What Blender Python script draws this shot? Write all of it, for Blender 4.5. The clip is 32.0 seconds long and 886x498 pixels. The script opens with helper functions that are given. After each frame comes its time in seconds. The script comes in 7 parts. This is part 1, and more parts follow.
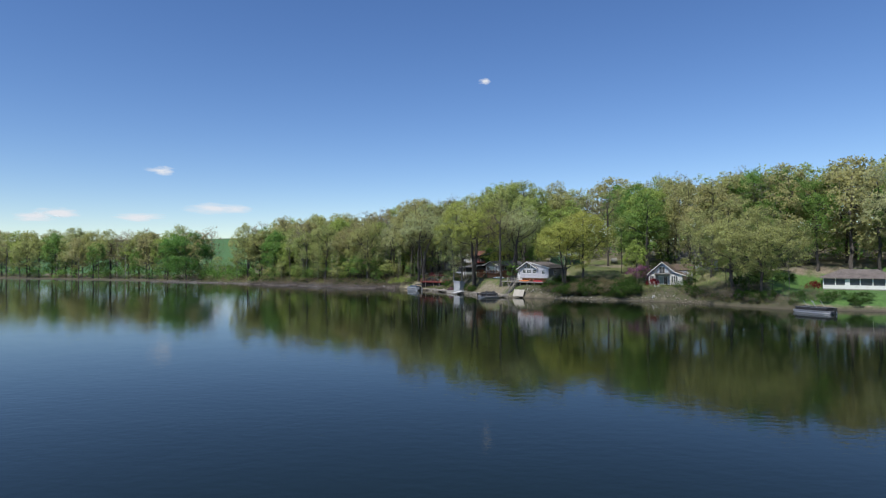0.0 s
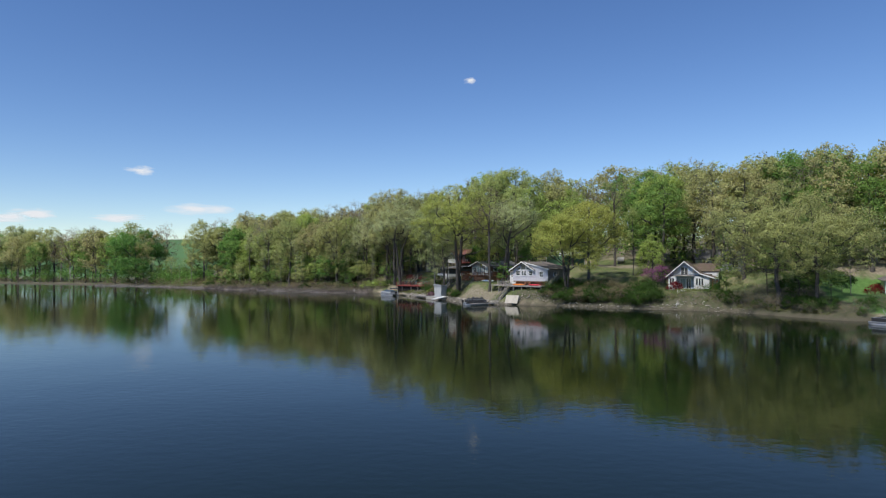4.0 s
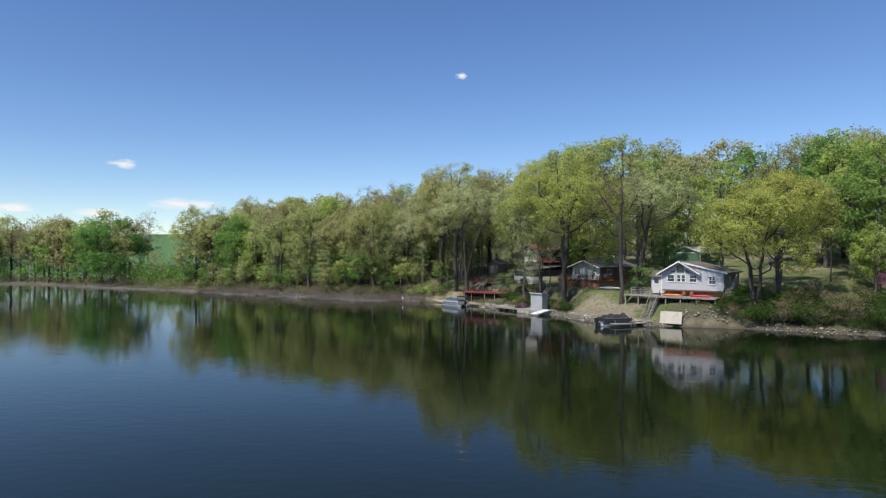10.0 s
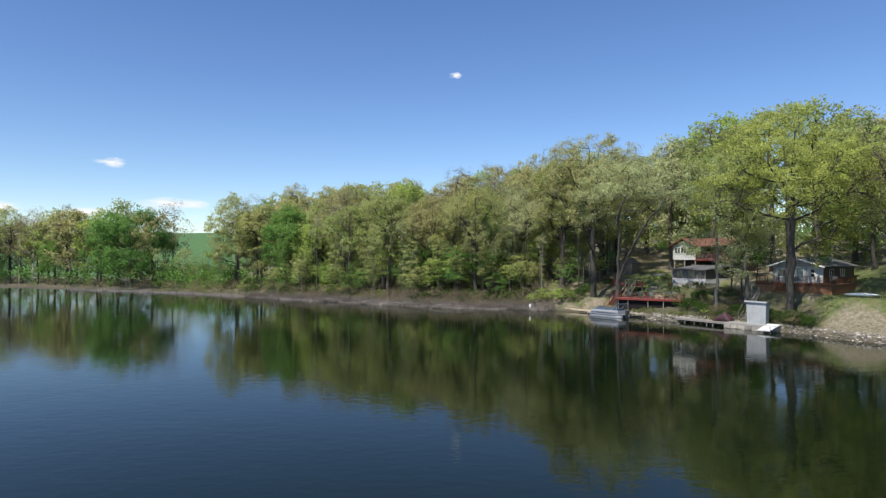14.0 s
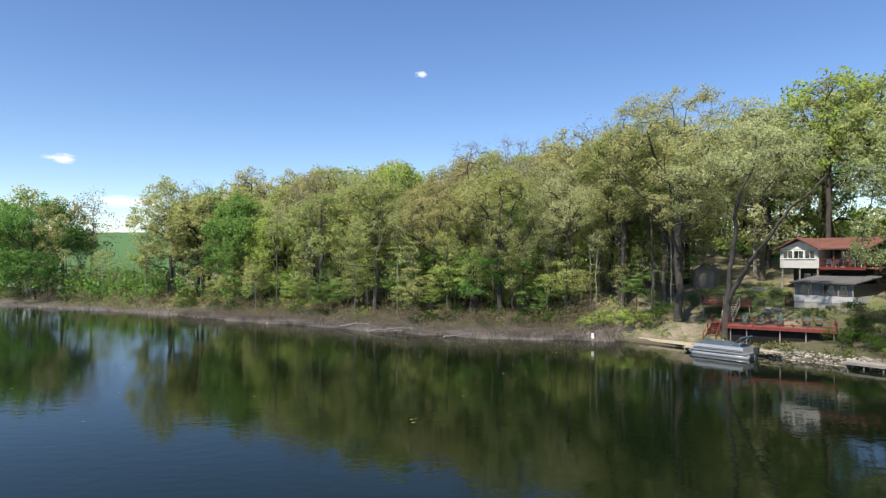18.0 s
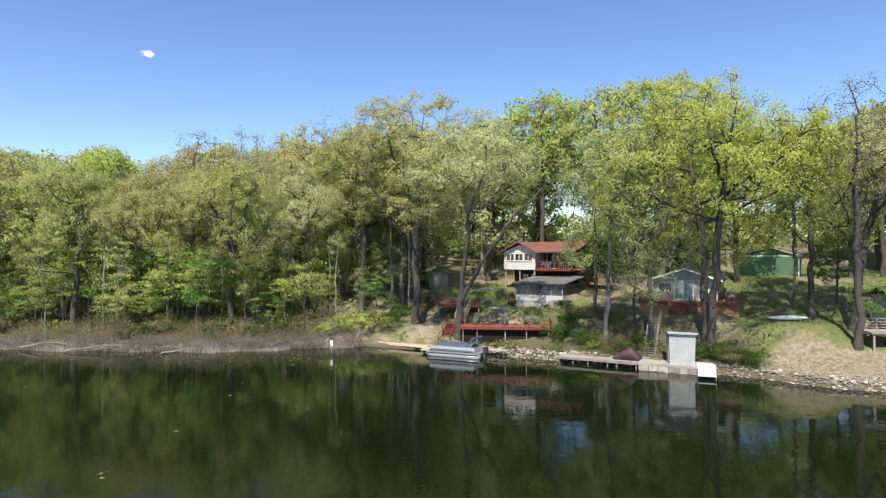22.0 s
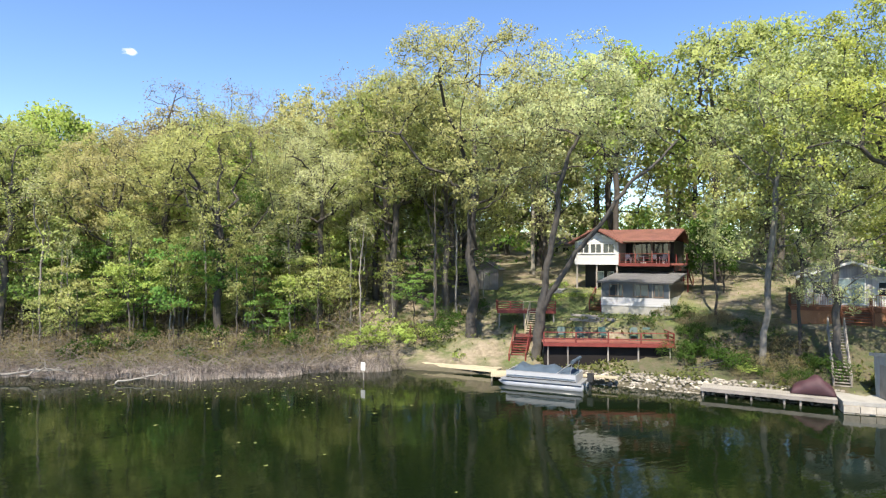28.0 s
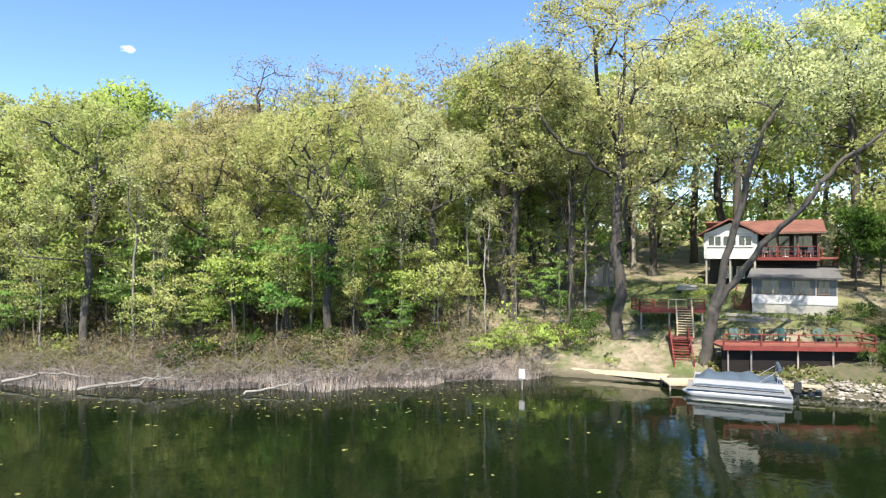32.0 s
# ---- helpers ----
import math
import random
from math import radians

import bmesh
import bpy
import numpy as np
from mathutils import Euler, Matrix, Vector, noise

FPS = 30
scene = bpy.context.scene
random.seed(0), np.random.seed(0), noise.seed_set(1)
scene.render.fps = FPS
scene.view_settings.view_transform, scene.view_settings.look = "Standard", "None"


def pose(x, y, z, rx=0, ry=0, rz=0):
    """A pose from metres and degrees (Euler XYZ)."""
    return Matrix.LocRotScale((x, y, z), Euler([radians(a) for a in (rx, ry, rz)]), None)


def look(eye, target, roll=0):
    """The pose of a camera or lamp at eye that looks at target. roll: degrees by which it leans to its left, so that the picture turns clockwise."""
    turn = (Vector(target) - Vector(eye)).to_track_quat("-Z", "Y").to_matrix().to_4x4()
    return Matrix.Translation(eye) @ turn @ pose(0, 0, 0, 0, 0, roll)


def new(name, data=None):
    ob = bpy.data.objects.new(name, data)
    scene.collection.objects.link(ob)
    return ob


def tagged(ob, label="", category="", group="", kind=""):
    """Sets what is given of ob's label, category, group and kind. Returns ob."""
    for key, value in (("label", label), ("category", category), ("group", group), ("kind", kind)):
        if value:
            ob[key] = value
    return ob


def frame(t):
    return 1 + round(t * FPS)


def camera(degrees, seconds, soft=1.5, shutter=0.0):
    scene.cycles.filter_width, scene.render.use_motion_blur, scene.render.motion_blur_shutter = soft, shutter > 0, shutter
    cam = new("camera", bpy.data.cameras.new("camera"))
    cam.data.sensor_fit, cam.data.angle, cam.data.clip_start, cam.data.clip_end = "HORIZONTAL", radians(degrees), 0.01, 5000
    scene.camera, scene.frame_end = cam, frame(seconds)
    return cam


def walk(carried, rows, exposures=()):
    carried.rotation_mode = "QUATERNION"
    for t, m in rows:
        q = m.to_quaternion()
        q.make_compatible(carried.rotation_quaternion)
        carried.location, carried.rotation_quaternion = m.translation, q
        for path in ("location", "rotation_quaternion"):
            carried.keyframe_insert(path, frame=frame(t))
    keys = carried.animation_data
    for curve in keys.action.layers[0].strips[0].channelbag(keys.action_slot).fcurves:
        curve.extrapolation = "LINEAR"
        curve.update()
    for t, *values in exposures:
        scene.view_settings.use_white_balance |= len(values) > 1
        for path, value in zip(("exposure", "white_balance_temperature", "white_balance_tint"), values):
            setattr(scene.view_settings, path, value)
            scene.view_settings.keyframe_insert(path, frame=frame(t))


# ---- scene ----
cam = camera(70.7, 32.0, soft=1.25)
PATH = [
    (0, (4.011, -146.185, 10.518), (3.949, -144.187, 10.544), -0.2),
    (3, (5.023, -126.321, 10.2), (4.997, -124.322, 10.228), -0.3),
    (6, (3.374, -101.24, 10.305), (3.37, -99.241, 10.332), -0.5),
    (8, (-2.905, -85.98, 10.6), (-2.898, -83.98, 10.623), -0.4),
    (10, (-15.365, -73.231, 10.081), (-15.336, -71.232, 10.102), 0.0),
    (12, (-30.249, -60.039, 9.183), (-30.203, -58.04, 9.206), 0.2),
    (14, (-39.916, -43.494, 9.231), (-39.852, -41.496, 9.255), 0.1),
    (16.5, (-44.754, -18.199, 9.715), (-44.676, -16.201, 9.742), 0.0),
    (17, (-45.251, -13.798, 9.884), (-45.17, -11.8, 9.91), 0.0),
    (17.5, (-45.546, -10.724, 9.863), (-45.463, -8.726, 9.889), 0.1),
    (18, (-45.488, -8.972, 9.892), (-45.307, -6.98, 9.919), 0.2),
    (18.5, (-45.474, -8.49, 10.001), (-45.06, -6.533, 10.03), 0.2),
    (19, (-45.56, -8.325, 10.157), (-44.908, -6.435, 10.184), 0.1),
    (19.5, (-45.769, -8.163, 10.342), (-44.94, -6.342, 10.369), 0.1),
    (20, (-45.834, -8.073, 10.367), (-44.943, -6.282, 10.393), 0.1),
    (20.5, (-45.778, -7.956, 10.484), (-44.858, -6.181, 10.508), 0.0),
    (21, (-45.334, -7.412, 10.466), (-44.398, -5.645, 10.49), 0.0),
    (22, (-43.873, -5.018, 10.432), (-42.918, -3.261, 10.457), 0.1),
    (23, (-41.655, -1.671, 10.307), (-40.689, 0.081, 10.336), 0.0),
    (24, (-39.276, 2.136, 10.161), (-38.304, 3.883, 10.19), 0.0),
    (24.5, (-38.502, 4.005, 10.03), (-37.529, 5.751, 10.06), 0.1),
    (26.5, (-38.284, 11.288, 9.515), (-37.301, 13.03, 9.548), 0.3),
    (27, (-38.912, 12.931, 9.383), (-37.926, 14.671, 9.418), 0.3),
    (28.25, (-40.909, 16.933, 9.171), (-39.911, 18.667, 9.203), 0.2),
    (29, (-41.998, 19.228, 9.095), (-41.001, 20.961, 9.124), 0.1),
    (29.5, (-42.762, 20.682, 9.046), (-41.768, 22.417, 9.074), 0.1),
    (30, (-43.594, 22.065, 8.990), (-42.603, 23.802, 9.017), 0.1),
    (30.5, (-44.488, 23.386, 8.927), (-43.501, 25.125, 8.954), 0.1),
    (31, (-45.428, 24.662, 8.859), (-44.446, 26.404, 8.886), 0.1),
    (31.5, (-46.399, 25.907, 8.787), (-45.422, 27.651, 8.814), 0.1),
    (32, (-47.386, 27.136, 8.713), (-46.383, 28.866, 8.741), 0.2),
]
walk(cam, [(t, look(eye, target, roll)) for t, eye, target, roll in PATH], [(0, -0.12, 6350, 11), (10, 0.08, 6650, 10), (17, 0.38, 6900, 10), (20, 0.6, 7300, 10), (26, 0.92, 7300, 10), (32, 1.25, 7150, 9)])

# ---- world, sun ----
SUN_FROM = Vector((-0.38, -0.44, 0.81)).normalized()
world = bpy.data.worlds.new("sky_world")
scene.world = world
world.use_nodes = True
wn = world.node_tree.nodes
sky = wn.new("ShaderNodeTexSky")
sky.sky_type = "NISHITA"
sky.sun_disc = False
sky.sun_elevation = math.asin(SUN_FROM.z)
sky.sun_rotation = math.atan2(SUN_FROM.x, SUN_FROM.y)
sky.air_density, sky.dust_density, sky.ozone_density = 1.0, 0.0, 3.0
sky.altitude = 900
deep = wn.new("ShaderNodeHueSaturation")
deep.inputs["Saturation"].default_value = 1.17
deep.inputs["Hue"].default_value = 0.5085
world.node_tree.links.new(sky.outputs[0], deep.inputs["Color"])
world.node_tree.links.new(deep.outputs[0], wn["Background"].inputs[0])
wn["Background"].inputs[1].default_value = 0.134
sun = new("sun", bpy.data.lights.new("sun", "SUN"))
sun.data.energy, sun.data.angle, sun.data.color = 4.6, radians(0.53), (1.0, 0.95, 0.87)
sun.matrix_world = look(SUN_FROM * 100, (0, 0, 0))


# ---- materials ----
def shader(name):
    """A fresh node material: its nodes, links and Principled node."""
    m = bpy.data.materials.new(name)
    m.use_nodes = True
    return m, m.node_tree.nodes, m.node_tree.links, m.node_tree.nodes["Principled BSDF"]


def mixed(nodes, links, fac, a, b, blend="MIX"):
    """A colour mix; fac, a and b are sockets or values."""
    mx = nodes.new("ShaderNodeMix")
    mx.data_type, mx.blend_type = "RGBA", blend
    for key, v in ((0, fac), (6, a), (7, b)):
        if hasattr(v, "is_output"):
            links.new(v, mx.inputs[key])
        elif key == 0:
            mx.inputs[0].default_value = v
        else:
            mx.inputs[key].default_value = (*v, 1)
    return mx.outputs[2]


def noisy(nodes, links, scale, detail=4.0, lo=0.35, hi=0.65, stretch=None, rough=0.55):
    """A noise in object coordinates, spread to 0..1 between lo and hi."""
    tc = nodes.new("ShaderNodeTexCoord")
    src = tc.outputs["Object"]
    if stretch:
        mp = nodes.new("ShaderNodeMapping")
        mp.inputs["Scale"].default_value = stretch
        links.new(src, mp.inputs["Vector"])
        src = mp.outputs[0]
    n = nodes.new("ShaderNodeTexNoise")
    n.inputs["Scale"].default_value, n.inputs["Detail"].default_value, n.inputs["Roughness"].default_value = scale, detail, rough
    links.new(src, n.inputs["Vector"])
    r = nodes.new("ShaderNodeMapRange")
    r.inputs[1].default_value, r.inputs[2].default_value = lo, hi
    links.new(n.outputs["Fac"], r.inputs[0])
    return r.outputs[0]


def bumped(nodes, links, bsdf, height, strength, dist):
    b = nodes.new("ShaderNodeBump")
    b.inputs["Strength"].default_value, b.inputs["Distance"].default_value = strength, dist
    links.new(height, b.inputs["Height"])
    links.new(b.outputs[0], bsdf.inputs["Normal"])


def surface(name, colour, dark=0.6, rough=0.7, grain=30.0, stain=1.5, stretch=None, metal=0.0, bump=0.25, vary=0.12, wear=None):
    """Base colour with fine grain, broad stains, a shift from piece to piece, and relief."""
    m, nodes, links, b = shader(name)
    low = tuple(c * dark for c in colour)
    fine = noisy(nodes, links, grain, 6, 0.3, 0.75, stretch)
    broad = noisy(nodes, links, stain, 5, 0.45, 0.75)
    col = mixed(nodes, links, fine, colour, tuple(c * (0.55 + 0.45 * dark) for c in colour))
    col = mixed(nodes, links, broad, col, wear or low)
    info = nodes.new("ShaderNodeObjectInfo")
    hsv = nodes.new("ShaderNodeHueSaturation")
    mr = nodes.new("ShaderNodeMapRange")
    mr.inputs[3].default_value, mr.inputs[4].default_value = 1 - vary, 1 + vary
    links.new(info.outputs["Random"], mr.inputs[0])
    links.new(mr.outputs[0], hsv.inputs["Value"])
    links.new(col, hsv.inputs["Color"])
    links.new(hsv.outputs[0], b.inputs["Base Color"])
    b.inputs["Roughness"].default_value, b.inputs["Metallic"].default_value = rough, metal
    if bump:
        bumped(nodes, links, b, fine, bump, 0.01)
    return m


def leafy(name, a, b_, c, translucent=0.48, rough=0.8):
    """Leaves: three hues spread over leaves and over trees, some light passing through."""
    m, nodes, links, b = shader(name)
    geo, info = nodes.new("ShaderNodeNewGeometry"), nodes.new("ShaderNodeObjectInfo")
    col = mixed(nodes, links, geo.outputs["Random Per Island"], a, b_)
    tree = nodes.new("ShaderNodeMapRange")
    tree.inputs[1].default_value, tree.inputs[2].default_value, tree.inputs[4].default_value = 0.25, 1.0, 0.75
    links.new(info.outputs["Random"], tree.inputs[0])
    col = mixed(nodes, links, tree.outputs[0], col, c)
    hsv, hue, val = nodes.new("ShaderNodeHueSaturation"), nodes.new("ShaderNodeMapRange"), nodes.new("ShaderNodeMapRange")
    hue.inputs[3].default_value, hue.inputs[4].default_value = 0.493, 0.508
    val.inputs[3].default_value, val.inputs[4].default_value = 0.70, 1.28
    links.new(info.outputs["Random"], hue.inputs[0])
    clumps = nodes.new("ShaderNodeMath")
    clumps.operation = "MULTIPLY_ADD"
    links.new(noisy(nodes, links, 0.75, 3, 0.34, 0.66), clumps.inputs[0])
    clumps.inputs[1].default_value = 0.7
    half = nodes.new("ShaderNodeMath")
    half.operation = "MULTIPLY"
    half.inputs[1].default_value = 0.3
    links.new(geo.outputs["Random Per Island"], half.inputs[0])
    links.new(half.outputs[0], clumps.inputs[2])
    links.new(clumps.outputs[0], val.inputs[0])
    links.new(hue.outputs[0], hsv.inputs["Hue"])
    links.new(val.outputs[0], hsv.inputs["Value"])
    links.new(col, hsv.inputs["Color"])
    col = hsv.outputs[0]
    links.new(col, b.inputs["Base Color"])
    b.inputs["Roughness"].default_value = rough
    b.inputs["Specular IOR Level"].default_value = 0.12
    t = nodes.new("ShaderNodeBsdfTranslucent")
    links.new(col, t.inputs["Color"])
    mix = nodes.new("ShaderNodeMixShader")
    mix.inputs[0].default_value = translucent
    links.new(b.outputs[0], mix.inputs[1])
    links.new(t.outputs[0], mix.inputs[2])
    links.new(mix.outputs[0], nodes["Material Output"].inputs[0])
    return m


BARK = surface("bark", (0.088, 0.079, 0.069), 0.5, 0.95, 14, 2.0, (1, 1, 0.25), bump=0.6, vary=0.3)
BARK_PALE = surface("pale_bark", (0.26, 0.245, 0.22), 0.5, 0.95, 14, 2.0, (1, 1, 0.25), bump=0.6, vary=0.2)
LEAF_OLIVE = leafy("olive_leaves", (0.465, 0.49, 0.195), (0.39, 0.43, 0.165), (0.37, 0.45, 0.15))
LEAF_AMBER = leafy("amber_leaves", (0.49, 0.465, 0.215), (0.42, 0.415, 0.18), (0.44, 0.45, 0.185))
LEAF_GREEN = leafy("green_leaves", (0.225, 0.375, 0.095), (0.18, 0.305, 0.08), (0.16, 0.315, 0.075))
LEAF_LIME = leafy("lime_leaves", (0.385, 0.5, 0.135), (0.325, 0.44, 0.115), (0.42, 0.5, 0.14))
LEAF_PALE = leafy("pale_leaves", (0.55, 0.58, 0.325), (0.48, 0.525, 0.265), (0.43, 0.495, 0.21))
LEAF_GOLD = leafy("golden_leaves", (0.475, 0.49, 0.135), (0.405, 0.445, 0.115), (0.44, 0.49, 0.13))
LEAF_BUD = leafy("bud_leaves", (0.312, 0.247, 0.156), (0.221, 0.195, 0.117), (0.26, 0.234, 0.117))
LEAF_DARK = leafy("dark_leaves", (0.075, 0.15, 0.03), (0.053, 0.112, 0.027), (0.09, 0.165, 0.03))
LEAF_PINK = leafy("redbud_blossom", (0.34, 0.13, 0.25), (0.27, 0.11, 0.20), (0.30, 0.14, 0.22))
LEAF_RED = leafy("red_leaves", (0.26, 0.025, 0.035), (0.17, 0.02, 0.03), (0.22, 0.03, 0.03))
BRUSH = surface("dry_brush", (0.25, 0.215, 0.19), 0.55, 0.95, 9, 1.2, bump=0, vary=0.2)
REED = leafy("dry_reeds", (0.52, 0.46, 0.41), (0.34, 0.295, 0.26), (0.44, 0.385, 0.34), 0.25, 0.8)


def water_material():
    m, nodes, links, b = shader("lake_water")
    b.inputs["Base Color"].default_value = (0.005, 0.010, 0.0035, 1)
    b.inputs["Roughness"].default_value = 0.035
    b.inputs["IOR"].default_value = 1.333
    b.inputs["Specular IOR Level"].default_value = 0.42
    fine = noisy(nodes, links, 0.9, 3, 0.0, 1.0, (1.0, 1.6, 1))
    broad = noisy(nodes, links, 0.11, 2, 0.0, 1.0)
    add = nodes.new("ShaderNodeMath")
    add.operation = "MULTIPLY_ADD"
    links.new(broad, add.inputs[0])
    add.inputs[1].default_value = 2.0
    links.new(fine, add.inputs[2])
    bumped(nodes, links, b, add.outputs[0], 0.16, 0.06)
    return m


def ground_material():
    m, nodes, links, b = shader("ground")
    litter = mixed(nodes, links, noisy(nodes, links, 3.0, 6), (0.275, 0.23, 0.165), (0.155, 0.128, 0.09))
    litter = mixed(nodes, links, noisy(nodes, links, 0.35, 5, 0.42, 0.66), litter, (0.075, 0.10, 0.03))
    litter = mixed(nodes, links, noisy(nodes, links, 1.1, 6, 0.5, 0.75), litter, (0.26, 0.22, 0.16))
    grass = mixed(nodes, links, noisy(nodes, links, 2.2, 6), (0.115, 0.152, 0.045), (0.07, 0.10, 0.03))
    grass = mixed(nodes, links, noisy(nodes, links, 0.22, 5, 0.5, 0.7), grass, (0.21, 0.19, 0.105))
    grass = mixed(nodes, links, noisy(nodes, links, 0.9, 7, 0.47, 0.68), grass, (0.15, 0.135, 0.068))
    # near-black green patches paint dappled tree shade into the lawn
    grass = mixed(nodes, links, noisy(nodes, links, 0.5, 6, 0.52, 0.68), grass, (0.045, 0.062, 0.02))
    sand = mixed(nodes, links, noisy(nodes, links, 2.5, 6), (0.27, 0.235, 0.17), (0.135, 0.12, 0.075))
    turf = mixed(nodes, links, noisy(nodes, links, 1.4, 6), (0.10, 0.20, 0.045), (0.065, 0.14, 0.03))
    # weedy ground kept dark: the trees' shade on the bank is in this colour
    shaded_weeds = mixed(nodes, links, noisy(nodes, links, 1.6, 6), (0.055, 0.07, 0.026), (0.105, 0.088, 0.058))
    for k, name, other in ((0, "lawn", grass), (1, "bare", sand), (5, "turf", turf), (3, "shaded_weeds", shaded_weeds), (4, "field", (0.075, 0.165, 0.045)), (2, "bloom", (0.55, 0.45, 0.04))):
        at = nodes.new("ShaderNodeAttribute")
        at.attribute_name = name
        edge = nodes.new("ShaderNodeMapRange")
        edge.inputs[1].default_value, edge.inputs[2].default_value = 0.35, 0.65
        wob = nodes.new("ShaderNodeMath")
        wob.operation = "MULTIPLY_ADD"
        links.new(noisy(nodes, links, 0.8, 5, 0.0, 1.0), wob.inputs[0])
        wob.inputs[1].default_value = 0.8
        links.new(at.outputs["Fac"], wob.inputs[2])
        off = nodes.new("ShaderNodeMath")
        off.operation = "SUBTRACT"
        off.inputs[1].default_value = 0.4
        links.new(wob.outputs[0], off.inputs[0])
        links.new(off.outputs[0], edge.inputs[0])
        litter = mixed(nodes, links, edge.outputs[0], litter, other)
    # dark soil just above the waterline, fading out with height
    geo, sep, near_water = nodes.new("ShaderNodeNewGeometry"), nodes.new("ShaderNodeSeparateXYZ"), nodes.new("ShaderNodeMapRange")
    links.new(geo.outputs["Position"], sep.inputs[0])
    near_water.inputs[1].default_value, near_water.inputs[2].default_value, near_water.inputs[3].default_value, near_water.inputs[4].default_value = 0.15, 0.75, 0.9, 0.0
    links.new(sep.outputs["Z"], near_water.inputs[0])
    litter = mixed(nodes, links, near_water.outputs[0], litter, (0.075, 0.066, 0.045))
    links.new(litter, b.inputs["Base Color"])
    b.inputs["Roughness"].default_value = 0.95
    bumped(nodes, links, b, noisy(nodes, links, 5.0, 8, 0.2, 0.8), 0.8, 0.06)
    return m


# ---- plan of the shore and the land ----
SHORE = [(-1500, 560), (-420, 240), (-260, 176), (-165, 140), (-114, 119), (-88, 104), (-62, 86), (-50, 78), (-40, 70.5), (-32, 67),
         (-22, 64.3), (-17, 63), (-13, 58.5), (-9.0, 53.2), (-5.6, 48.0), (-2, 43), (1, 37.5), (4, 33.5), (6, 29), (7.5, 24), (11, 20),
         (15.5, 15.8), (21, 14.8), (28, 11.8), (34, 8.4), (40, 4.4), (49, 0.6), (56, -4), (61, -13), (67, -21), (83, -27), (140, -52), (300, -120), (1500, -600)]
SEG = [(np.array(a, float), np.array(b, float)) for a, b in zip(SHORE, SHORE[1:])]
# flat places: centre, radius, height
PADS = [(14.3, 32.6, 3.5, 4.25), (13, 43.5, 5, 4.3), (2, 56, 4.0, 4.2), (25, 20, 4.5, 3.1), (55, 8, 6, 3.4), (38, 46, 8, 8.0), (-10.3, 62.6, 1.5, 2.3),
        (88, -8, 10, 3.0), (40, 107, 8, 9.6), (56, 13, 7, 3.3), (69, 31, 8, 6.5), (30, 27, 4, 5.2), (2, 36.2, 1.2, 0.75), (7, 66, 4, 6.2)]


def step(a, b, x):
    t = np.clip((x - a) / (b - a), 0, 1)
    return t * t * (3 - 2 * t)


def inland(x, y):
    """How far inland of the waterline, in metres; negative over the lake. x, y: arrays."""
    best, side = np.full(np.shape(x), 1e9), np.ones(np.shape(x))
    for a, b in SEG:
        d = b - a
        t = np.clip(((x - a[0]) * d[0] + (y - a[1]) * d[1]) / (d @ d), 0, 1)
        ex, ey = x - a[0] - t * d[0], y - a[1] - t * d[1]
        r = np.hypot(ex, ey)
        closer = r < best - 1e-9
        best = np.where(closer, r, best)
        side = np.where(closer, np.sign(d[0] * (y - a[1]) - d[1] * (x - a[0])), side)
    return best * np.where(side == 0, 1, side)


def height(x, y):
    """The land's height. x, y: arrays."""
    x, y = np.asarray(x, float), np.asarray(y, float)
    s = inland(x, y)
    east = np.interp(s, [0, 0.5, 2, 6, 12, 20, 40, 80, 150, 300, 900], [-0.1, 0.45, 1.0, 2.3, 4.0, 6.0, 8.2, 13.5, 18, 21, 26])
    west = np.interp(s, [0, 5, 10, 30, 60, 120, 250, 900], [-0.05, 0.35, 1.0, 5.5, 8, 11, 15, 24])
    far = np.interp(s, [0, 8, 30, 60, 200, 400, 700, 1500], [-0.05, 0.4, 1.2, 2, 9, 33, 46, 50])
    w, f = step(-15, -24, x), step(-75, -135, x)
    z = east * (1 - w) + (west * (1 - f) + far * f) * w
    for px, py, r, pz in PADS:
        k = 1 - step(r, r * 1.8, np.hypot(x - px, y - py))
        z = z * (1 - k) + pz * k
    z = z + np.where(s > 3, 0.12 * np.sin(x * 0.9) * np.sin(y * 0.8) * np.minimum(1, (s - 3) / 6), 0)
    lake = np.maximum(-4.0, -0.12 + 0.2 * s)
    lake = np.where(y < -420, np.minimum(12, lake + (-420 - y) * 0.12), lake)
    return np.where(s > 0, z, lake)


def at(x, y):
    return float(height(np.array([x]), np.array([y]))[0])


def axis_steps(lo, hi, fine, far, grow=1.18):
    mid = list(np.arange(lo, hi + 0.01, fine))
    for sign, end in ((-1, lo), (1, hi)):
        v, d = end, fine
        while abs(v) < far:
            d *= grow
            v += sign * d
            mid = [v] + mid if sign < 0 else mid + [v]
    return np.array(mid)


RAW = {}


def mesh_from(name, verts, faces, materials=(), smooth=False):
    me = bpy.data.meshes.new(name)
    me.from_pydata([tuple(v) for v in verts] if not isinstance(verts, np.ndarray) else verts.tolist(), [], faces if isinstance(faces, list) else faces.tolist())
    for m in materials:
        me.materials.append(m)
    if smooth:
        me.polygons.foreach_set("use_smooth", [True] * len(me.polygons))
    me.update()
    if isinstance(verts, np.ndarray):
        RAW[me.name] = (verts, faces)
    return me


def inside(px, py, poly):
    """Whether points lie in a polygon, as 0/1 array."""
    hit = np.zeros(np.shape(px), bool)
    for (x0, y0), (x1, y1) in zip(poly, poly[1:] + poly[:1]):
        if y0 != y1:
            hit ^= ((y0 > py) != (y1 > py)) & (px < (x1 - x0) * (py - y0) / (y1 - y0) + x0)
    return hit.astype(float)


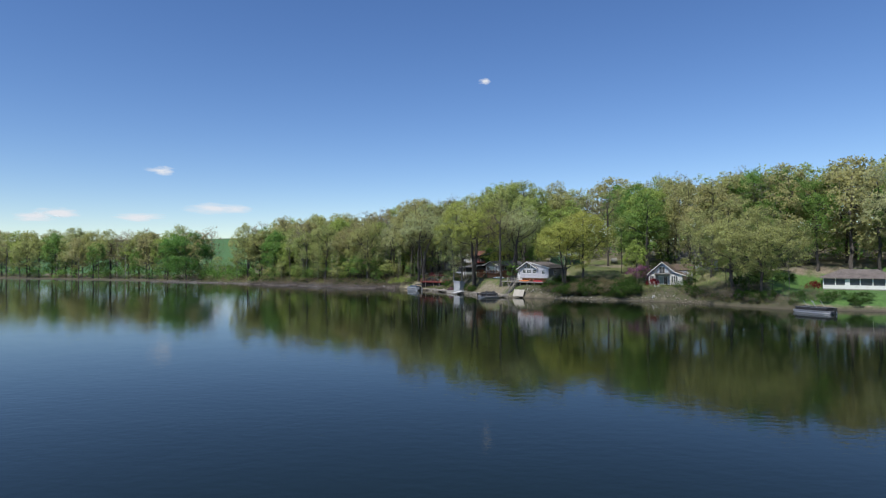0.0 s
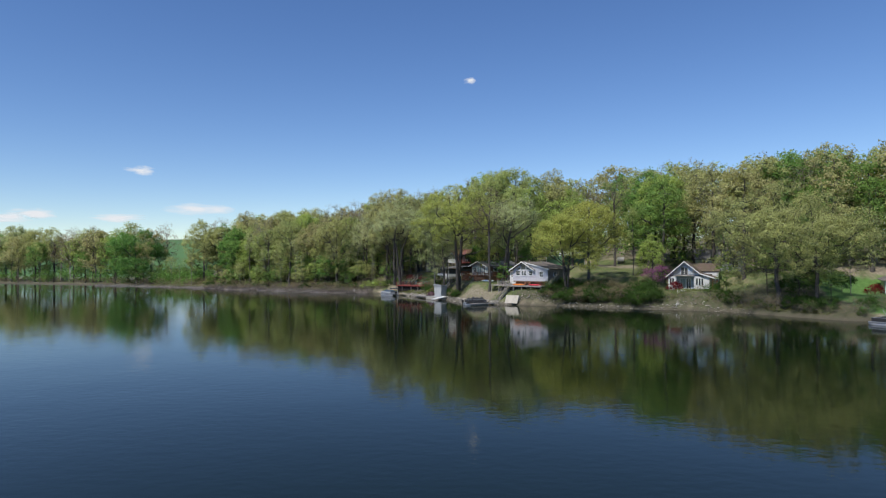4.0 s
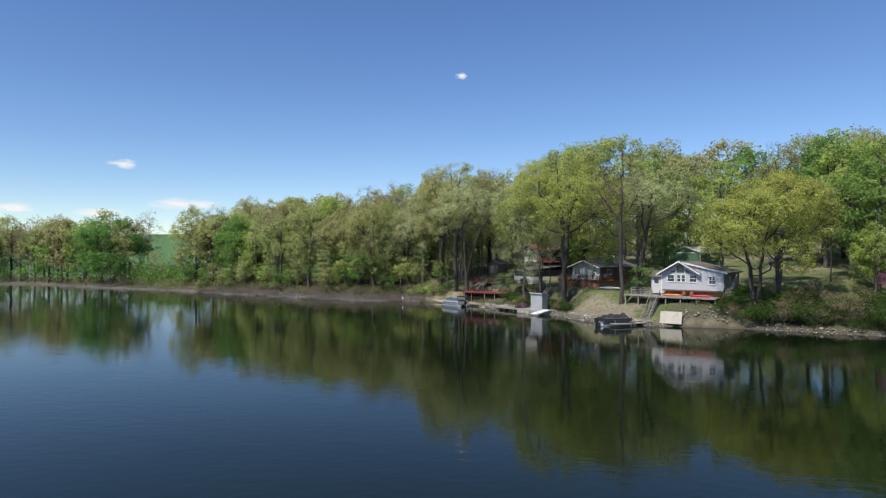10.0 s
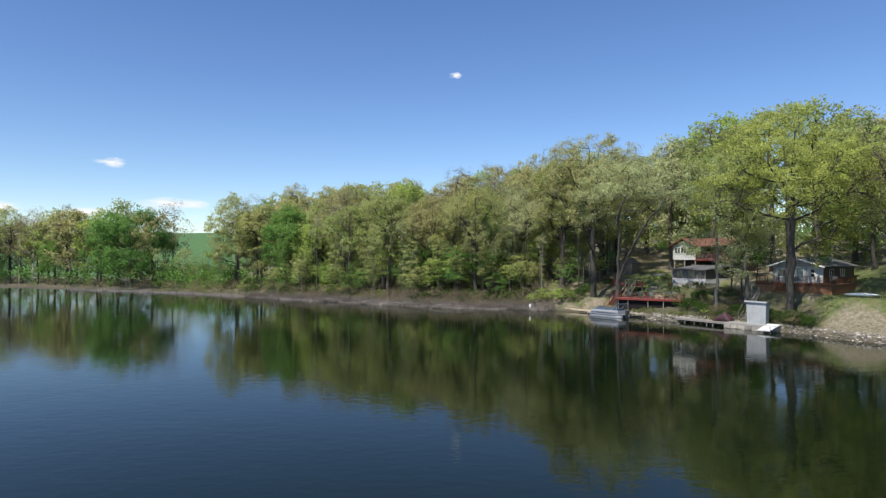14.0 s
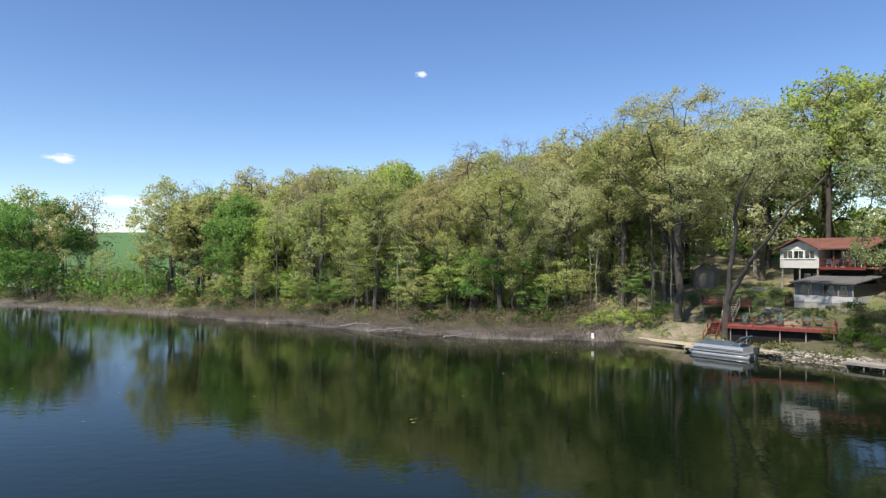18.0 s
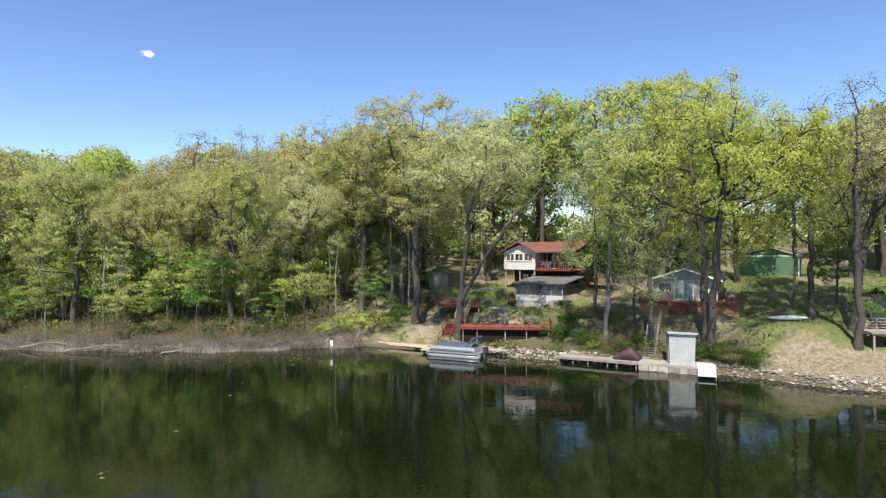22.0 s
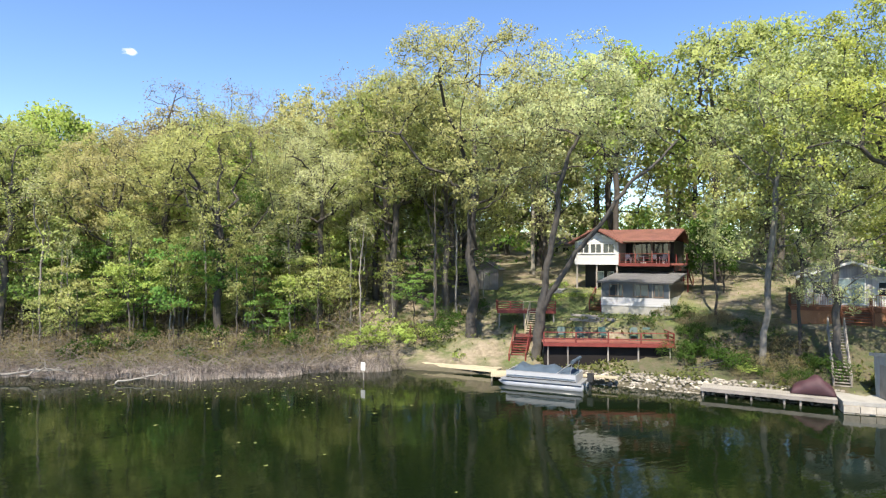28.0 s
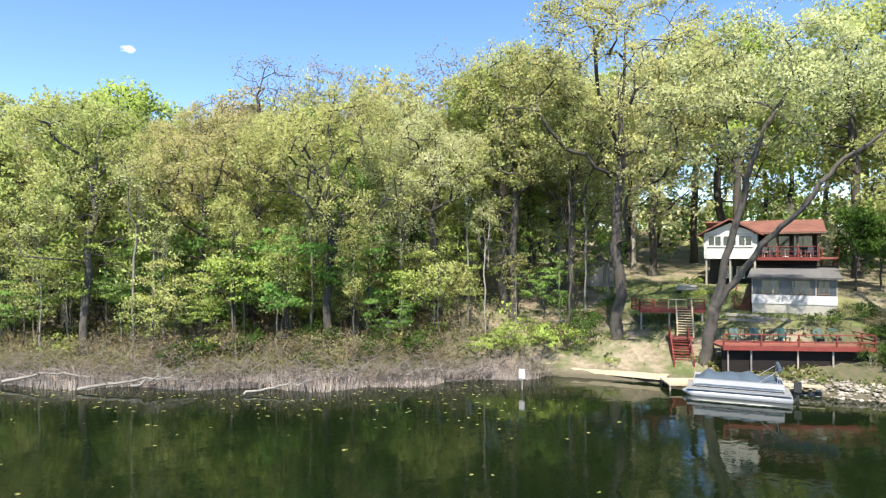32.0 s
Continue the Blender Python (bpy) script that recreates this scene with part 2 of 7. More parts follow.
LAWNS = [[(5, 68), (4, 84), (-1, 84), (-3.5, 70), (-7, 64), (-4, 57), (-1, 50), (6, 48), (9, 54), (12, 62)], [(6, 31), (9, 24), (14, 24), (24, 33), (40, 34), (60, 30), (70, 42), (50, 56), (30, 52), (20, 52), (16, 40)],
         [(17, 16), (22, 16), (27, 19), (34, 25), (26, 30), (17, 24)], [(31, 20), (40, 13), (45, 3.5), (57, -2), (64, 10), (60, 30), (36, 34), (30, 24)], [(60, 3), (72, -4), (80, 8), (74, 24), (62, 20)]]
FIELD = [(-1400, 560), (-300, 235), (-130, 175), (-90, 420), (-200, 1500), (-1500, 1500)]
# bank areas whose weedy colour is darkened to stand for tree shade
SHADED_WEEDS = [[(20.5, 16.2), (24, 14), (34, 9.3), (41, 5.2), (46, 3), (46, 9), (38, 15), (31, 19), (24, 18)], [(-6, 49), (-1, 41.5), (4, 35), (6.5, 29), (10, 33), (9, 40), (4, 49), (-2, 54)], [(56, -3), (61, -12), (67, -20), (71, -21), (70, -6), (66, 8)]]
TURF = [(66, -18), (120, -42), (140, 0), (78, 8)]
BLOOMS = [[(-260, 205), (-215, 190), (-175, 178), (-150, 172), (-150, 185), (-180, 196), (-255, 225)]]
BARES = [[(5.5, 29.5), (7.5, 23.5), (11, 19.5), (15, 19), (15.5, 25), (12, 29), (8.5, 31)], [(30, 38), (62, 36), (64, 39), (44, 43), (30, 42)], [(28, 26), (36, 24), (37, 28), (29, 30)]]


def build_ground():
    xs, ys = axis_steps(-75, 75, 1.0, 3800), axis_steps(-30, 100, 1.0, 3800)
    gx, gy = np.meshgrid(xs, ys)
    gz = height(gx, gy)
    w, h = len(xs), len(ys)
    i = (np.arange(h - 1)[:, None] * w + np.arange(w - 1)[None]).ravel()
    me = mesh_from("ground", np.stack([gx.ravel(), gy.ravel(), gz.ravel()], 1), np.stack([i, i + 1, i + w + 1, i + w], 1), [ground_material()], True)
    s = inland(gx, gy).ravel()
    lawn = sum(inside(gx.ravel(), gy.ravel(), p) for p in LAWNS).clip(0, 1)
    bare = sum(inside(gx.ravel(), gy.ravel(), p) for p in BARES).clip(0, 1)
    def feather(v):
        v = v.reshape(h, w)
        for _ in range(5):
            e = np.pad(v, 1, mode="edge")
            v = (e[:-2, 1:-1] + e[2:, 1:-1] + e[1:-1, :-2] + e[1:-1, 2:] + 2 * v) / 6
        return v.ravel()

    for name, v in (("lawn", lawn), ("bare", bare), ("field", inside(gx.ravel(), gy.ravel(), FIELD)), ("turf", inside(gx.ravel(), gy.ravel(), TURF)), ("shaded_weeds", (sum(inside(gx.ravel(), gy.ravel(), p) for p in SHADED_WEEDS) + ((s > 0) & (s < 3.2) & (gx.ravel() > 18) & (gx.ravel() < 72))).clip(0, 1)), ("bloom", inside(gx.ravel(), gy.ravel(), BLOOMS[0]))):
        me.attributes.new(name, "FLOAT", "POINT").data.foreach_set("value", feather(v).astype(np.float32))
    tagged(new("ground", me), "sloping lake bank with leaf litter and lawns", "ground", kind="structure")


build_ground()
WATER = water_material()
tagged(new("water", mesh_from("water", [(-3900, -3900, 0), (3900, -3900, 0), (3900, 3900, 0), (-3900, 3900, 0)], [(0, 1, 2, 3)], [WATER])),
       "calm dark blue lake water with soft ripples", "lake", kind="structure")


# ---- trees ----
class Tubes:
    """Tapered tubes and leaf blades gathered into arrays."""

    def __init__(self):
        self.v, self.f, self.n, self.face = [], [], 0, []

    def tube(self, pts, radii, sides):
        pts = np.asarray(pts, float)
        d = np.gradient(pts, axis=0)
        d /= np.linalg.norm(d, axis=1)[:, None] + 1e-9
        ref = np.where(np.abs(d[:, 2:3]) < 0.9, np.array([[0, 0, 1.0]]), np.array([[1.0, 0, 0]]))
        a = np.cross(d, ref)
        a /= np.linalg.norm(a, axis=1)[:, None] + 1e-9
        b = np.cross(d, a)
        ang = np.arange(sides) * 2 * np.pi / sides
        ring = pts[:, None] + np.asarray(radii)[:, None, None] * (np.cos(ang)[None, :, None] * a[:, None] + np.sin(ang)[None, :, None] * b[:, None])
        self.v.append(ring.reshape(-1, 3))
        i, j = np.meshgrid(np.arange(len(pts) - 1), np.arange(sides), indexing="ij")
        k = (j + 1) % sides
        self.f.append((np.stack([i * sides + j, i * sides + k, (i + 1) * sides + k, (i + 1) * sides + j], -1).reshape(-1, 4) + self.n))
        self.n += ring.shape[0] * sides

    def blades(self, centres, size, rng, soft, slim=0.9):
        """Three-cornered leaf sprays; soft: the way that the leaves round each one face."""
        n = len(centres)
        nrm = rng.normal(size=(n, 3)) + 0.9 * soft
        nrm *= np.where((nrm * soft).sum(1) < 0, -1, 1)[:, None]
        nrm /= np.linalg.norm(nrm, axis=1)[:, None] + 1e-9
        a = np.cross(nrm, rng.normal(size=(n, 3)))
        a /= np.linalg.norm(a, axis=1)[:, None] + 1e-9
        b = np.cross(nrm, a)
        s = size * rng.uniform(0.6, 1.35, (n, 1))
        q = np.stack([centres - a * s * 0.5, centres + a * s * 0.3 - b * s * slim * 0.6, centres + a * s * 0.42 + b * s * slim * 0.5], 1)
        g = np.cross(q[:, 1] - q[:, 0], q[:, 2] - q[:, 0])
        bad = (g * soft).sum(1) < 0
        q[bad] = q[bad][:, [0, 2, 1]]
        self.v.append(q.reshape(-1, 3))
        self.f.append(np.arange(3 * n).reshape(-1, 3) + self.n)
        self.face.append(np.repeat(soft, 3, axis=0))
        self.n += 3 * n

    def mesh(self, name, material):
        me = mesh_from(name, np.concatenate(self.v), np.concatenate(self.f), [material], True)
        if self.face:
            facing(me, np.concatenate(self.face))
        return me


def facing(me, normals):
    """Lets leaves share the shading of the tuft that they are part of."""
    RAW[me.name] += (normals,)
    me.attributes.new("custom_normal", "FLOAT_VECTOR", "POINT").data.foreach_set("vector", normals.astype(np.float32).ravel())


def puffs(rng, spots, per, size, middle, flat=0.8):
    """Leaf places in round tufts about the spots, and the way they face."""
    n = len(spots)
    d = rng.normal(size=(n, per, 3))
    d[..., 2] += 0.25
    d /= np.linalg.norm(d, axis=2)[..., None]
    r = size * rng.uniform(0.6, 1.3, (n, 1, 1)) * rng.random((n, per, 1)) ** 0.42
    cloud = spots[:, None] + d * r * np.array([1, 1, flat])
    out = spots - middle
    out /= np.linalg.norm(out, axis=1)[:, None] + 1e-9
    soft = 0.5 * d + 0.6 * out[:, None] + 0.35 * rng.normal(size=d.shape) + np.array([0, 0, 0.25])
    soft /= np.linalg.norm(soft, axis=2)[..., None]
    return cloud.reshape(-1, 3), soft.reshape(-1, 3)



def curve(rng, a, b, sag, steps, wander):
    """A crooked line from a to b that first follows the way sag."""
    a, b = np.array(a, float), np.array(b, float)
    t = np.linspace(0, 1, steps + 1)[:, None]
    c = a + np.array(sag, float)
    p = a * (1 - t) ** 2 + 2 * c * t * (1 - t) + b * t ** 2
    j = rng.normal(scale=wander, size=p.shape)
    j[0] = j[-1] = 0
    return p + j


def grow(seed, tall, radius, first, tufts, per, leaf, wood=None, mat=None, limbs=7, girth=0.0145, lean=(0, 0), stems=1, clump=0.5, sides=8, hollow=0.45, paths=None, flat=0.8, fork=0.42, wild=1.0):
    """The trunk and crown meshes of a tree. first: where its crown begins, as a share of its height; tufts: how many twigs end in leaves,
    each in per sprays; limbs: its great limbs; stems: trunks from one root; fork: where the limbs part; wild: how crooked it is."""
    rng = np.random.default_rng(seed)
    wt, lt = Tubes(), Tubes()
    r0 = tall * girth
    half = tall * (1 - first) / 2
    mid = tall - half
    drift = np.array([lean[0], lean[1], 0]) * tall
    # the crown: lobes spread over a dome, fuller above
    lobes = [(np.array([0, 0, 0.45 * half]), 0.55)]
    for k in range(12):
        a, e = k * 2.4 + seed, math.asin(rng.uniform(-0.7, 0.2) if k < 5 else rng.uniform(0.1, 0.92))
        lobes.append((np.array([math.cos(a) * math.cos(e) * radius, math.sin(a) * math.cos(e) * radius, math.sin(e) * half]) * rng.uniform(0.52, 0.64), rng.uniform(0.34, 0.46)))
    spots = []
    while len(spots) < tufts:
        c, k = lobes[rng.integers(len(lobes))]
        d = rng.normal(size=3) + 0.5 * c / (np.linalg.norm(c) + 1e-9) + (0, 0, 0.2)
        d /= np.linalg.norm(d)
        q = c + d * rng.uniform(hollow, 1.0) ** 0.6 * k * np.array([radius, radius, max(half * 0.85, radius * 0.6)])
        if q[2] + mid < tall * 0.06 or (q[2] / half) ** 2 + (q[0] ** 2 + q[1] ** 2) / radius ** 2 > rng.uniform(0.95, 1.12):
            continue
        spots.append(q + (0, 0, mid) + drift * (q[2] + mid) / tall)
    spots = np.array(spots)
    pos, parent, fixed, runs = [], [], [], []

    def chain(line, start, keep=None):
        """Adds a line of nodes that grows out of node start; returns their numbers."""
        ids = []
        for i, p in enumerate(line):
            parent.append(start if i == 0 else len(pos) - 1)
            pos.append(p)
            fixed.append(0.0 if keep is None else keep[i])
            ids.append(len(pos) - 1)
        runs.append((start, ids))
        return ids

    trunks = []
    for path, ra, rb in paths or ():
        path = np.array(path, float)
        u = np.linspace(0, len(path) - 1, 4 * len(path))
        line = np.stack([np.interp(u, np.arange(len(path)), path[:, c]) for c in range(3)], 1)
        line[1:-1] = (line[:-2] + 2 * line[1:-1] + line[2:]) / 4 + rng.normal(scale=0.045, size=(len(line) - 2, 3))
        trunks.append(chain(line, -1, np.linspace(ra, rb, len(line))))
    for k in range(0 if paths else stems):
        a = 2.6 + k * 2 * math.pi / max(stems, 1)
        out = np.array([math.cos(a), math.sin(a), 0]) * (0 if stems == 1 else 1)
        top = np.array([rng.normal() * 0.05 * radius, rng.normal() * 0.05 * radius, tall * 0.82]) + drift * 0.8 + out * radius * 0.35
        trunks.append(chain(curve(rng, out * r0 * 1.3 + np.array([0, 0, -0.4]), top, (drift[0] * 0.2, drift[1] * 0.2, tall * 0.42), 13, tall * 0.0045 * wild), -1))
    great = sorted(range(1, len(lobes)), key=lambda i: lobes[i][0][2])
    for k in range(0 if paths else limbs):
        c = lobes[great[k * len(great) // limbs]][0]
        end = c * 1.1 + (0, 0, mid) + drift * 0.7
        ids = trunks[k % len(trunks)]
        hs = np.array([pos[i][2] for i in ids]) / tall
        want = fork + (0.3 * k / limbs) + rng.uniform(-0.05, 0.04)
        j = ids[int(np.argmin(np.abs(hs - min(want, max(0.1, end[2] / tall - 0.08)))))]
        a = pos[j]
        length = np.linalg.norm(end - a)
        line = curve(rng, a, end, (end - a) * np.array([0.5, 0.5, 0.12]) + (0, 0, length * 0.05), 7, length * 0.03 * wild)
        chain(line[1:], j)
    # every tuft hangs on a twig that leaves the nearest bough
    reach = np.array([np.min(np.linalg.norm(np.array(pos) - s, axis=1)) for s in spots])
    floor = tall * min(fork, 0.3) * 0.8
    for i in np.argsort(reach):
        s, p = spots[i], np.array(pos)
        cost = np.linalg.norm(p - s, axis=1) + np.maximum(0, p[:, 2] - s[2]) * 0.6 + np.maximum(0, floor - p[:, 2]) * 2
        j = int(np.argmin(cost))
        length = np.linalg.norm(s - p[j])
        n = 1 if tall < 4 else 3 if length > 2.4 else 2
        line = curve(rng, p[j], s, (s - p[j]) * 0.4 + (0, 0, length * 0.1), n, length * 0.06 * wild)
        chain(line[1:], j)
    load = np.ones(len(pos)) * 0.02
    ends = np.ones(len(pos), bool)
    ends[[q for q in parent if q >= 0]] = False
    load[ends] = 1.0
    for i in range(len(pos) - 1, -1, -1):
        if parent[i] >= 0:
            load[parent[i]] += load[i]
    rad = np.maximum(r0 * (load / load.max()) ** 0.52, 0.010)
    rad = np.maximum(rad * (0.6 if paths else 1), np.array(fixed))
    for start, ids in runs:
        line = [pos[i] for i in ids] if start < 0 else [pos[start]] + [pos[i] for i in ids]
        rr = [rad[i] for i in ids] if start < 0 else [min(rad[start], rad[ids[0]] * 1.25)] + [rad[i] for i in ids]
        if start < 0:
            rr[0] = rr[0] * 1.5
            rr[1] = rr[1] * 1.1
        if len(line) < 2 or (sides < 7 and max(rr) < 0.035 and per > 12 and tall > 12):
            continue
        wt.tube(line, rr, sides if start < 0 else (max(4, sides - 2) if rr[0] > 0.09 else 3))
    cloud, soft = puffs(rng, spots, per, clump * 1.9, drift * 0.6 + (0, 0, tall * (0.45 + 0.3 * first)), flat)
    lt.blades(cloud, leaf, rng, soft)
    return wt.mesh("trunk", wood or BARK), lt.mesh("crown", mat or LEAF_OLIVE)


KINDS = {}


def kind(name, label, meshes, category="tree"):
    KINDS[name] = (label, meshes, category)


for n in range(3):
    kind(f"oak{n}", "tall oak with olive yellow spring leaves", grow(10 + n, 26, 8.6, 0.2, 400, 70, 0.158, limbs=7, clump=0.46, fork=(0.3, 0.42, 0.36)[n], wild=1.5))
    kind(f"amber{n}", "tall oak with amber brown young leaves", grow((24, 21, 22)[n], 26, (9.8, 8.2, 8.2)[n], 0.18, (500, 370, 370)[n], 74, 0.155, mat=LEAF_AMBER, limbs=8, clump=0.45, fork=(0.32, 0.34, 0.4)[n], wild=1.3))
    kind(f"mid_oak{n}", "tall oak with olive leaves in the wood", grow(15 + n, 25, 7.8, 0.06, 200, 46, 0.32, limbs=6, sides=6, clump=0.64, hollow=0.6))
for n in range(2):
    kind(f"maple{n}", "tall maple with bright green leaves", grow(30 + n, 24, 6.4, 0.08, 320, 76, 0.162, mat=LEAF_GREEN, limbs=8, hollow=0.3, clump=0.5))
    kind(f"lime{n}", "tree with fresh yellow green leaves", grow(40 + n, 22, 6.6, 0.14, 330, 74, 0.158, mat=LEAF_LIME, limbs=7, clump=0.46))
    kind(f"pale{n}", "tall tree with sparse pale spring leaves", grow(50 + n, 25, 7.4, 0.24 if n == 0 else 0.12, 340, 62, 0.15, mat=LEAF_PALE, limbs=7, clump=0.5, wild=1.3))
    kind(f"bare{n}", "nearly bare tree with brown buds", grow(60 + n, 23, 6.0, 0.28, 330, 16, 0.13, wood=BARK if n else BARK_PALE, mat=LEAF_BUD, limbs=8, girth=0.012, clump=0.5))
    kind(f"sapling{n}", "small understorey tree with layered green leaves", grow(70 + n, 8.5, 3.2, 0.2, 62, 46, 0.16, mat=LEAF_GREEN if n else LEAF_LIME, limbs=6, girth=0.009, clump=0.42, sides=5, flat=0.3, fork=0.25), "sapling")
    kind(f"dull_sapling{n}", "small understorey tree with thin grey twigs", grow(75 + n, 9.5, 2.6, 0.25, 70, 20, 0.15, wood=BARK_PALE, mat=LEAF_GREEN if n else LEAF_OLIVE, limbs=5, girth=0.007, clump=0.36, sides=5, flat=0.4), "sapling")
    kind(f"cream_sapling{n}", "small understorey oak with cream young leaves", grow(78 + n, 8.5, 3.0, 0.15, 70, 40, 0.15, mat=LEAF_AMBER if n else LEAF_OLIVE, limbs=6, girth=0.009, clump=0.4, sides=5, flat=0.45, fork=0.25), "sapling")
    kind(f"slim{n}", "slender young tree with thin leaves", grow(80 + n, 16, 2.4, 0.3, 64, 46, 0.16, mat=LEAF_OLIVE, limbs=4, girth=0.0065, clump=0.42, sides=5), "sapling")
    kind(f"pole{n}", "slender grey trunk with few leaves", grow(83 + n, 18, 2.0, 0.55, 34, 34, 0.16, wood=BARK_PALE if n else BARK, mat=LEAF_PALE, limbs=4, girth=0.006, clump=0.42, sides=5), "sapling")
    kind(f"mid_maple{n}", "maple with green leaves in the wood", grow(85 + n, 23, 6.4, 0.0, 195, 46, 0.32, mat=LEAF_GREEN, limbs=6, sides=6, clump=0.64, hollow=0.6))
    kind(f"mid_lime{n}", "tree with lime leaves in the wood", grow(183 + n, 22, 6.6, 0.06, 190, 46, 0.32, mat=LEAF_LIME, limbs=6, sides=6, clump=0.64, hollow=0.6))
    kind(f"mid_amber{n}", "oak with amber leaves in the wood", grow(87 + n, 25, 7.6, 0.06, 195, 46, 0.32, mat=LEAF_AMBER, limbs=6, sides=6, clump=0.64, hollow=0.6))
    kind(f"mid_pale{n}", "tree with pale leaves in the wood", grow(89 + n, 25, 7.0, 0.06, 190, 46, 0.32, mat=LEAF_PALE, limbs=6, sides=6, clump=0.64, hollow=0.6))
    kind(f"mid_bare{n}", "leafless grey tree in the wood", grow(190 + n, 25, 6.0, 0.2, 190, 9, 0.2, wood=BARK_PALE, mat=LEAF_BUD, limbs=7, girth=0.01, sides=6, clump=0.6))
    kind(f"far_oak{n}", "distant tree with olive leaves", grow(90 + n, 24, 7.6, 0.0, 112, 27, 0.52, limbs=5, sides=5, clump=0.95, hollow=0.6))
    kind(f"far_green{n}", "distant tree with green leaves", grow(93 + n, 22, 6.8, -0.04, 112, 27, 0.52, mat=LEAF_GREEN, limbs=5, sides=5, clump=0.95, hollow=0.6))
    kind(f"far_amber{n}", "distant tree with amber leaves", grow(97 + n, 24, 7.4, 0.0, 112, 27, 0.52, mat=LEAF_AMBER, limbs=5, sides=5, clump=0.95, hollow=0.6))
    kind(f"far_lime{n}", "distant tree with lime leaves", grow(197 + n, 24, 7.0, 0.0, 112, 27, 0.52, mat=LEAF_LIME, limbs=5, sides=5, clump=0.95, hollow=0.6))
    kind(f"far_bare{n}", "distant leafless grey tree", grow(200 + n, 25, 6.0, 0.15, 130, 12, 0.34, wood=BARK_PALE, mat=LEAF_BUD, limbs=6, girth=0.01, sides=4, clump=0.8, hollow=0.6))
    kind(f"bush{n}", "low dark green shrub on the bank", grow(100 + n, 2.4, 1.7, 0.05, 40, 26, 0.15, mat=LEAF_DARK, limbs=6, girth=0.012, clump=0.26, sides=4, fork=0.1), "shrub")
    kind(f"fresh_bush{n}", "bright lime green shrub on the bank", grow(104 + n, 2.2, 2.2, 0.05, 44, 40, 0.13, mat=LEAF_LIME, limbs=6, girth=0.012, clump=0.26, sides=4, flat=0.35, fork=0.1), "shrub")
    kind(f"twiggy{n}", "leafless brown brush on the bank", grow(107 + n, 2.6, 2.2, 0.02, 90, 4, 0.11, wood=BRUSH, mat=LEAF_BUD, limbs=9, girth=0.01, clump=0.3, sides=4, fork=0.06), "brush")
for n in range(2):
    kind(f"thorn{n}", "dense dark brown brush on the bank", grow(130 + n, 2.6, 1.9, 0.02, 90, 12, 0.12, wood=BARK, mat=LEAF_BUD if n else LEAF_DARK, limbs=9, girth=0.011, clump=0.3, sides=4, fork=0.06), "brush")
kind("redbud", "redbud tree in pink blossom", grow(110, 4.8, 3.0, 0.2, 80, 34, 0.12, mat=LEAF_PINK, limbs=7, girth=0.014, clump=0.36, sides=5, fork=0.2))
kind("red_bush", "dark red leaved shrub by the cottage", grow(111, 2.0, 1.9, 0.05, 40, 26, 0.2, mat=LEAF_RED, limbs=6, girth=0.012, clump=0.3, sides=4, fork=0.1), "shrub")
kind("blue_bush", "rounded grey green tree on the lawn", grow(112, 9.0, 5.5, 0.04, 120, 40, 0.3, mat=LEAF_DARK, limbs=7, girth=0.014, clump=0.6, sides=5, hollow=0.2, fork=0.15))
kind("spruce", "dark evergreen tree beside the cottage", grow(113, 8.0, 1.8, 0.02, 110, 34, 0.2, mat=LEAF_DARK, limbs=8, girth=0.012, clump=0.36, sides=5, hollow=0.2, fork=0.15))
kind("leaning", "big forked oak leaning out over the lake stairs", grow(121, 25, 8.0, 0.4, 230, 84, 0.165, mat=LEAF_PALE, clump=0.5, lean=(-0.02, -0.24), girth=0.011, wild=1.2,
     paths=[([(0.1, 0.3, -0.5), (0, -0.1, 1.0), (-0.2, -0.8, 3.8), (-0.3, -1.1, 5.0)], 0.46, 0.36), ([(-0.25, -1.0, 4.4), (-0.6, -2.2, 8), (-0.86, -3.65, 12), (-1.5, -4.6, 14), (-1.0, -5.2, 16), (-0.2, -6.4, 18.5), (-0.55, -6.6, 21)], 0.28, 0.08),
            ([(-0.2, -0.9, 4.1), (0.08, -2.2, 6), (0.55, -4.0, 8.6), (1.0, -6.6, 11.0), (1.9, -8.0, 13.6), (2.7, -9.8, 14.8), (3.6, -11.1, 16.5)], 0.27, 0.07)]))
kind("twin", "twin trunked oak with yellow green leaves", grow(122, 26, 12.0, 0.08, 680, 90, 0.16, mat=LEAF_GOLD, limbs=9, girth=0.0135, stems=2, clump=0.48, fork=0.4, wild=0.6))
kind("forked", "forked tree with yellow green leaves", grow(123, 19, 8.8, 0.16, 360, 80, 0.19, mat=LEAF_GOLD, limbs=7, girth=0.015, stems=2, clump=0.56, fork=0.3))
kind("broad", "broad spreading oak at the water with olive leaves", grow(124, 24, 12.5, -0.02, 420, 70, 0.22, limbs=9, girth=0.015, clump=0.66, fork=0.22, wild=1.3))
kind("round", "round crowned dark green tree at the far shore", grow(125, 23, 12.0, -0.04, 330, 60, 0.36, mat=LEAF_GREEN, limbs=7, hollow=0.15, clump=0.75, fork=0.2))
kind("slanted", "leaning tree with pale trunk and thin leaves", grow(127, 22, 6.5, 0.3, 230, 70, 0.17, wood=BARK, mat=LEAF_PALE, limbs=6, girth=0.0145, lean=(0.18, -0.11), clump=0.5))
kind("tilted", "tall tree with a leaning pale trunk", grow(126, 23, 6.0, 0.2, 230, 74, 0.165, wood=BARK_PALE, mat=LEAF_PALE, limbs=6, girth=0.0095, lean=(-0.16, 0.08), clump=0.5))


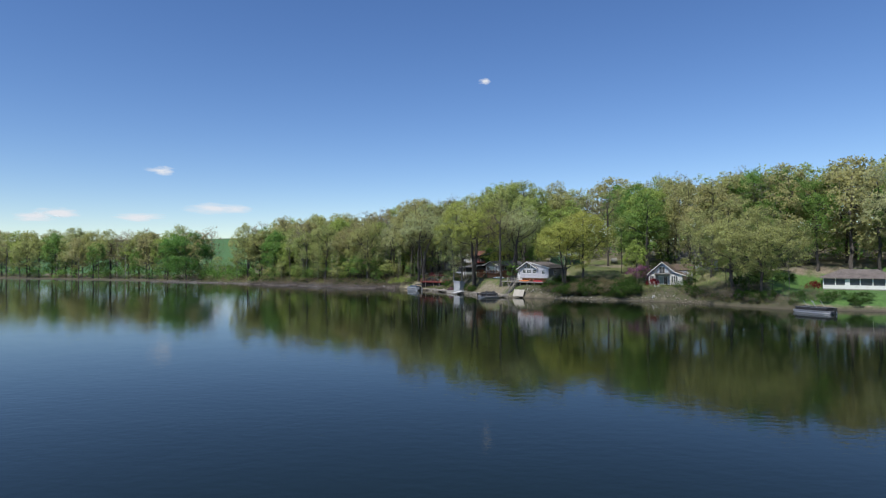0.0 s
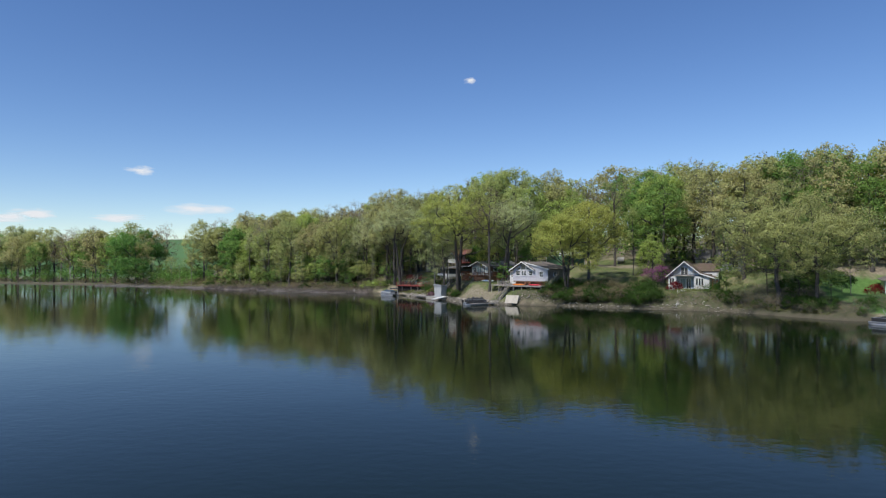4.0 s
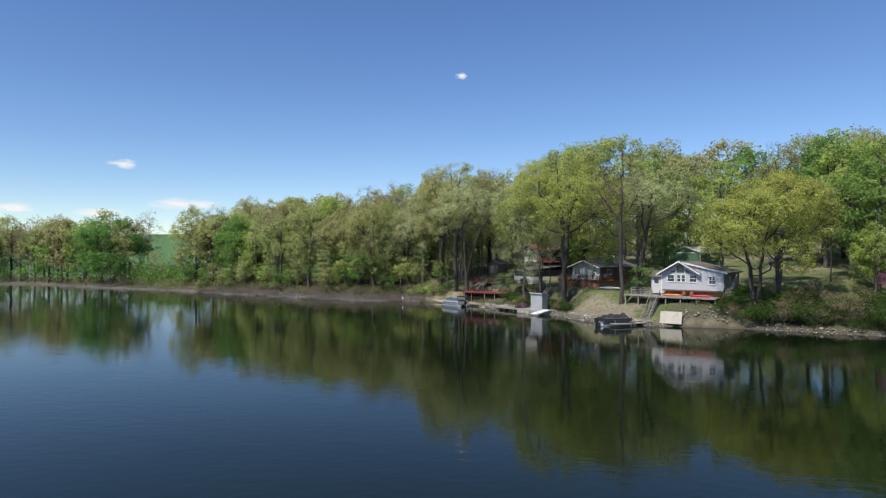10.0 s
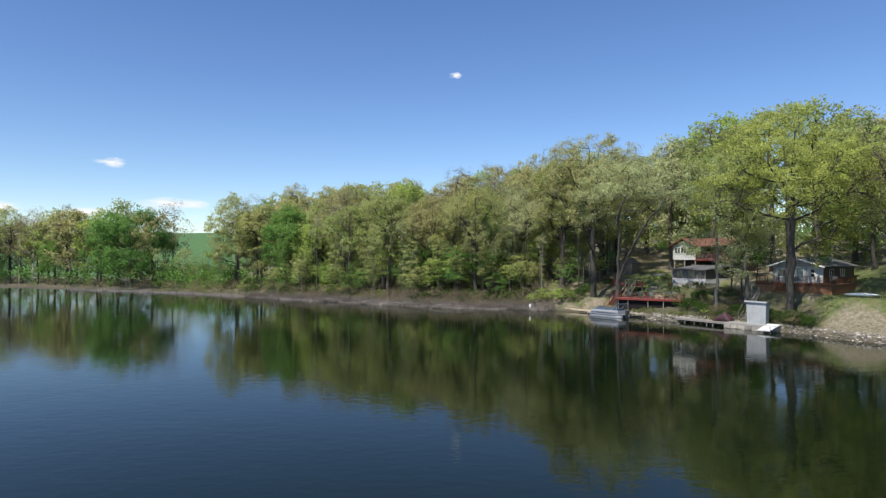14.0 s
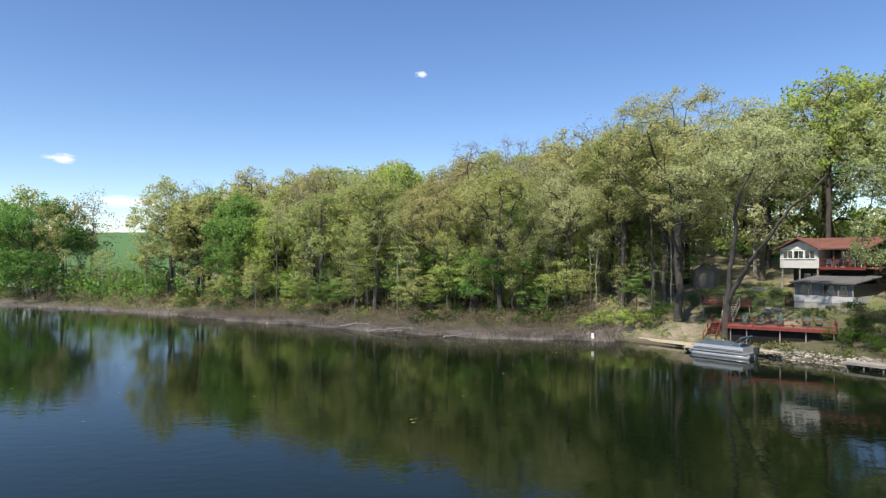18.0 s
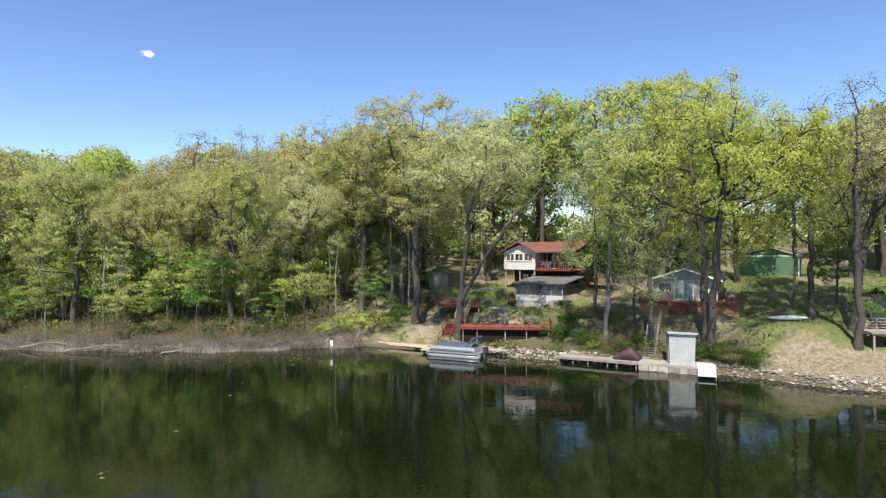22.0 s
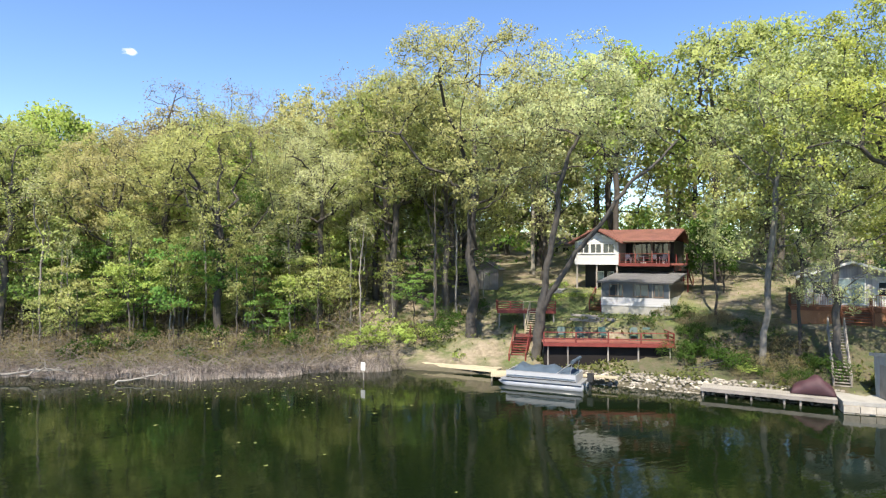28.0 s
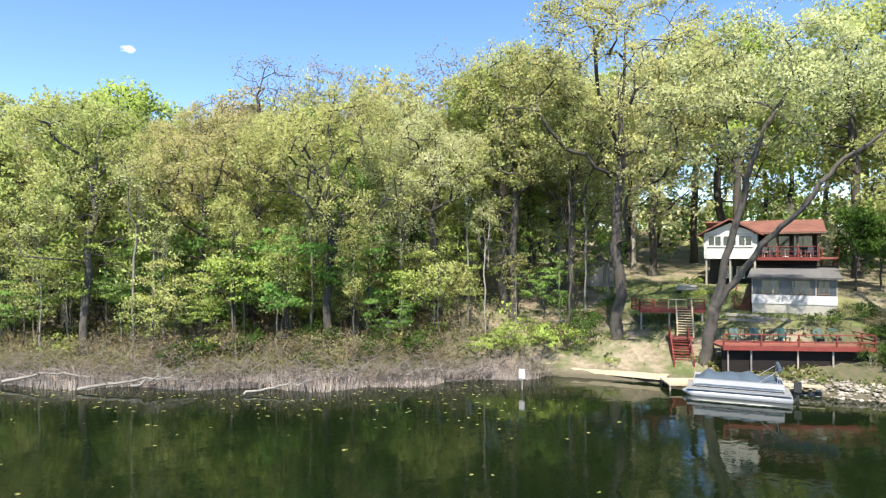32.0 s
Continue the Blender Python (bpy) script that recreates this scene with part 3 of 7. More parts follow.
def plant(name, x, y, size=1.0, turn=None, z=None, group="trees on the shore", tall=1.0):
    """One tree or shrub: an Empty at its base with trunk and crown."""
    label, (wood, crown), category = KINDS[name]
    ob = new(category)
    ob.matrix_world = Matrix.LocRotScale((x, y, (at(x, y) if z is None else z) - 0.05), Euler((0, 0, random.uniform(0, 6.28) if turn is None else turn)), (size, size, size * tall))
    for nm, me in (("trunk", wood), ("crown", crown)):
        c = new(nm, me)
        c.parent = ob
    tagged(ob, label, category, group)
    return ob


def joined(name, label, category, rows):
    """Many trees in one object: rows of kind, x, y, size, turn."""
    vs, fs, ms, ns, mats, n = [], [], [], [], [], 0
    for k, x, y, size, turn in rows:
        c, s = math.cos(turn) * size, math.sin(turn) * size
        m = np.array([[c, -s, 0], [s, c, 0], [0, 0, size]])
        for me in KINDS[k][1]:
            v, f, *soft = RAW[me.name]
            ns.append(soft[0] @ m.T / size if soft else np.tile((0, 0, 1.0), (len(v), 1)))
            f = np.asarray(f)
            if f.shape[1] == 4:
                f = np.concatenate([f[:, :3], f[:, [0, 2, 3]]])
            if me.materials[0] not in mats:
                mats.append(me.materials[0])
            vs.append(v @ m.T + (x, y, at(x, y) - 0.05))
            fs.append(np.asarray(f) + n)
            ms.append(np.full(len(f), mats.index(me.materials[0])))
            n += len(v)
    me = mesh_from(name, np.concatenate(vs), np.concatenate(fs), mats, True)
    me.polygons.foreach_set("material_index", np.concatenate(ms).astype(np.int32))
    facing(me, np.concatenate(ns))
    tagged(new(name, me), label, category, kind="stuff")


# ---- building materials ----
def banded(name, colour, step_m, axis="Z", dark=0.7, rough=0.7, bump=0.4, metal=0.0, stain=0.5, wear=None):
    """Boards, laps or ribs: even bands along an axis with grain and stains."""
    m, nodes, links, b = shader(name)
    tc = nodes.new("ShaderNodeTexCoord")
    w = nodes.new("ShaderNodeTexWave")
    w.wave_type, w.bands_direction, w.wave_profile = "BANDS", axis, "SAW"
    w.inputs["Scale"].default_value = 0.314 / step_m
    links.new(tc.outputs["Object"], w.inputs["Vector"])
    edge = nodes.new("ShaderNodeMapRange")
    edge.inputs[1].default_value, edge.inputs[2].default_value = 0.0, 0.16
    links.new(w.outputs["Fac"], edge.inputs[0])
    base = mixed(nodes, links, noisy(nodes, links, 12, 5, 0.3, 0.75), colour, tuple(c * 0.85 for c in colour))
    base = mixed(nodes, links, noisy(nodes, links, stain, 5, 0.45, 0.8), base, wear or tuple(c * dark for c in colour))
    col = mixed(nodes, links, edge.outputs[0], tuple(c * 0.5 for c in colour), base)
    links.new(col, b.inputs["Base Color"])
    b.inputs["Roughness"].default_value, b.inputs["Metallic"].default_value = rough, metal
    bumped(nodes, links, b, edge.outputs[0], bump, 0.015)
    return m


def shingles(name, a, b_, moss=None):
    m, nodes, links, b = shader(name)
    tc = nodes.new("ShaderNodeTexCoord")
    br = nodes.new("ShaderNodeTexBrick")
    br.inputs["Color1"].default_value, br.inputs["Color2"].default_value = (*a, 1), (*b_, 1)
    br.inputs["Mortar"].default_value = tuple(c * 0.45 for c in a) + (1,)
    br.inputs["Scale"].default_value, br.inputs["Mortar Size"].default_value = 1.0, 0.012
    br.inputs["Brick Width"].default_value, br.inputs["Row Height"].default_value = 0.30, 0.15
    links.new(tc.outputs["Object"], br.inputs["Vector"])
    col = mixed(nodes, links, noisy(nodes, links, 0.6, 6, 0.45, 0.75), br.outputs["Color"], moss or tuple(c * 0.6 for c in b_))
    links.new(col, b.inputs["Base Color"])
    b.inputs["Roughness"].default_value = 0.9
    bumped(nodes, links, b, noisy(nodes, links, 40, 4, 0.3, 0.7), 0.4, 0.01)
    return m


def glazing(name, tint, rough=0.06):
    m, nodes, links, b = shader(name)
    links.new(mixed(nodes, links, noisy(nodes, links, 1.3, 3), tint, tuple(c * 0.5 for c in tint)), b.inputs["Base Color"])
    b.inputs["Roughness"].default_value = rough
    b.inputs["Specular IOR Level"].default_value = 0.7
    return m


WHITE_SIDING = banded("white_siding", (0.64, 0.64, 0.63), 0.16, "Z", 0.82)
GREY_SIDING = banded("grey_siding", (0.50, 0.50, 0.53), 0.16, "Z", 0.85)
BROWN_SIDING = banded("brown_siding", (0.17, 0.11, 0.075), 0.2, "Z", 0.6)
WORN_SIDING = banded("weathered_siding", (0.46, 0.46, 0.46), 0.2, "X", 0.5, stain=1.4, wear=(0.24, 0.25, 0.26))
# darker siding for a wall turned from the sun, its shade in the colour
SHADED_SIDING = banded("shaded_siding", (0.27, 0.25, 0.235), 0.2, "Z", 0.7)
BLUE_SIDING = banded("blue_grey_siding", (0.36, 0.43, 0.52), 0.2, "X", 0.6)
GREEN_METAL = banded("green_sheet_metal", (0.10, 0.20, 0.12), 0.25, "X", 0.8, 0.45, metal=0.2)
PALE_METAL = banded("pale_roof_metal", (0.66, 0.70, 0.68), 0.3, "X", 0.8, 0.4, metal=0.2)
RED_WOOD = surface("red_stained_wood", (0.19, 0.034, 0.027), 0.6, 0.65, 18, 1.2, vary=0.15)
BROWN_WOOD = surface("brown_stained_wood", (0.23, 0.085, 0.04), 0.55, 0.75, 18, 1.0, vary=0.15)
GREY_WOOD = surface("weathered_grey_wood", (0.33, 0.30, 0.27), 0.55, 0.9, 18, 1.0, vary=0.2)
PALE_WOOD = surface("pale_new_wood", (0.58, 0.49, 0.33), 0.75, 0.8, 18, 1.0, vary=0.12)
DOCK_WOOD = banded("dock_boards", (0.48, 0.42, 0.30), 0.14, "X", 0.7, 0.85)
DECK_RED = banded("red_deck_boards", (0.27, 0.085, 0.065), 0.14, "X", 0.65, 0.75)
DECK_BROWN = banded("brown_deck_boards", (0.30, 0.15, 0.09), 0.14, "X", 0.65, 0.8)
DECK_GREY = banded("grey_deck_boards", (0.34, 0.32, 0.29), 0.14, "X", 0.65, 0.85)
WHITE_PAINT = surface("white_paint", (0.78, 0.78, 0.76), 0.85, 0.55, 20, 1.0, vary=0.05)
# near black, so the shade of recesses is already in the wall colour
DARK = surface("shaded_recess_wall", (0.035, 0.032, 0.03), 0.7, 0.8, 10, 1.0)
IRON = surface("black_iron", (0.03, 0.03, 0.03), 0.7, 0.5, 20, 2.0)
CONCRETE = surface("concrete", (0.34, 0.33, 0.305), 0.65, 0.9, 9, 0.8)
STONE = surface("fieldstone", (0.43, 0.39, 0.33), 0.6, 0.9, 8, 1.5, vary=0.35)
BH_WALL = surface("painted_boathouse", (0.37, 0.38, 0.385), 0.62, 0.8, 5, 0.9, (1, 1, 0.2), wear=(0.26, 0.285, 0.30))
ROOF_BROWN = shingles("brown_shingles", (0.24, 0.10, 0.075), (0.18, 0.075, 0.06))
ROOF_GREY = shingles("grey_shingles", (0.17, 0.17, 0.175), (0.12, 0.12, 0.125))
ROOF_TAUPE = shingles("taupe_shingles", (0.21, 0.18, 0.165), (0.16, 0.14, 0.13))
ROOF_MOSS = shingles("mossy_shingles", (0.15, 0.105, 0.085), (0.11, 0.08, 0.065), (0.10, 0.09, 0.05))
GLASS = glazing("window_glass", (0.03, 0.04, 0.05))
SCREEN = glazing("porch_screen", (0.045, 0.055, 0.07), 0.35)
CURTAIN = glazing("curtained_glass", (0.26, 0.36, 0.38), 0.15)
ALU = surface("brushed_aluminium", (0.34, 0.35, 0.37), 0.85, 0.4, 25, 2.0, metal=0.3, vary=0.03)
HULL = surface("white_boat_panel", (0.40, 0.41, 0.43), 0.9, 0.35, 20, 2.0, vary=0.03)
NAVY = surface("blue_grey_canvas", (0.055, 0.085, 0.12), 0.6, 0.85, 12, 1.5, bump=0.4)
BLACK_CANVAS = surface("black_canvas", (0.022, 0.023, 0.026), 0.7, 0.8, 12, 1.5, bump=0.4)
MAROON = surface("maroon_tarp", (0.065, 0.026, 0.035), 0.6, 0.7, 6, 1.5, bump=0.6)
BLUE_VINYL = surface("blue_vinyl", (0.05, 0.12, 0.28), 0.7, 0.4, 12, 1.5)
ORANGE = surface("orange_plastic", (0.75, 0.20, 0.03), 0.8, 0.4, 12, 1.5)
REDP = surface("red_plastic", (0.62, 0.03, 0.05), 0.8, 0.4, 12, 1.5)
TEAL = surface("green_chair_paint", (0.018, 0.06, 0.055), 0.8, 0.5, 12, 1.5)
LATTICE = banded("lattice", (0.36, 0.17, 0.085), 0.1, "DIAGONAL", 0.6, 0.8, 0.8)


# ---- building parts ----
def box_mesh(x0, x1, y0, y1, z0, z1):
    v = [(x, y, z) for z in (z0, z1) for x, y in ((x0, y0), (x1, y0), (x1, y1), (x0, y1))]
    return v, [(3, 2, 1, 0), (4, 5, 6, 7), (0, 1, 5, 4), (1, 2, 6, 5), (2, 3, 7, 6), (3, 0, 4, 7)]


class Thing:
    """One top-level thing: an Empty at its base whose parts are given in its own axes: x along its front, y away from the lake, z above the lake."""

    def __init__(self, name, label, category, x, y, turn, base, group=""):
        self.root = tagged(new(name), label, category, group)
        self.root.matrix_world = pose(x, y, base, 0, 0, turn)
        self.base = base

    def part(self, name, verts, faces, mat, under=None, label="", smooth=False):
        ob = new(name, mesh_from(name, [(x, y, z - self.base) for x, y, z in verts], faces, [mat], smooth))
        ob.parent = under or self.root
        if label:
            tagged(ob, label)
        return ob

    def box(self, name, x0, x1, y0, y1, z0, z1, mat, under=None, label=""):
        return self.part(name, *box_mesh(x0, x1, y0, y1, z0, z1), mat, under, label)

    def boxes(self, name, rows, mat, under=None, label=""):
        v, f = [], []
        for r in rows:
            a, b = box_mesh(*r)
            f += [tuple(i + len(v) for i in q) for q in b]
            v += a
        return self.part(name, v, f, mat, under, label)

    def prism(self, name, outline, y0, y1, mat, under=None, label=""):
        """An outline in x, z pushed from y0 to y1."""
        n = len(outline)
        v = [(x, y0, z) for x, z in outline] + [(x, y1, z) for x, z in outline]
        f = [tuple(range(n)), tuple(reversed(range(n, 2 * n)))] + [(i, i + n, (i + 1) % n + n, (i + 1) % n) for i in range(n)]
        return self.part(name, v, f, mat, under, label)

    def sheet(self, name, quad, thick, mat, under=None, label=""):
        """A four-cornered slab given by its upper face."""
        a = [Vector(q) for q in quad]
        n = (a[1] - a[0]).cross(a[3] - a[0]).normalized() * thick
        if n.z < 0:
            n = -n
        v = [tuple(q) for q in a] + [tuple(q - n) for q in a]
        return self.part(name, v, [(0, 1, 2, 3), (7, 6, 5, 4)] + [(i, i + 4, (i + 1) % 4 + 4, (i + 1) % 4) for i in range(4)], mat, under, label)

    def pole(self, name, a, b, r, mat, under=None, sides=8, r2=None):
        t = Tubes()
        t.tube([a, ((a[0] + b[0]) / 2, (a[1] + b[1]) / 2, (a[2] + b[2]) / 2), b], [r, (r + (r2 or r)) / 2, r2 or r], sides)
        v = np.concatenate(t.v)
        f = np.concatenate(t.f).tolist() + [list(range(sides))[::-1], list(range(len(v) - sides, len(v)))]
        return self.part(name, [tuple(p) for p in v], f, mat, under)

    def window(self, x0, x1, z0, z1, y, cols=1, rows=1, trim=WHITE_PAINT, pane=None, side=None, w=0.07):
        """A framed window on the front (plane y) or, with side given, on the side wall x = side (x0, x1 then run along y)."""
        cells = [(x0 - w, x0, z0 - w, z1 + w), (x1, x1 + w, z0 - w, z1 + w), (x0, x1, z0 - w, z0), (x0, x1, z1, z1 + w)]
        cells += [(x0 + (x1 - x0) * k / cols - w / 2, x0 + (x1 - x0) * k / cols + w / 2, z0, z1) for k in range(1, cols)]
        cells += [(x0, x1, z0 + (z1 - z0) * k / rows - w / 3, z0 + (z1 - z0) * k / rows + w / 3) for k in range(1, rows)]
        if side is None:
            fr = self.boxes("window", [(a, b, y - 0.05, y + 0.02, c, d) for a, b, c, d in cells], trim)
            self.box("pane", x0, x1, y - 0.015, y + 0.01, z0, z1, pane or GLASS, fr)
            self.box("sill", x0 - 0.12, x1 + 0.12, y - 0.1, y - 0.052, z0 - w - 0.05, z0 - w, trim, fr)
        else:
            fr = self.boxes("window", [(side - 0.02, side + 0.05, a, b, c, d) for a, b, c, d in cells], trim)
            self.box("pane", side - 0.01, side + 0.015, x0, x1, z0, z1, pane or GLASS, fr)

    def rail(self, a, b, z, mat, high=0.95, gap=1.6, bars=0.0, boards=0, board=0.1, cap=0.1):
        """A railing from a to b (x, y), standing at height z: posts, rails, and upright bars or level boards."""
        n = max(1, round(math.hypot(b[0] - a[0], b[1] - a[1]) / gap))
        ux, uy = b[0] - a[0], b[1] - a[1]
        d = math.hypot(ux, uy)
        ux, uy = ux / d, uy / d
        for k in range(n + 1):
            px, py = a[0] + ux * d * k / n, a[1] + uy * d * k / n
            self.box("rail_post", px - 0.05, px + 0.05, py - 0.05, py + 0.05, z, z + high, mat)

        def strip(name, z0, z1, w):
            ox, oy = -uy * w / 2, ux * w / 2
            v = [(p[0] + s * ox, p[1] + s * oy, h) for h in (z0, z1) for p, s in ((a, -1), (b, -1), (b, 1), (a, 1))]
            self.part(name, v, [(3, 2, 1, 0), (4, 5, 6, 7), (0, 1, 5, 4), (1, 2, 6, 5), (2, 3, 7, 6), (3, 0, 4, 7)], mat)

        strip("top_rail", z + high, z + high + 0.05, cap)
        for k in range(boards):
            h = z + 0.12 + (high - 0.2) * k / max(1, boards)
            strip("rail_board", h, h + board, 0.03)
        if bars:
            strip("bottom_rail", z + 0.08, z + 0.13, 0.05)
            m = int(d / bars)
            rows = [(a[0] + ux * d * k / m - 0.016, a[0] + ux * d * k / m + 0.016, a[1] + uy * d * k / m - 0.016, a[1] + uy * d * k / m + 0.016, z + 0.13, z + high) for k in range(1, m)]
            self.boxes("balusters", rows, mat)

    def flight(self, a, b, width, mat, rails=None, rise=0.18, stringer=None):
        """Stairs from a (low) to b (high): treads, two stringers and, with rails, handrails."""
        a, b = Vector(a), Vector(b)
        n = max(2, round((b.z - a.z) / rise))
        run = Vector((b.x - a.x, b.y - a.y, 0))
        u = run.normalized()
        s = Vector((-u.y, u.x, 0)) * width / 2
        deep = max(0.26, run.length / n * 1.1)
        for k in range(n):
            c = a + run * (k + 0.5) / n
            z = a.z + (b.z - a.z) * (k + 1) / n
            v = [tuple(c + p * deep / 2 * u + q * s + Vector((0, 0, z - c.z + h))) for h in (-0.045, 0) for p, q in ((-1, -1), (1, -1), (1, 1), (-1, 1))]
            self.part("tread", v, [(3, 2, 1, 0), (4, 5, 6, 7), (0, 1, 5, 4), (1, 2, 6, 5), (2, 3, 7, 6), (3, 0, 4, 7)], mat)
        for q in (-1, 1):
            o, t = s * q, s.normalized() * 0.025
            v = [tuple(p + o + t * w + Vector((0, 0, h))) for h in (-0.22, 0.06) for p, w in ((a, -1), (b, -1), (b, 1), (a, 1))]
            self.part("stringer", v, [(3, 2, 1, 0), (4, 5, 6, 7), (0, 1, 5, 4), (1, 2, 6, 5), (2, 3, 7, 6), (3, 0, 4, 7)], stringer or mat)
            if rails:
                v = [tuple(p + o + t * w + Vector((0, 0, h))) for h in (0.86, 0.94) for p, w in ((a, -1.4), (b, -1.4), (b, 1.4), (a, 1.4))]
                self.part("handrail", v, [(3, 2, 1, 0), (4, 5, 6, 7), (0, 1, 5, 4), (1, 2, 6, 5), (2, 3, 7, 6), (3, 0, 4, 7)], rails)
                for k in (0.02, 0.5, 0.98):
                    p = a + (b - a) * k + o
                    self.box("stair_post", p.x - 0.045, p.x + 0.045, p.y - 0.045, p.y + 0.045, p.z - 0.1, p.z + 0.9, rails)


def patio_chair(m):
    c = Thing("patio_chair", "white plastic patio chair on the balcony", "chair", 0, 0, 0, 0, "chairs on the balcony")
    c.root.matrix_world = m
    c.box("seat", -0.26, 0.26, -0.26, 0.26, 0.40, 0.44, WHITE_PAINT)
    c.part("backrest", [(-0.26, 0.22, 0.44), (0.26, 0.22, 0.44), (0.24, 0.36, 0.9), (-0.24, 0.36, 0.9), (-0.26, 0.26, 0.44), (0.26, 0.26, 0.44), (0.24, 0.4, 0.9), (-0.24, 0.4, 0.9)],
           [(0, 1, 2, 3), (7, 6, 5, 4), (0, 4, 5, 1), (1, 5, 6, 2), (2, 6, 7, 3), (3, 7, 4, 0)], WHITE_PAINT)
    for sx in (-0.24, 0.24):
        c.box("armrest", sx - 0.03, sx + 0.03, -0.25, 0.24, 0.62, 0.65, WHITE_PAINT)
        for sy in (-0.23, 0.23):
            c.box("leg", sx - 0.025, sx + 0.025, sy - 0.025, sy + 0.025, 0.0, 0.4 if sy > 0 else 0.62, WHITE_PAINT)


# ---- the two storey cottage with brown roof ----
def brown_roof_cottage():
    h = Thing("cottage", "white gabled cottage with brown roof and balcony", "house", 4.69, 66.69, -59.1, 4.2)
    h.box("wall", 0.2, 9.5, 3.2, 10, 5.4, 8.86, DARK, label="dark lower storey wall")
    h.box("wall", 4.62, 9.5, 3.2, 10, 8.9, 11.25, DARK, label="dark wall behind the balcony")
    h.prism("wall", [(0, 8.72), (4.6, 8.72), (4.6, 11.1), (2.3, 12.1), (0, 11.1)], 0, 9.98, WHITE_SIDING, label="white gabled sun room on posts")
    for x in (0.2, 2.3, 4.4):
        h.box("post", x - 0.08, x + 0.08, 0.15, 0.31, 5.6, 8.72, GREY_WOOD)
    for k, (a, b) in enumerate(((0.42, 0.92), (1.0, 1.5), (1.72, 2.22), (2.3, 2.8), (3.05, 3.55), (3.63, 4.13))):
        h.window(a, b, 9.95, 10.85, 0, w=0.06)
    h.prism("gable_trim", [(0, 11.1), (4.6, 11.1), (2.3, 12.1)], -0.03, -0.004, WHITE_PAINT)
    # front gable roof, then the long roof behind it
    h.sheet("roof", [(-0.6, -0.7, 11.0), (2.3, -0.7, 12.55), (2.3, 6.6, 12.55), (-0.6, 6.6, 11.0)], 0.14, ROOF_BROWN)
    h.sheet("roof", [(2.3, -0.7, 12.55), (5.2, -0.7, 11.0), (5.2, 3.2, 11.0), (2.3, 6.6, 12.55)], 0.14, ROOF_BROWN)
    h.sheet("roof", [(4.4, -0.35, 11.18), (10.1, -0.35, 11.18), (10.1, 6.4, 12.6), (2.35, 6.4, 12.6)], 0.14, ROOF_BROWN)
    h.sheet("roof", [(10.1, 6.4, 12.62), (10.1, 10.8, 11.2), (-0.6, 10.8, 11.2), (-0.6, 6.4, 12.62)], 0.14, ROOF_BROWN)
    h.box("gutter", 5.2, 10.1, -0.5, -0.38, 11.0, 11.12, BROWN_SIDING)
    # balcony
    h.box("balcony_floor", 4.62, 9.6, -0.02, 3.18, 8.72, 8.9, DECK_RED)
    h.box("fascia", 4.62, 9.62, -0.08, -0.024, 8.58, 8.9, RED_WOOD)
    h.rail((4.7, 0.03), (9.55, 0.03), 8.9, RED_WOOD, 0.92, 1.5, boards=2, board=0.05)
    for x in (6.2, 7.9, 9.5):
        h.box("post", x - 0.06, x + 0.06, 0.08, 0.2, 8.9, 11.15, BROWN_SIDING)
    h.window(5.4, 7.2, 9.1, 11.0, 3.2, 2, 1, BROWN_SIDING)
    h.window(7.6, 9.1, 9.9, 11.0, 3.2, 2, 1, BROWN_SIDING)
    h.window(2.7, 3.3, 6.9, 7.9, 3.2, 1, 1)
    h.window(1.6, 2.2, 6.9, 7.9, 3.2, 1, 1, pane=CURTAIN)
    # screened porch below
    h.box("foundation", 4.45, 10.55, -5.95, 3.1, 4.0, 4.97, CONCRETE)
    # grey here instead of white: the wall's partial shade is put into its colour
    h.box("porch_wall", 4.4, 10.6, -6.0, -5.85, 4.97, 5.72, GREY_SIDING, label="pale grey lower porch wall")
    h.box("porch_wall", 10.46, 10.6, -5.85, 3.1, 4.97, 5.72, WHITE_SIDING)
    h.box("porch_wall", 4.4, 4.54, -5.85, 3.1, 4.97, 5.72, WHITE_SIDING)
    h.box("porch_floor", 4.54, 10.46, -5.85, 3.1, 4.972, 5.05, DECK_GREY)
    for k in range(5):
        x = 4.4 + 6.2 * k / 4
        h.box("porch_post", min(x, 10.5), min(x, 10.5) + 0.1, -5.98, -5.86, 5.72, 7.15, GREY_WOOD)
    for k in range(4):
        x = 4.5 + 6.2 * k / 4
        h.box("screen", x, x + 1.44, -5.93, -5.91, 5.72, 7.05, SCREEN)
    h.box("screen", 10.52, 10.54, -5.85, 3.1, 5.72, 7.05, SCREEN)
    h.box("screen", 4.46, 4.48, -5.85, 3.1, 5.72, 7.05, SCREEN)
    for x, w in ((5.2, 1.2), (7.4, 1.3), (9.3, 0.7)):
        h.window(x, x + w, 5.9, 6.9, -5.95, 2, pane=GLASS, trim=BROWN_SIDING, w=0.04)
    h.box("header", 4.4, 10.6, -5.99, -5.85, 7.05, 7.17, GREY_WOOD)
    h.sheet("porch_roof", [(4.1, -6.45, 7.2), (10.95, -6.45, 7.2), (10.95, 3.15, 8.1), (4.1, 3.15, 8.1)], 0.13, ROOF_GREY, label="grey shingled porch roof")
    # red stairs at both ends
    h.flight((3.6, -5.2, 4.3), (3.6, -2.8, 5.6), 1.1, RED_WOOD, RED_WOOD)
    h.flight((10.35, 7.4, 6.3), (10.35, 2.2, 8.85), 0.95, RED_WOOD, RED_WOOD)
    h.box("landing", 9.63, 11.1, 0.9, 2.2, 8.7, 8.9, DECK_RED)
    h.rail((11.1, 0.9), (11.1, 2.2), 8.9, RED_WOOD, 0.92)
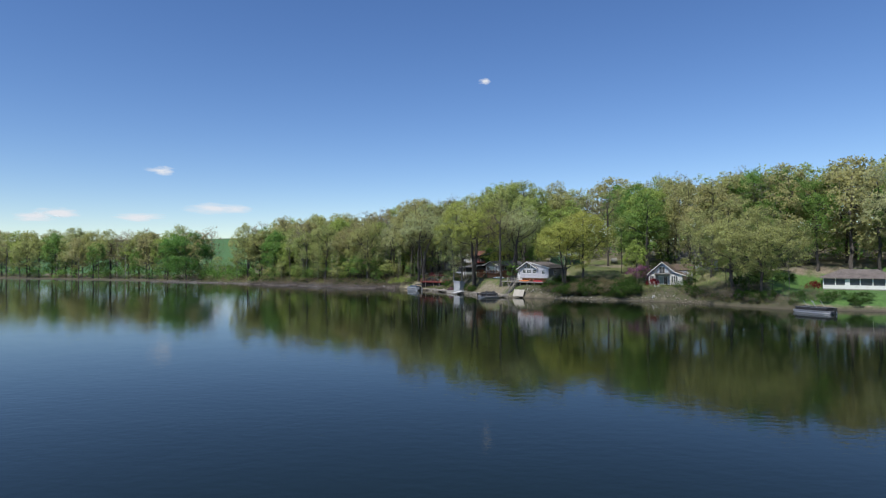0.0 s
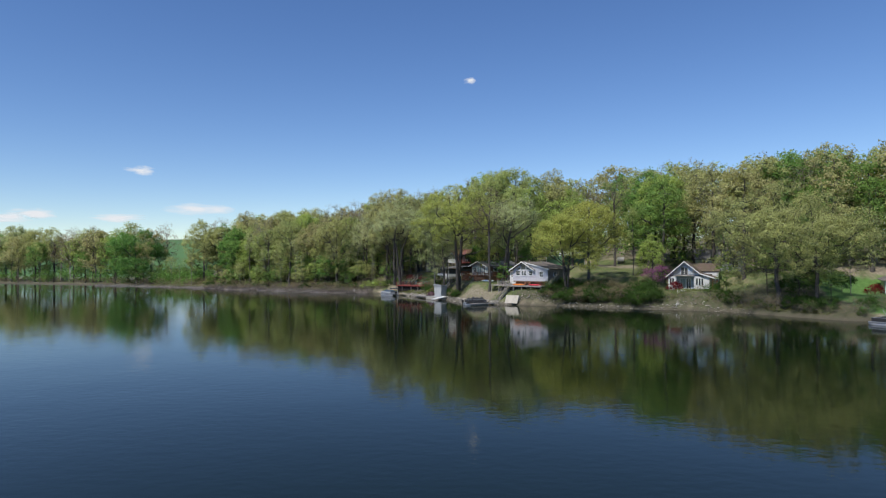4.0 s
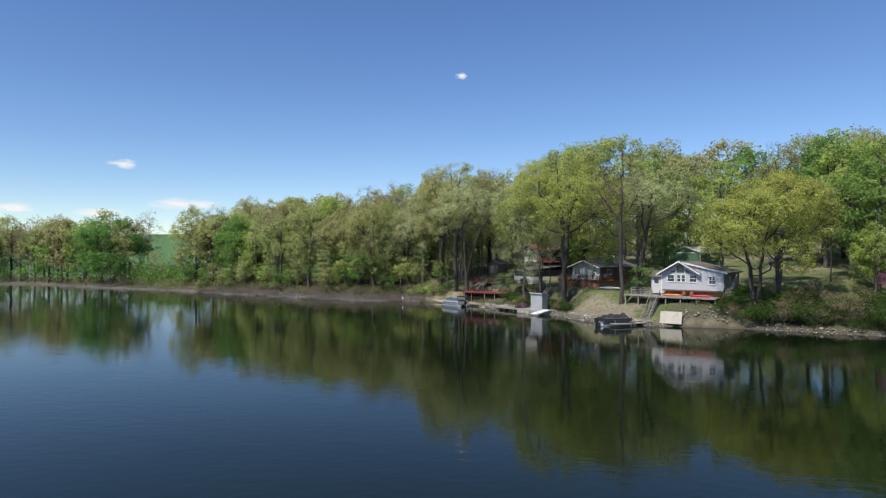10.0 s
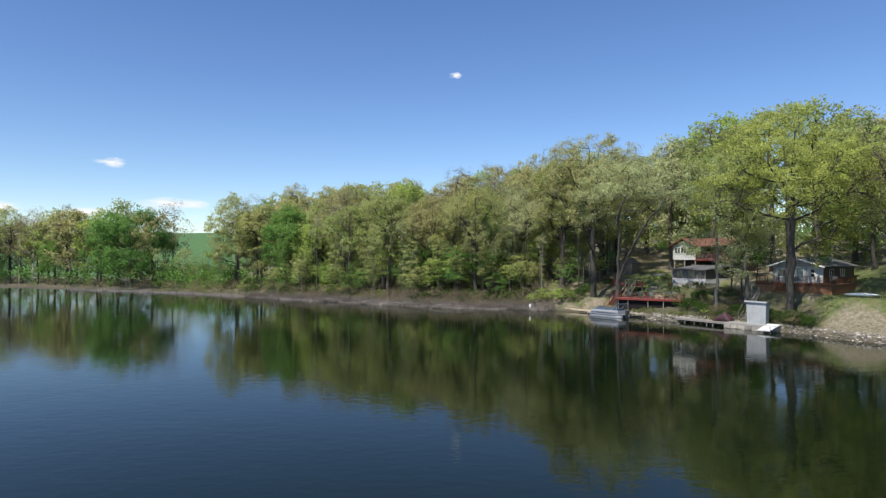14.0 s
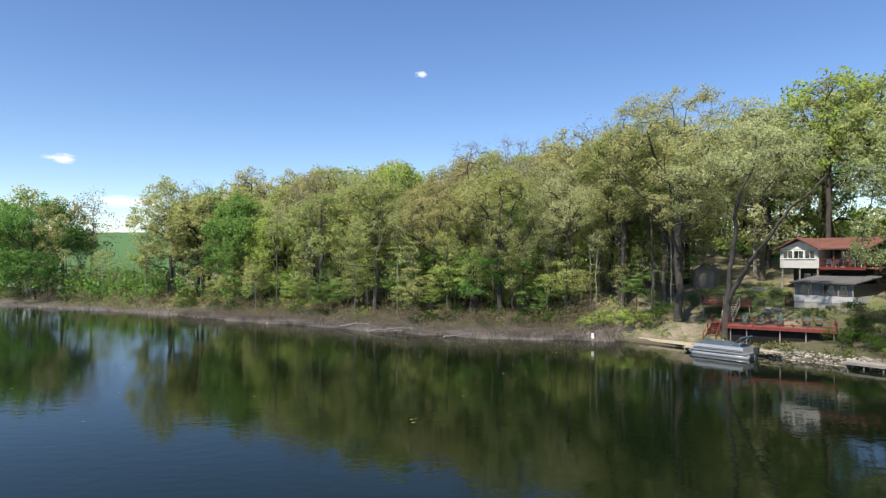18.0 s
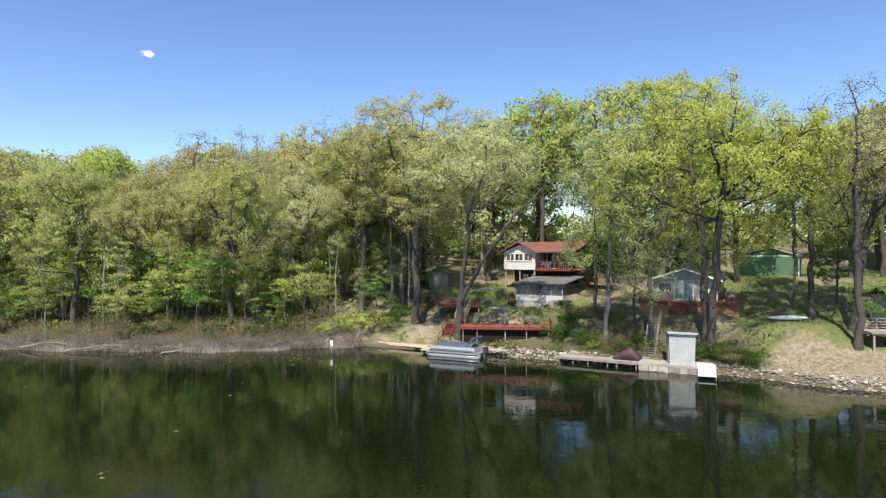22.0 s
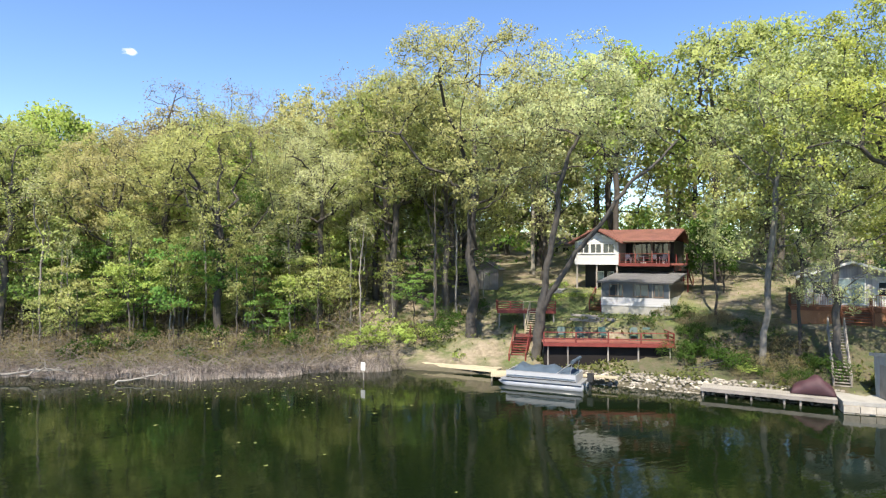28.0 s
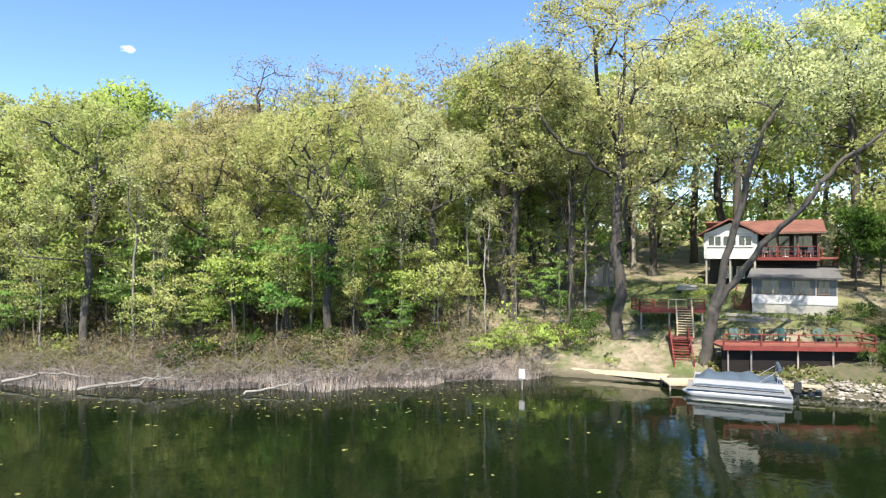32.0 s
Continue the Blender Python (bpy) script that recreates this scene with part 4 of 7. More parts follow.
    for x in (9.75, 11.0):
        h.box("post", x - 0.06, x + 0.06, 2.05, 2.17, 5.2, 8.7, RED_WOOD)
    m = pose(4.69, 66.69, 8.9, 0, 0, -59.1)
    for x, turn in ((5.3, 20), (6.0, -15), (7.9, 10), (8.8, -25)):
        patio_chair(m @ pose(x, 1.1, 0, 0, 0, turn))
    g = Thing("patio_table", "round white plastic table on the balcony", "table", 0, 0, 0, 0)
    g.root.matrix_world = m @ pose(6.9, 1.0, 0)
    g.pole("tabletop", (0, 0, 0.68), (0, 0, 0.73), 0.5, WHITE_PAINT, sides=16)
    g.pole("leg", (0, 0, 0.0), (0, 0, 0.68), 0.05, WHITE_PAINT)
    g.pole("foot", (0, 0, 0.0), (0, 0, 0.05), 0.28, WHITE_PAINT, sides=12)


# ---- weathered gable cottage with brown deck ----
def weathered_cottage():
    h = Thing("cottage", "weathered grey gable cottage with brown deck", "house", 11.16, 46.1, -56, 4.1)
    h.root.matrix_world = h.root.matrix_world @ Matrix.Diagonal((0.94, 1, 1, 1))
    h.box("foundation", 0.1, 7.1, 0.1, 9.9, 4.0, 5.6, CONCRETE)
    h.prism("wall", [(0, 5.6), (7.2, 5.6), (7.2, 8.0), (3.6, 9.08), (0, 8.0)], 0, 0.16, WORN_SIDING, label="weathered grey gable wall")
    h.box("wall", 5.05, 7.22, -0.03, -0.004, 5.6, 7.96, WHITE_SIDING, label="white painted wall panel")
    h.box("wall", 7.04, 7.2, 0.16, 10, 5.6, 8.0, BROWN_SIDING)
    h.box("wall", 0, 0.16, 0.16, 10, 5.6, 8.0, BROWN_SIDING)
    h.prism("wall", [(0, 5.6), (7.2, 5.6), (7.2, 8.0), (3.6, 9.08), (0, 8.0)], 9.84, 10, BROWN_SIDING)
    h.sheet("roof", [(-0.6, -0.8, 7.95), (3.6, -0.8, 9.25), (3.6, 10.5, 9.25), (-0.6, 10.5, 7.95)], 0.12, ROOF_GREY)
    h.sheet("roof", [(3.6, -0.8, 9.25), (7.8, -0.8, 7.95), (7.8, 10.5, 7.95), (3.6, 10.5, 9.25)], 0.12, ROOF_GREY)
    for x0, x1 in ((-0.62, 3.6), (3.6, 7.82)):
        z0, z1 = (7.93, 9.23) if x0 < 0 else (9.23, 7.93)
        h.part("fascia", [(x0, -0.86, z0 - 0.2), (x1, -0.86, z1 - 0.2), (x1, -0.86, z1), (x0, -0.86, z0), (x0, -0.81, z0 - 0.2), (x1, -0.81, z1 - 0.2), (x1, -0.81, z1), (x0, -0.81, z0)],
               [(0, 1, 2, 3), (7, 6, 5, 4), (0, 4, 5, 1), (1, 5, 6, 2), (2, 6, 7, 3), (3, 7, 4, 0)], WHITE_PAINT)
    h.window(0.7, 2.1, 6.5, 7.5, 0, 2, 1)
    h.window(2.5, 4.5, 5.8, 7.75, 0, 2, 1, pane=CURTAIN)
    h.window(5.5, 6.05, 6.5, 7.5, -0.03, 1, 2)
    h.window(2.0, 3.2, 6.6, 7.5, 0, 2, 1, side=7.2)
    h.window(5.5, 6.7, 6.6, 7.5, 0, 2, 1, side=7.2)
    h.box("chimney", 3.4, 3.9, 2.4, 2.9, 8.9, 9.75, CONCRETE)
    h.pole("flue", (4.8, 1.5, 8.7), (4.8, 1.5, 9.35), 0.09, ALU)
    # deck round the front and the side
    h.box("deck", -1.2, 9.6, -2.7, -0.06, 5.5, 5.62, DECK_BROWN)
    h.box("deck", 7.25, 9.6, -0.055, 5.0, 5.5, 5.62, DECK_BROWN)
    h.box("fascia", -1.2, 9.6, -2.77, -2.705, 5.3, 5.64, BROWN_WOOD)
    h.box("skirting", -1.1, 2.2, -2.66, -2.6, 4.0, 5.3, LATTICE, label="brown lattice skirting")
    h.box("skirting", 4.6, 9.5, -2.66, -2.6, 4.0, 5.3, LATTICE, label="brown lattice skirting")
    h.box("skirting", 9.44, 9.5, -2.59, 5.0, 4.0, 5.48, LATTICE, label="brown lattice skirting")
    h.rail((-1.15, -2.6), (2.2, -2.6), 5.62, BROWN_WOOD, 0.95, 1.7, bars=0.16)
    h.rail((4.6, -2.6), (9.5, -2.6), 5.62, BROWN_WOOD, 0.95, 1.7, bars=0.16)
    h.rail((9.5, -2.6), (9.5, 4.9), 5.62, BROWN_WOOD, 0.95, 1.7, boards=4, board=0.12)
    h.rail((-1.15, -2.6), (-1.15, -0.1), 5.62, BROWN_WOOD, 0.95, 1.4, bars=0.16)
    h.flight((3.4, -4.6, 4.3), (3.4, -2.75, 5.55), 2.1, BROWN_WOOD, BROWN_WOOD)


def covered_grill():
    bm = bmesh.new()
    bmesh.ops.create_uvsphere(bm, u_segments=14, v_segments=8, radius=0.55)
    for v in bm.verts:
        v.co.z = max(v.co.z * 1.1, -0.5)
        v.co *= 1 + 0.06 * math.sin(v.co.x * 9 + v.co.y * 7)
    me = bpy.data.meshes.new("grill_cover")
    bm.to_mesh(me)
    me.materials.append(surface("grey_vinyl_cover", (0.20, 0.20, 0.21), 0.6, 0.6))
    ob = tagged(new("covered_grill", me), "grey covered round grill on the deck", "grill")
    h = pose(11.16, 46.1, 0, 0, 0, -56)
    ob.matrix_world = Matrix.Translation(h @ Vector((8.0, 0.2, 6.12)))


# ---- grey cottage on the low deck with kayaks ----
def kayak_cottage():
    h = Thing("cottage", "pale grey gable cottage with taupe roof", "house", 19.4, 21.5, -39.4, 2.4)
    h.root.matrix_world = h.root.matrix_world @ Matrix.Diagonal((0.89, 1, 1, 1))
    h.box("foundation", 0.4, 9.5, 0.5, 8.6, 2.6, 4.98, surface("rust_brown_block", (0.30, 0.13, 0.07), 0.6, 0.85, 8))
    wall = [(0, 4.98), (9.9, 4.98), (9.9, 7.62), (3.0, 9.08), (0, 7.55)]
    h.prism("wall", wall, 0, 0.18, GREY_SIDING)
    h.box("wall", 9.72, 9.9, 0.18, 9, 4.98, 7.62, SHADED_SIDING, label="taupe boarded side wall")
    h.box("wall", 0, 0.18, 0.18, 9, 4.98, 7.5, GREY_SIDING)
    h.prism("wall", wall, 8.82, 9, GREY_SIDING)
    h.box("floor_beam", 0, 9.9, -0.02, 9, 4.78, 4.976, BROWN_SIDING)
    h.sheet("roof", [(-0.7, -0.2, 7.25), (3.0, -0.2, 9.2), (3.0, 9.4, 9.2), (-0.7, 9.4, 7.25)], 0.14, ROOF_TAUPE)
    h.sheet("roof", [(3.0, -0.2, 9.2), (10.5, -0.2, 7.62), (10.5, 9.4, 7.62), (3.0, 9.4, 9.2)], 0.14, ROOF_TAUPE)
    # white fascia of the porch gable and of the long slope
    for y, (xa, za, xb, zb) in ((-0.75, (-0.75, 7.3, 3.0, 9.3)), (-0.75, (3.0, 9.3, 6.5, 7.42)), (-0.26, (3.1, 9.2, 10.55, 7.64))):
        v = [(xa, y, za - 0.22), (xb, y, zb - 0.22), (xb, y, zb), (xa, y, za)]
        h.part("fascia", v + [(a, b + 0.06, c) for a, b, c in v], [(0, 1, 2, 3), (7, 6, 5, 4), (0, 4, 5, 1), (1, 5, 6, 2), (2, 6, 7, 3), (3, 7, 4, 0)], WHITE_PAINT)
    h.sheet("porch_roof", [(-0.75, -0.74, 7.32), (3.0, -0.74, 9.32), (3.0, 0.6, 9.32), (-0.75, 0.6, 7.32)], 0.1, ROOF_TAUPE)
    h.sheet("porch_roof", [(3.0, -0.74, 9.32), (6.5, -0.74, 7.44), (6.5, 0.6, 7.44), (3.0, 0.6, 9.32)], 0.1, ROOF_TAUPE)
    h.box("corner_post", -0.08, 0.02, -0.1, -0.004, 4.0, 7.6, WHITE_PAINT)
    h.window(0.95, 2.05, 6.2, 7.15, 0, 1, 2)
    h.window(2.55, 3.1, 6.2, 7.15, 0, 1, 2)
    h.window(3.3, 3.85, 6.2, 7.15, 0, 1, 2)
    h.window(4.6, 5.7, 6.2, 7.15, 0, 1, 2)
    h.window(7.7, 8.6, 5.95, 7.0, 0, 2, 2)
    for outline in ([(2.45, 7.5), (3.75, 7.5), (3.75, 8.42), (3.05, 8.8), (2.45, 8.5)], [(1.15, 7.5), (2.2, 7.5), (2.2, 8.0)], [(4.0, 7.5), (5.1, 7.5), (4.0, 8.0)]):
        fr = h.prism("window", [(x + (x - 3.05) * 0.06, z + (z - 7.9) * 0.08) for x, z in outline], -0.04, -0.003, WHITE_PAINT)
        h.prism("pane", outline, -0.05, -0.042, GLASS, fr)
    h.window(2.5, 3.6, 5.9, 6.9, 0, 2, 1, side=9.9)
    # deck, its posts and the side stairs
    h.box("deck", -1.4, 9.3, -1.7, 0.48, 3.86, 4.0, DECK_GREY)
    h.box("fascia", -1.4, 9.3, -1.76, -1.704, 3.76, 4.0, GREY_WOOD)
    h.box("deck", -6.6, -1.45, -0.6, 2.4, 3.82, 3.96, GREY_WOOD)
    for x in (-6.3, -4.0, -1.3, 1.2, 3.6, 6.2, 9.1):
        y = -1.5 if x > -1.4 else -0.4
        h.box("post", x - 0.08, x + 0.08, y - 0.08, y + 0.08, 1.4, 3.66, GREY_WOOD)
    # dark sheet that stands for the shade under the deck
    h.box("skirting", -1.2, 9.2, 0.3, 0.36, 2.2, 3.84, DARK)
    h.flight((10.6, -0.8, 4.3), (10.6, 3.0, 6.4), 1.1, GREY_WOOD, GREY_WOOD)
    # small wing behind
    h.box("wing_wall", -2.9, -0.05, 2.6, 7.2, 4.2, 6.85, WHITE_SIDING)
    h.sheet("wing_roof", [(-3.3, 2.2, 6.8), (-0.06, 2.2, 6.8), (-0.06, 5.0, 7.75), (-3.3, 5.0, 7.75)], 0.12, ROOF_TAUPE)
    h.sheet("wing_roof", [(-0.06, 5.0, 7.75), (-0.06, 7.6, 6.8), (-3.3, 7.6, 6.8), (-3.3, 5.0, 7.75)], 0.12, ROOF_TAUPE)
    h.window(-2.4, -1.6, 5.7, 6.5, 2.6)
    h.window(-1.1, -0.5, 5.7, 6.5, 2.6)
    h.rail((-6.5, 2.3), (-2.95, 2.3), 3.96, GREY_WOOD, 0.95, 1.7, boards=3)
    s = Thing("stairs", "weathered wooden stairs from deck down to dock", "stairs", 0, 0, 0, 0.4)
    s.flight((15.5, 17.6, 0.5), (18.5, 21.5, 3.95), 1.15, GREY_WOOD, GREY_WOOD)
    return h


def kayak(x, y, z, turn, mat, label):
    t = Tubes()
    xs = np.linspace(-1.6, 1.6, 11)
    t.tube([(a, 0, 0.16 + 0.05 * (a / 1.6) ** 2) for a in xs], [0.02 + 0.30 * (1 - (abs(a) / 1.6) ** 2.2) for a in xs], 10)
    v = np.concatenate(t.v)
    v[:, 2] = 0.17 + (v[:, 2] - 0.17) * 0.6
    ob = new("kayak")
    ob.matrix_world = pose(x, y, z, 0, 0, turn)
    hull = new("hull", mesh_from("hull", v, np.concatenate(t.f), [mat], True))
    hull.parent = ob
    w = Tubes()
    w.tube([(math.cos(a) * 0.42, math.sin(a) * 0.2, 0.36) for a in np.linspace(0, 6.283, 13)], [0.025] * 13, 5)
    rim = new("cockpit_rim", w.mesh("cockpit_rim", IRON))
    rim.parent = ob
    tagged(ob, label, "kayak", "kayaks on the deck")


# ---- steep gabled cottage with small balcony ----
def balcony_cottage():
    h = Thing("cottage", "white steep gable cottage with small balcony", "house", 51.0, 13.6, -25, 3.0)
    h.root.matrix_world = h.root.matrix_world @ Matrix.Diagonal((0.8, 1, 1, 1))
    front = [(0.2, 3.2), (10.2, 3.2), (10.2, 5.9), (8.0, 6.45), (4.2, 8.95), (0.2, 6.2)]
    h.prism("wall", front, 1.4, 1.6, BLUE_SIDING, label="blue grey recessed front wall")
    h.box("wall", 6.5, 10.2, 0.0, 1.39, 3.2, 6.0, WHITE_SIDING, label="white front wall with three windows")
    h.box("wall", 0.2, 2.2, 0.0, 1.39, 3.2, 6.0, WHITE_SIDING)
    h.prism("wall", [(0.75, 6.22), (7.95, 6.22), (4.2, 8.85)], 0.3, 0.45, surface("pale_blue_paint", (0.46, 0.53, 0.62), 0.7, 0.7, 8, 1.0), label="pale blue gable above the balcony")
    h.window(3.4, 5.0, 6.3, 7.9, 0.3, 2, 1)
    h.box("wall", 10.02, 10.2, 1.6, 8, 3.2, 5.9, WHITE_SIDING)
    h.box("wall", 0.2, 0.38, 1.6, 8, 3.2, 6.1, WHITE_SIDING)
    h.prism("wall", front, 8.0, 8.2, WHITE_SIDING)
    for q in ([(-0.3, -0.4, 5.95), (4.2, -0.4, 9.14), (4.2, 8.6, 9.14), (-0.3, 8.6, 5.95)], [(4.2, -0.4, 9.14), (8.0, -0.4, 6.62), (8.0, 8.6, 6.62), (4.2, 8.6, 9.14)], [(8.0, -0.4, 6.62), (12.0, -0.4, 5.6), (12.0, 8.6, 5.6), (8.0, 8.6, 6.62)]):
        h.sheet("roof", q, 0.14, ROOF_MOSS)
    for xa, za, xb, zb in ((-0.35, 5.95, 4.2, 9.18), (4.2, 9.18, 8.0, 6.66), (8.0, 6.66, 12.0, 5.64)):
        v = [(xa, -0.48, za - 0.22), (xb, -0.48, zb - 0.22), (xb, -0.48, zb), (xa, -0.48, za)]
        h.part("fascia", v + [(a, b + 0.06, c) for a, b, c in v], [(0, 1, 2, 3), (7, 6, 5, 4), (0, 4, 5, 1), (1, 5, 6, 2), (2, 6, 7, 3), (3, 7, 4, 0)], WHITE_PAINT)
    h.box("balcony_floor", 1.9, 6.6, -0.3, 1.38, 6.05, 6.2, GREY_WOOD)
    h.rail((1.95, -0.25), (6.55, -0.25), 6.2, GREY_WOOD, 0.9, 1.5, bars=0.18)
    for x in (7.0, 7.65, 8.3):
        h.window(x, x + 0.45, 4.2, 5.6, 0, w=0.05)
    for x in (0.6, 1.2):
        h.window(x, x + 0.45, 4.2, 5.6, 0, w=0.05)
    h.window(3.2, 4.2, 3.4, 5.5, 1.4, 2, 1, pane=CURTAIN)
    h.window(4.6, 5.6, 3.4, 5.5, 1.4, 2, 1)
    for x in (11.0, 11.9):
        h.box("porch_post", x - 0.07, x + 0.07, -0.2, -0.06, 3.0, 5.6, BROWN_WOOD)
    h.box("porch_post", 11.83, 11.97, 4.0, 4.14, 3.0, 5.6, BROWN_WOOD)
    h.box("porch_floor", 10.25, 12.1, -0.3, 6, 2.9, 3.2, GREY_WOOD)
    # the longer house joined on behind
    h.box("wing_wall", 5.0, 12.0, 8.9, 14, 3.5, 7.0, WHITE_SIDING)
    h.sheet("wing_roof", [(4.6, 8.65, 6.9), (12.4, 8.65, 6.9), (12.4, 11.5, 8.6), (4.6, 11.5, 8.6)], 0.14, ROOF_MOSS)
    h.sheet("wing_roof", [(12.4, 11.5, 8.6), (12.4, 14.4, 6.9), (4.6, 14.4, 6.9), (4.6, 11.5, 8.6)], 0.14, ROOF_MOSS)
    h.window(9.2, 10.4, 5.2, 6.3, 8.9, 2, 1)
    s = Thing("stairs", "white wooden steps down the bank to water", "stairs", 0, 0, 0, 0.1)
    s.flight((48.9, 1.0, 0.9), (50.4, 4.2, 3.6), 1.3, WHITE_PAINT)


# ---- low white house with veranda ----
def veranda_house():
    h = Thing("house", "low white house with brown hip roof", "house", 85.1, -2.9, -29.9, 2.6)
    h.box("foundation", 0.1, 13.9, 0.1, 8, 2.0, 3.2, CONCRETE)
    h.box("wall", 0, 14, 2.0, 8, 3.2, 5.7, WHITE_SIDING)
    h.box("veranda_floor", 0, 14, -0.2, 2, 3.0, 3.19, CONCRETE)
    h.box("veranda_wall", 0, 14, -0.15, -0.02, 3.19, 4.0, WHITE_PAINT)
    for k in range(7):
        h.box("veranda_post", 0.02 + 2.3 * k, 0.2 + 2.3 * k, -0.16, 0.0, 4.0, 5.6, WHITE_PAINT)
    for k in range(6):
        h.box("screen", 0.22 + 2.3 * k, 2.3 + 2.3 * k, -0.1, -0.08, 4.0, 5.6, SCREEN)
    h.box("door", 4.2, 5.1, -0.2, -0.155, 3.2, 5.3, WHITE_PAINT)
    q = [(-0.6, -0.8, 5.6), (14.6, -0.8, 5.6), (14.6, 8.6, 5.6), (-0.6, 8.6, 5.6), (3.6, 3.9, 7.5), (10.4, 3.9, 7.5)]
    h.part("roof", q + [(x, y, z - 0.14) for x, y, z in q], [(0, 1, 5, 4), (1, 2, 5), (2, 3, 4, 5), (3, 0, 4), (3 + 6, 2 + 6, 1 + 6, 0 + 6), (0, 6, 7, 1), (1, 7, 8, 2), (2, 8, 9, 3), (3, 9, 6, 0)], ROOF_TAUPE)
    s = Thing("stairs", "pale concrete steps down the lawn", "stairs", 0, 0, 0, 0.2)
    s.flight((71.5, -22.0, 0.5), (77.0, -13.5, 2.6), 1.2, CONCRETE)


# ---- grey roofed house behind the balcony cottage ----
def rear_house():
    h = Thing("house", "white house with broad grey roof behind trees", "house", 64.0, 30.5, -18, 6.3)
    h.box("wall", 0, 10.5, 0, 7, 6.0, 9.6, WHITE_SIDING)
    h.sheet("roof", [(-0.6, -0.8, 9.5), (11.1, -0.8, 9.5), (11.1, 3.5, 11.8), (-0.6, 3.5, 11.8)], 0.14, ROOF_GREY)
    h.sheet("roof", [(11.1, 3.5, 11.8), (11.1, 7.8, 9.5), (-0.6, 7.8, 9.5), (-0.6, 3.5, 11.8)], 0.14, ROOF_GREY)
    h.box("chimney", 4.2, 4.9, 3.0, 3.7, 11.0, 12.6, CONCRETE)
    for x in (1.2, 4.2, 7.6):
        h.window(x, x + 1.3, 7.6, 8.9, 0, 2, 1)


rear_house()


# ---- long low house far up the hill ----
def hill_house():
    h = Thing("house", "long pale house with low brown roof uphill", "house", 34.0, 108.0, -25, 9.4)
    h.box("wall", 0, 13, 0, 7, 9.3, 12.2, WHITE_SIDING)
    h.sheet("roof", [(-0.7, -0.9, 12.0), (13.7, -0.9, 12.0), (13.7, 3.5, 13.6), (-0.7, 3.5, 13.6)], 0.14, ROOF_MOSS)
    h.sheet("roof", [(13.7, 3.5, 13.6), (13.7, 7.9, 12.0), (-0.7, 7.9, 12.0), (-0.7, 3.5, 13.6)], 0.14, ROOF_MOSS)
    h.box("door", 5.6, 6.6, -0.05, -0.004, 9.5, 11.6, BROWN_WOOD)
    for x in (1.5, 3.6, 8.2, 10.6):
        h.window(x, x + 1.2, 10.3, 11.5, 0, 2, 1)


hill_house()


def utility_box():
    h = Thing("storage_tank", "pale grey metal storage tank beside the drive", "tank", 50.5, 47.0, -20, at(50.5, 47))
    z = h.base
    h.pole("drum", (-0.9, 0, z + 1.0), (0.9, 0, z + 1.0), 0.72, CONCRETE, sides=16)
    for x in (-0.6, 0.6):
        h.box("cradle", x - 0.08, x + 0.08, -0.5, 0.5, z - 0.1, z + 0.5, IRON)


utility_box()


# ---- green metal shed ----
def green_shed():
    h = Thing("shed", "green sheet metal shed with pale roof", "shed", 31.4, 49.9, -60.5, 7.2)
    h.box("plinth", 0, 7, 0, 7, 7.0, 7.9, CONCRETE)
    g = [(0, 7.9), (7, 7.9), (7, 10.7), (3.5, 11.7), (0, 10.7)]
    h.prism("wall", g, 0, 0.12, GREEN_METAL)
    h.prism("wall", g, 6.88, 7, GREEN_METAL)
    h.box("wall", 0, 0.12, 0.12, 6.88, 7.9, 10.7, GREEN_METAL)
    h.box("wall", 6.88, 7, 0.12, 6.88, 7.9, 10.7, GREEN_METAL)
    h.sheet("roof", [(-0.25, -0.3, 10.66), (3.5, -0.3, 11.8), (3.5, 7.3, 11.8), (-0.25, 7.3, 10.66)], 0.06, PALE_METAL)
    h.sheet("roof", [(3.5, -0.3, 11.8), (7.25, -0.3, 10.66), (7.25, 7.3, 10.66), (3.5, 7.3, 11.8)], 0.06, PALE_METAL)
    for x in (-0.06, 6.94):
        h.box("corner_trim", x, x + 0.12, -0.06, -0.004, 7.9, 10.75, WHITE_PAINT)
    h.box("corner_trim", 7.004, 7.06, 6.9, 7.02, 7.9, 10.7, WHITE_PAINT)
    h.box("trim", 0.07, 6.93, -0.05, -0.003, 10.55, 10.68, WHITE_PAINT)
    h.box("door", 2.0, 5.0, -0.05, -0.003, 7.92, 10.4, GREEN_METAL)


# ---- small grey shed in the trees ----
def garden_shed():
    h = Thing("garden_shed", "small grey plank shed under the trees", "shed", -2.4, 75.5, -45, 4.8)
    z = at(-1, 75) - 0.2
    h.base = h.root.location.z = z
    g = [(0, z), (2.8, z), (2.8, z + 2.3), (1.4, z + 3.1), (0, z + 2.3)]
    h.prism("wall", g, 0, 3, banded("grey_shed_boards", (0.22, 0.20, 0.185), 0.2, "X", 0.6))
    h.sheet("roof", [(-0.3, -0.3, z + 2.2), (1.4, -0.3, z + 3.2), (1.4, 3.3, z + 3.2), (-0.3, 3.3, z + 2.2)], 0.08, ROOF_GREY)
    h.sheet("roof", [(1.4, -0.3, z + 3.2), (3.1, -0.3, z + 2.2), (3.1, 3.3, z + 2.2), (1.4, 3.3, z + 3.2)], 0.08, ROOF_GREY)
    h.box("door", 0.9, 1.8, -0.05, -0.004, z + 0.1, z + 2.0, GREY_WOOD)


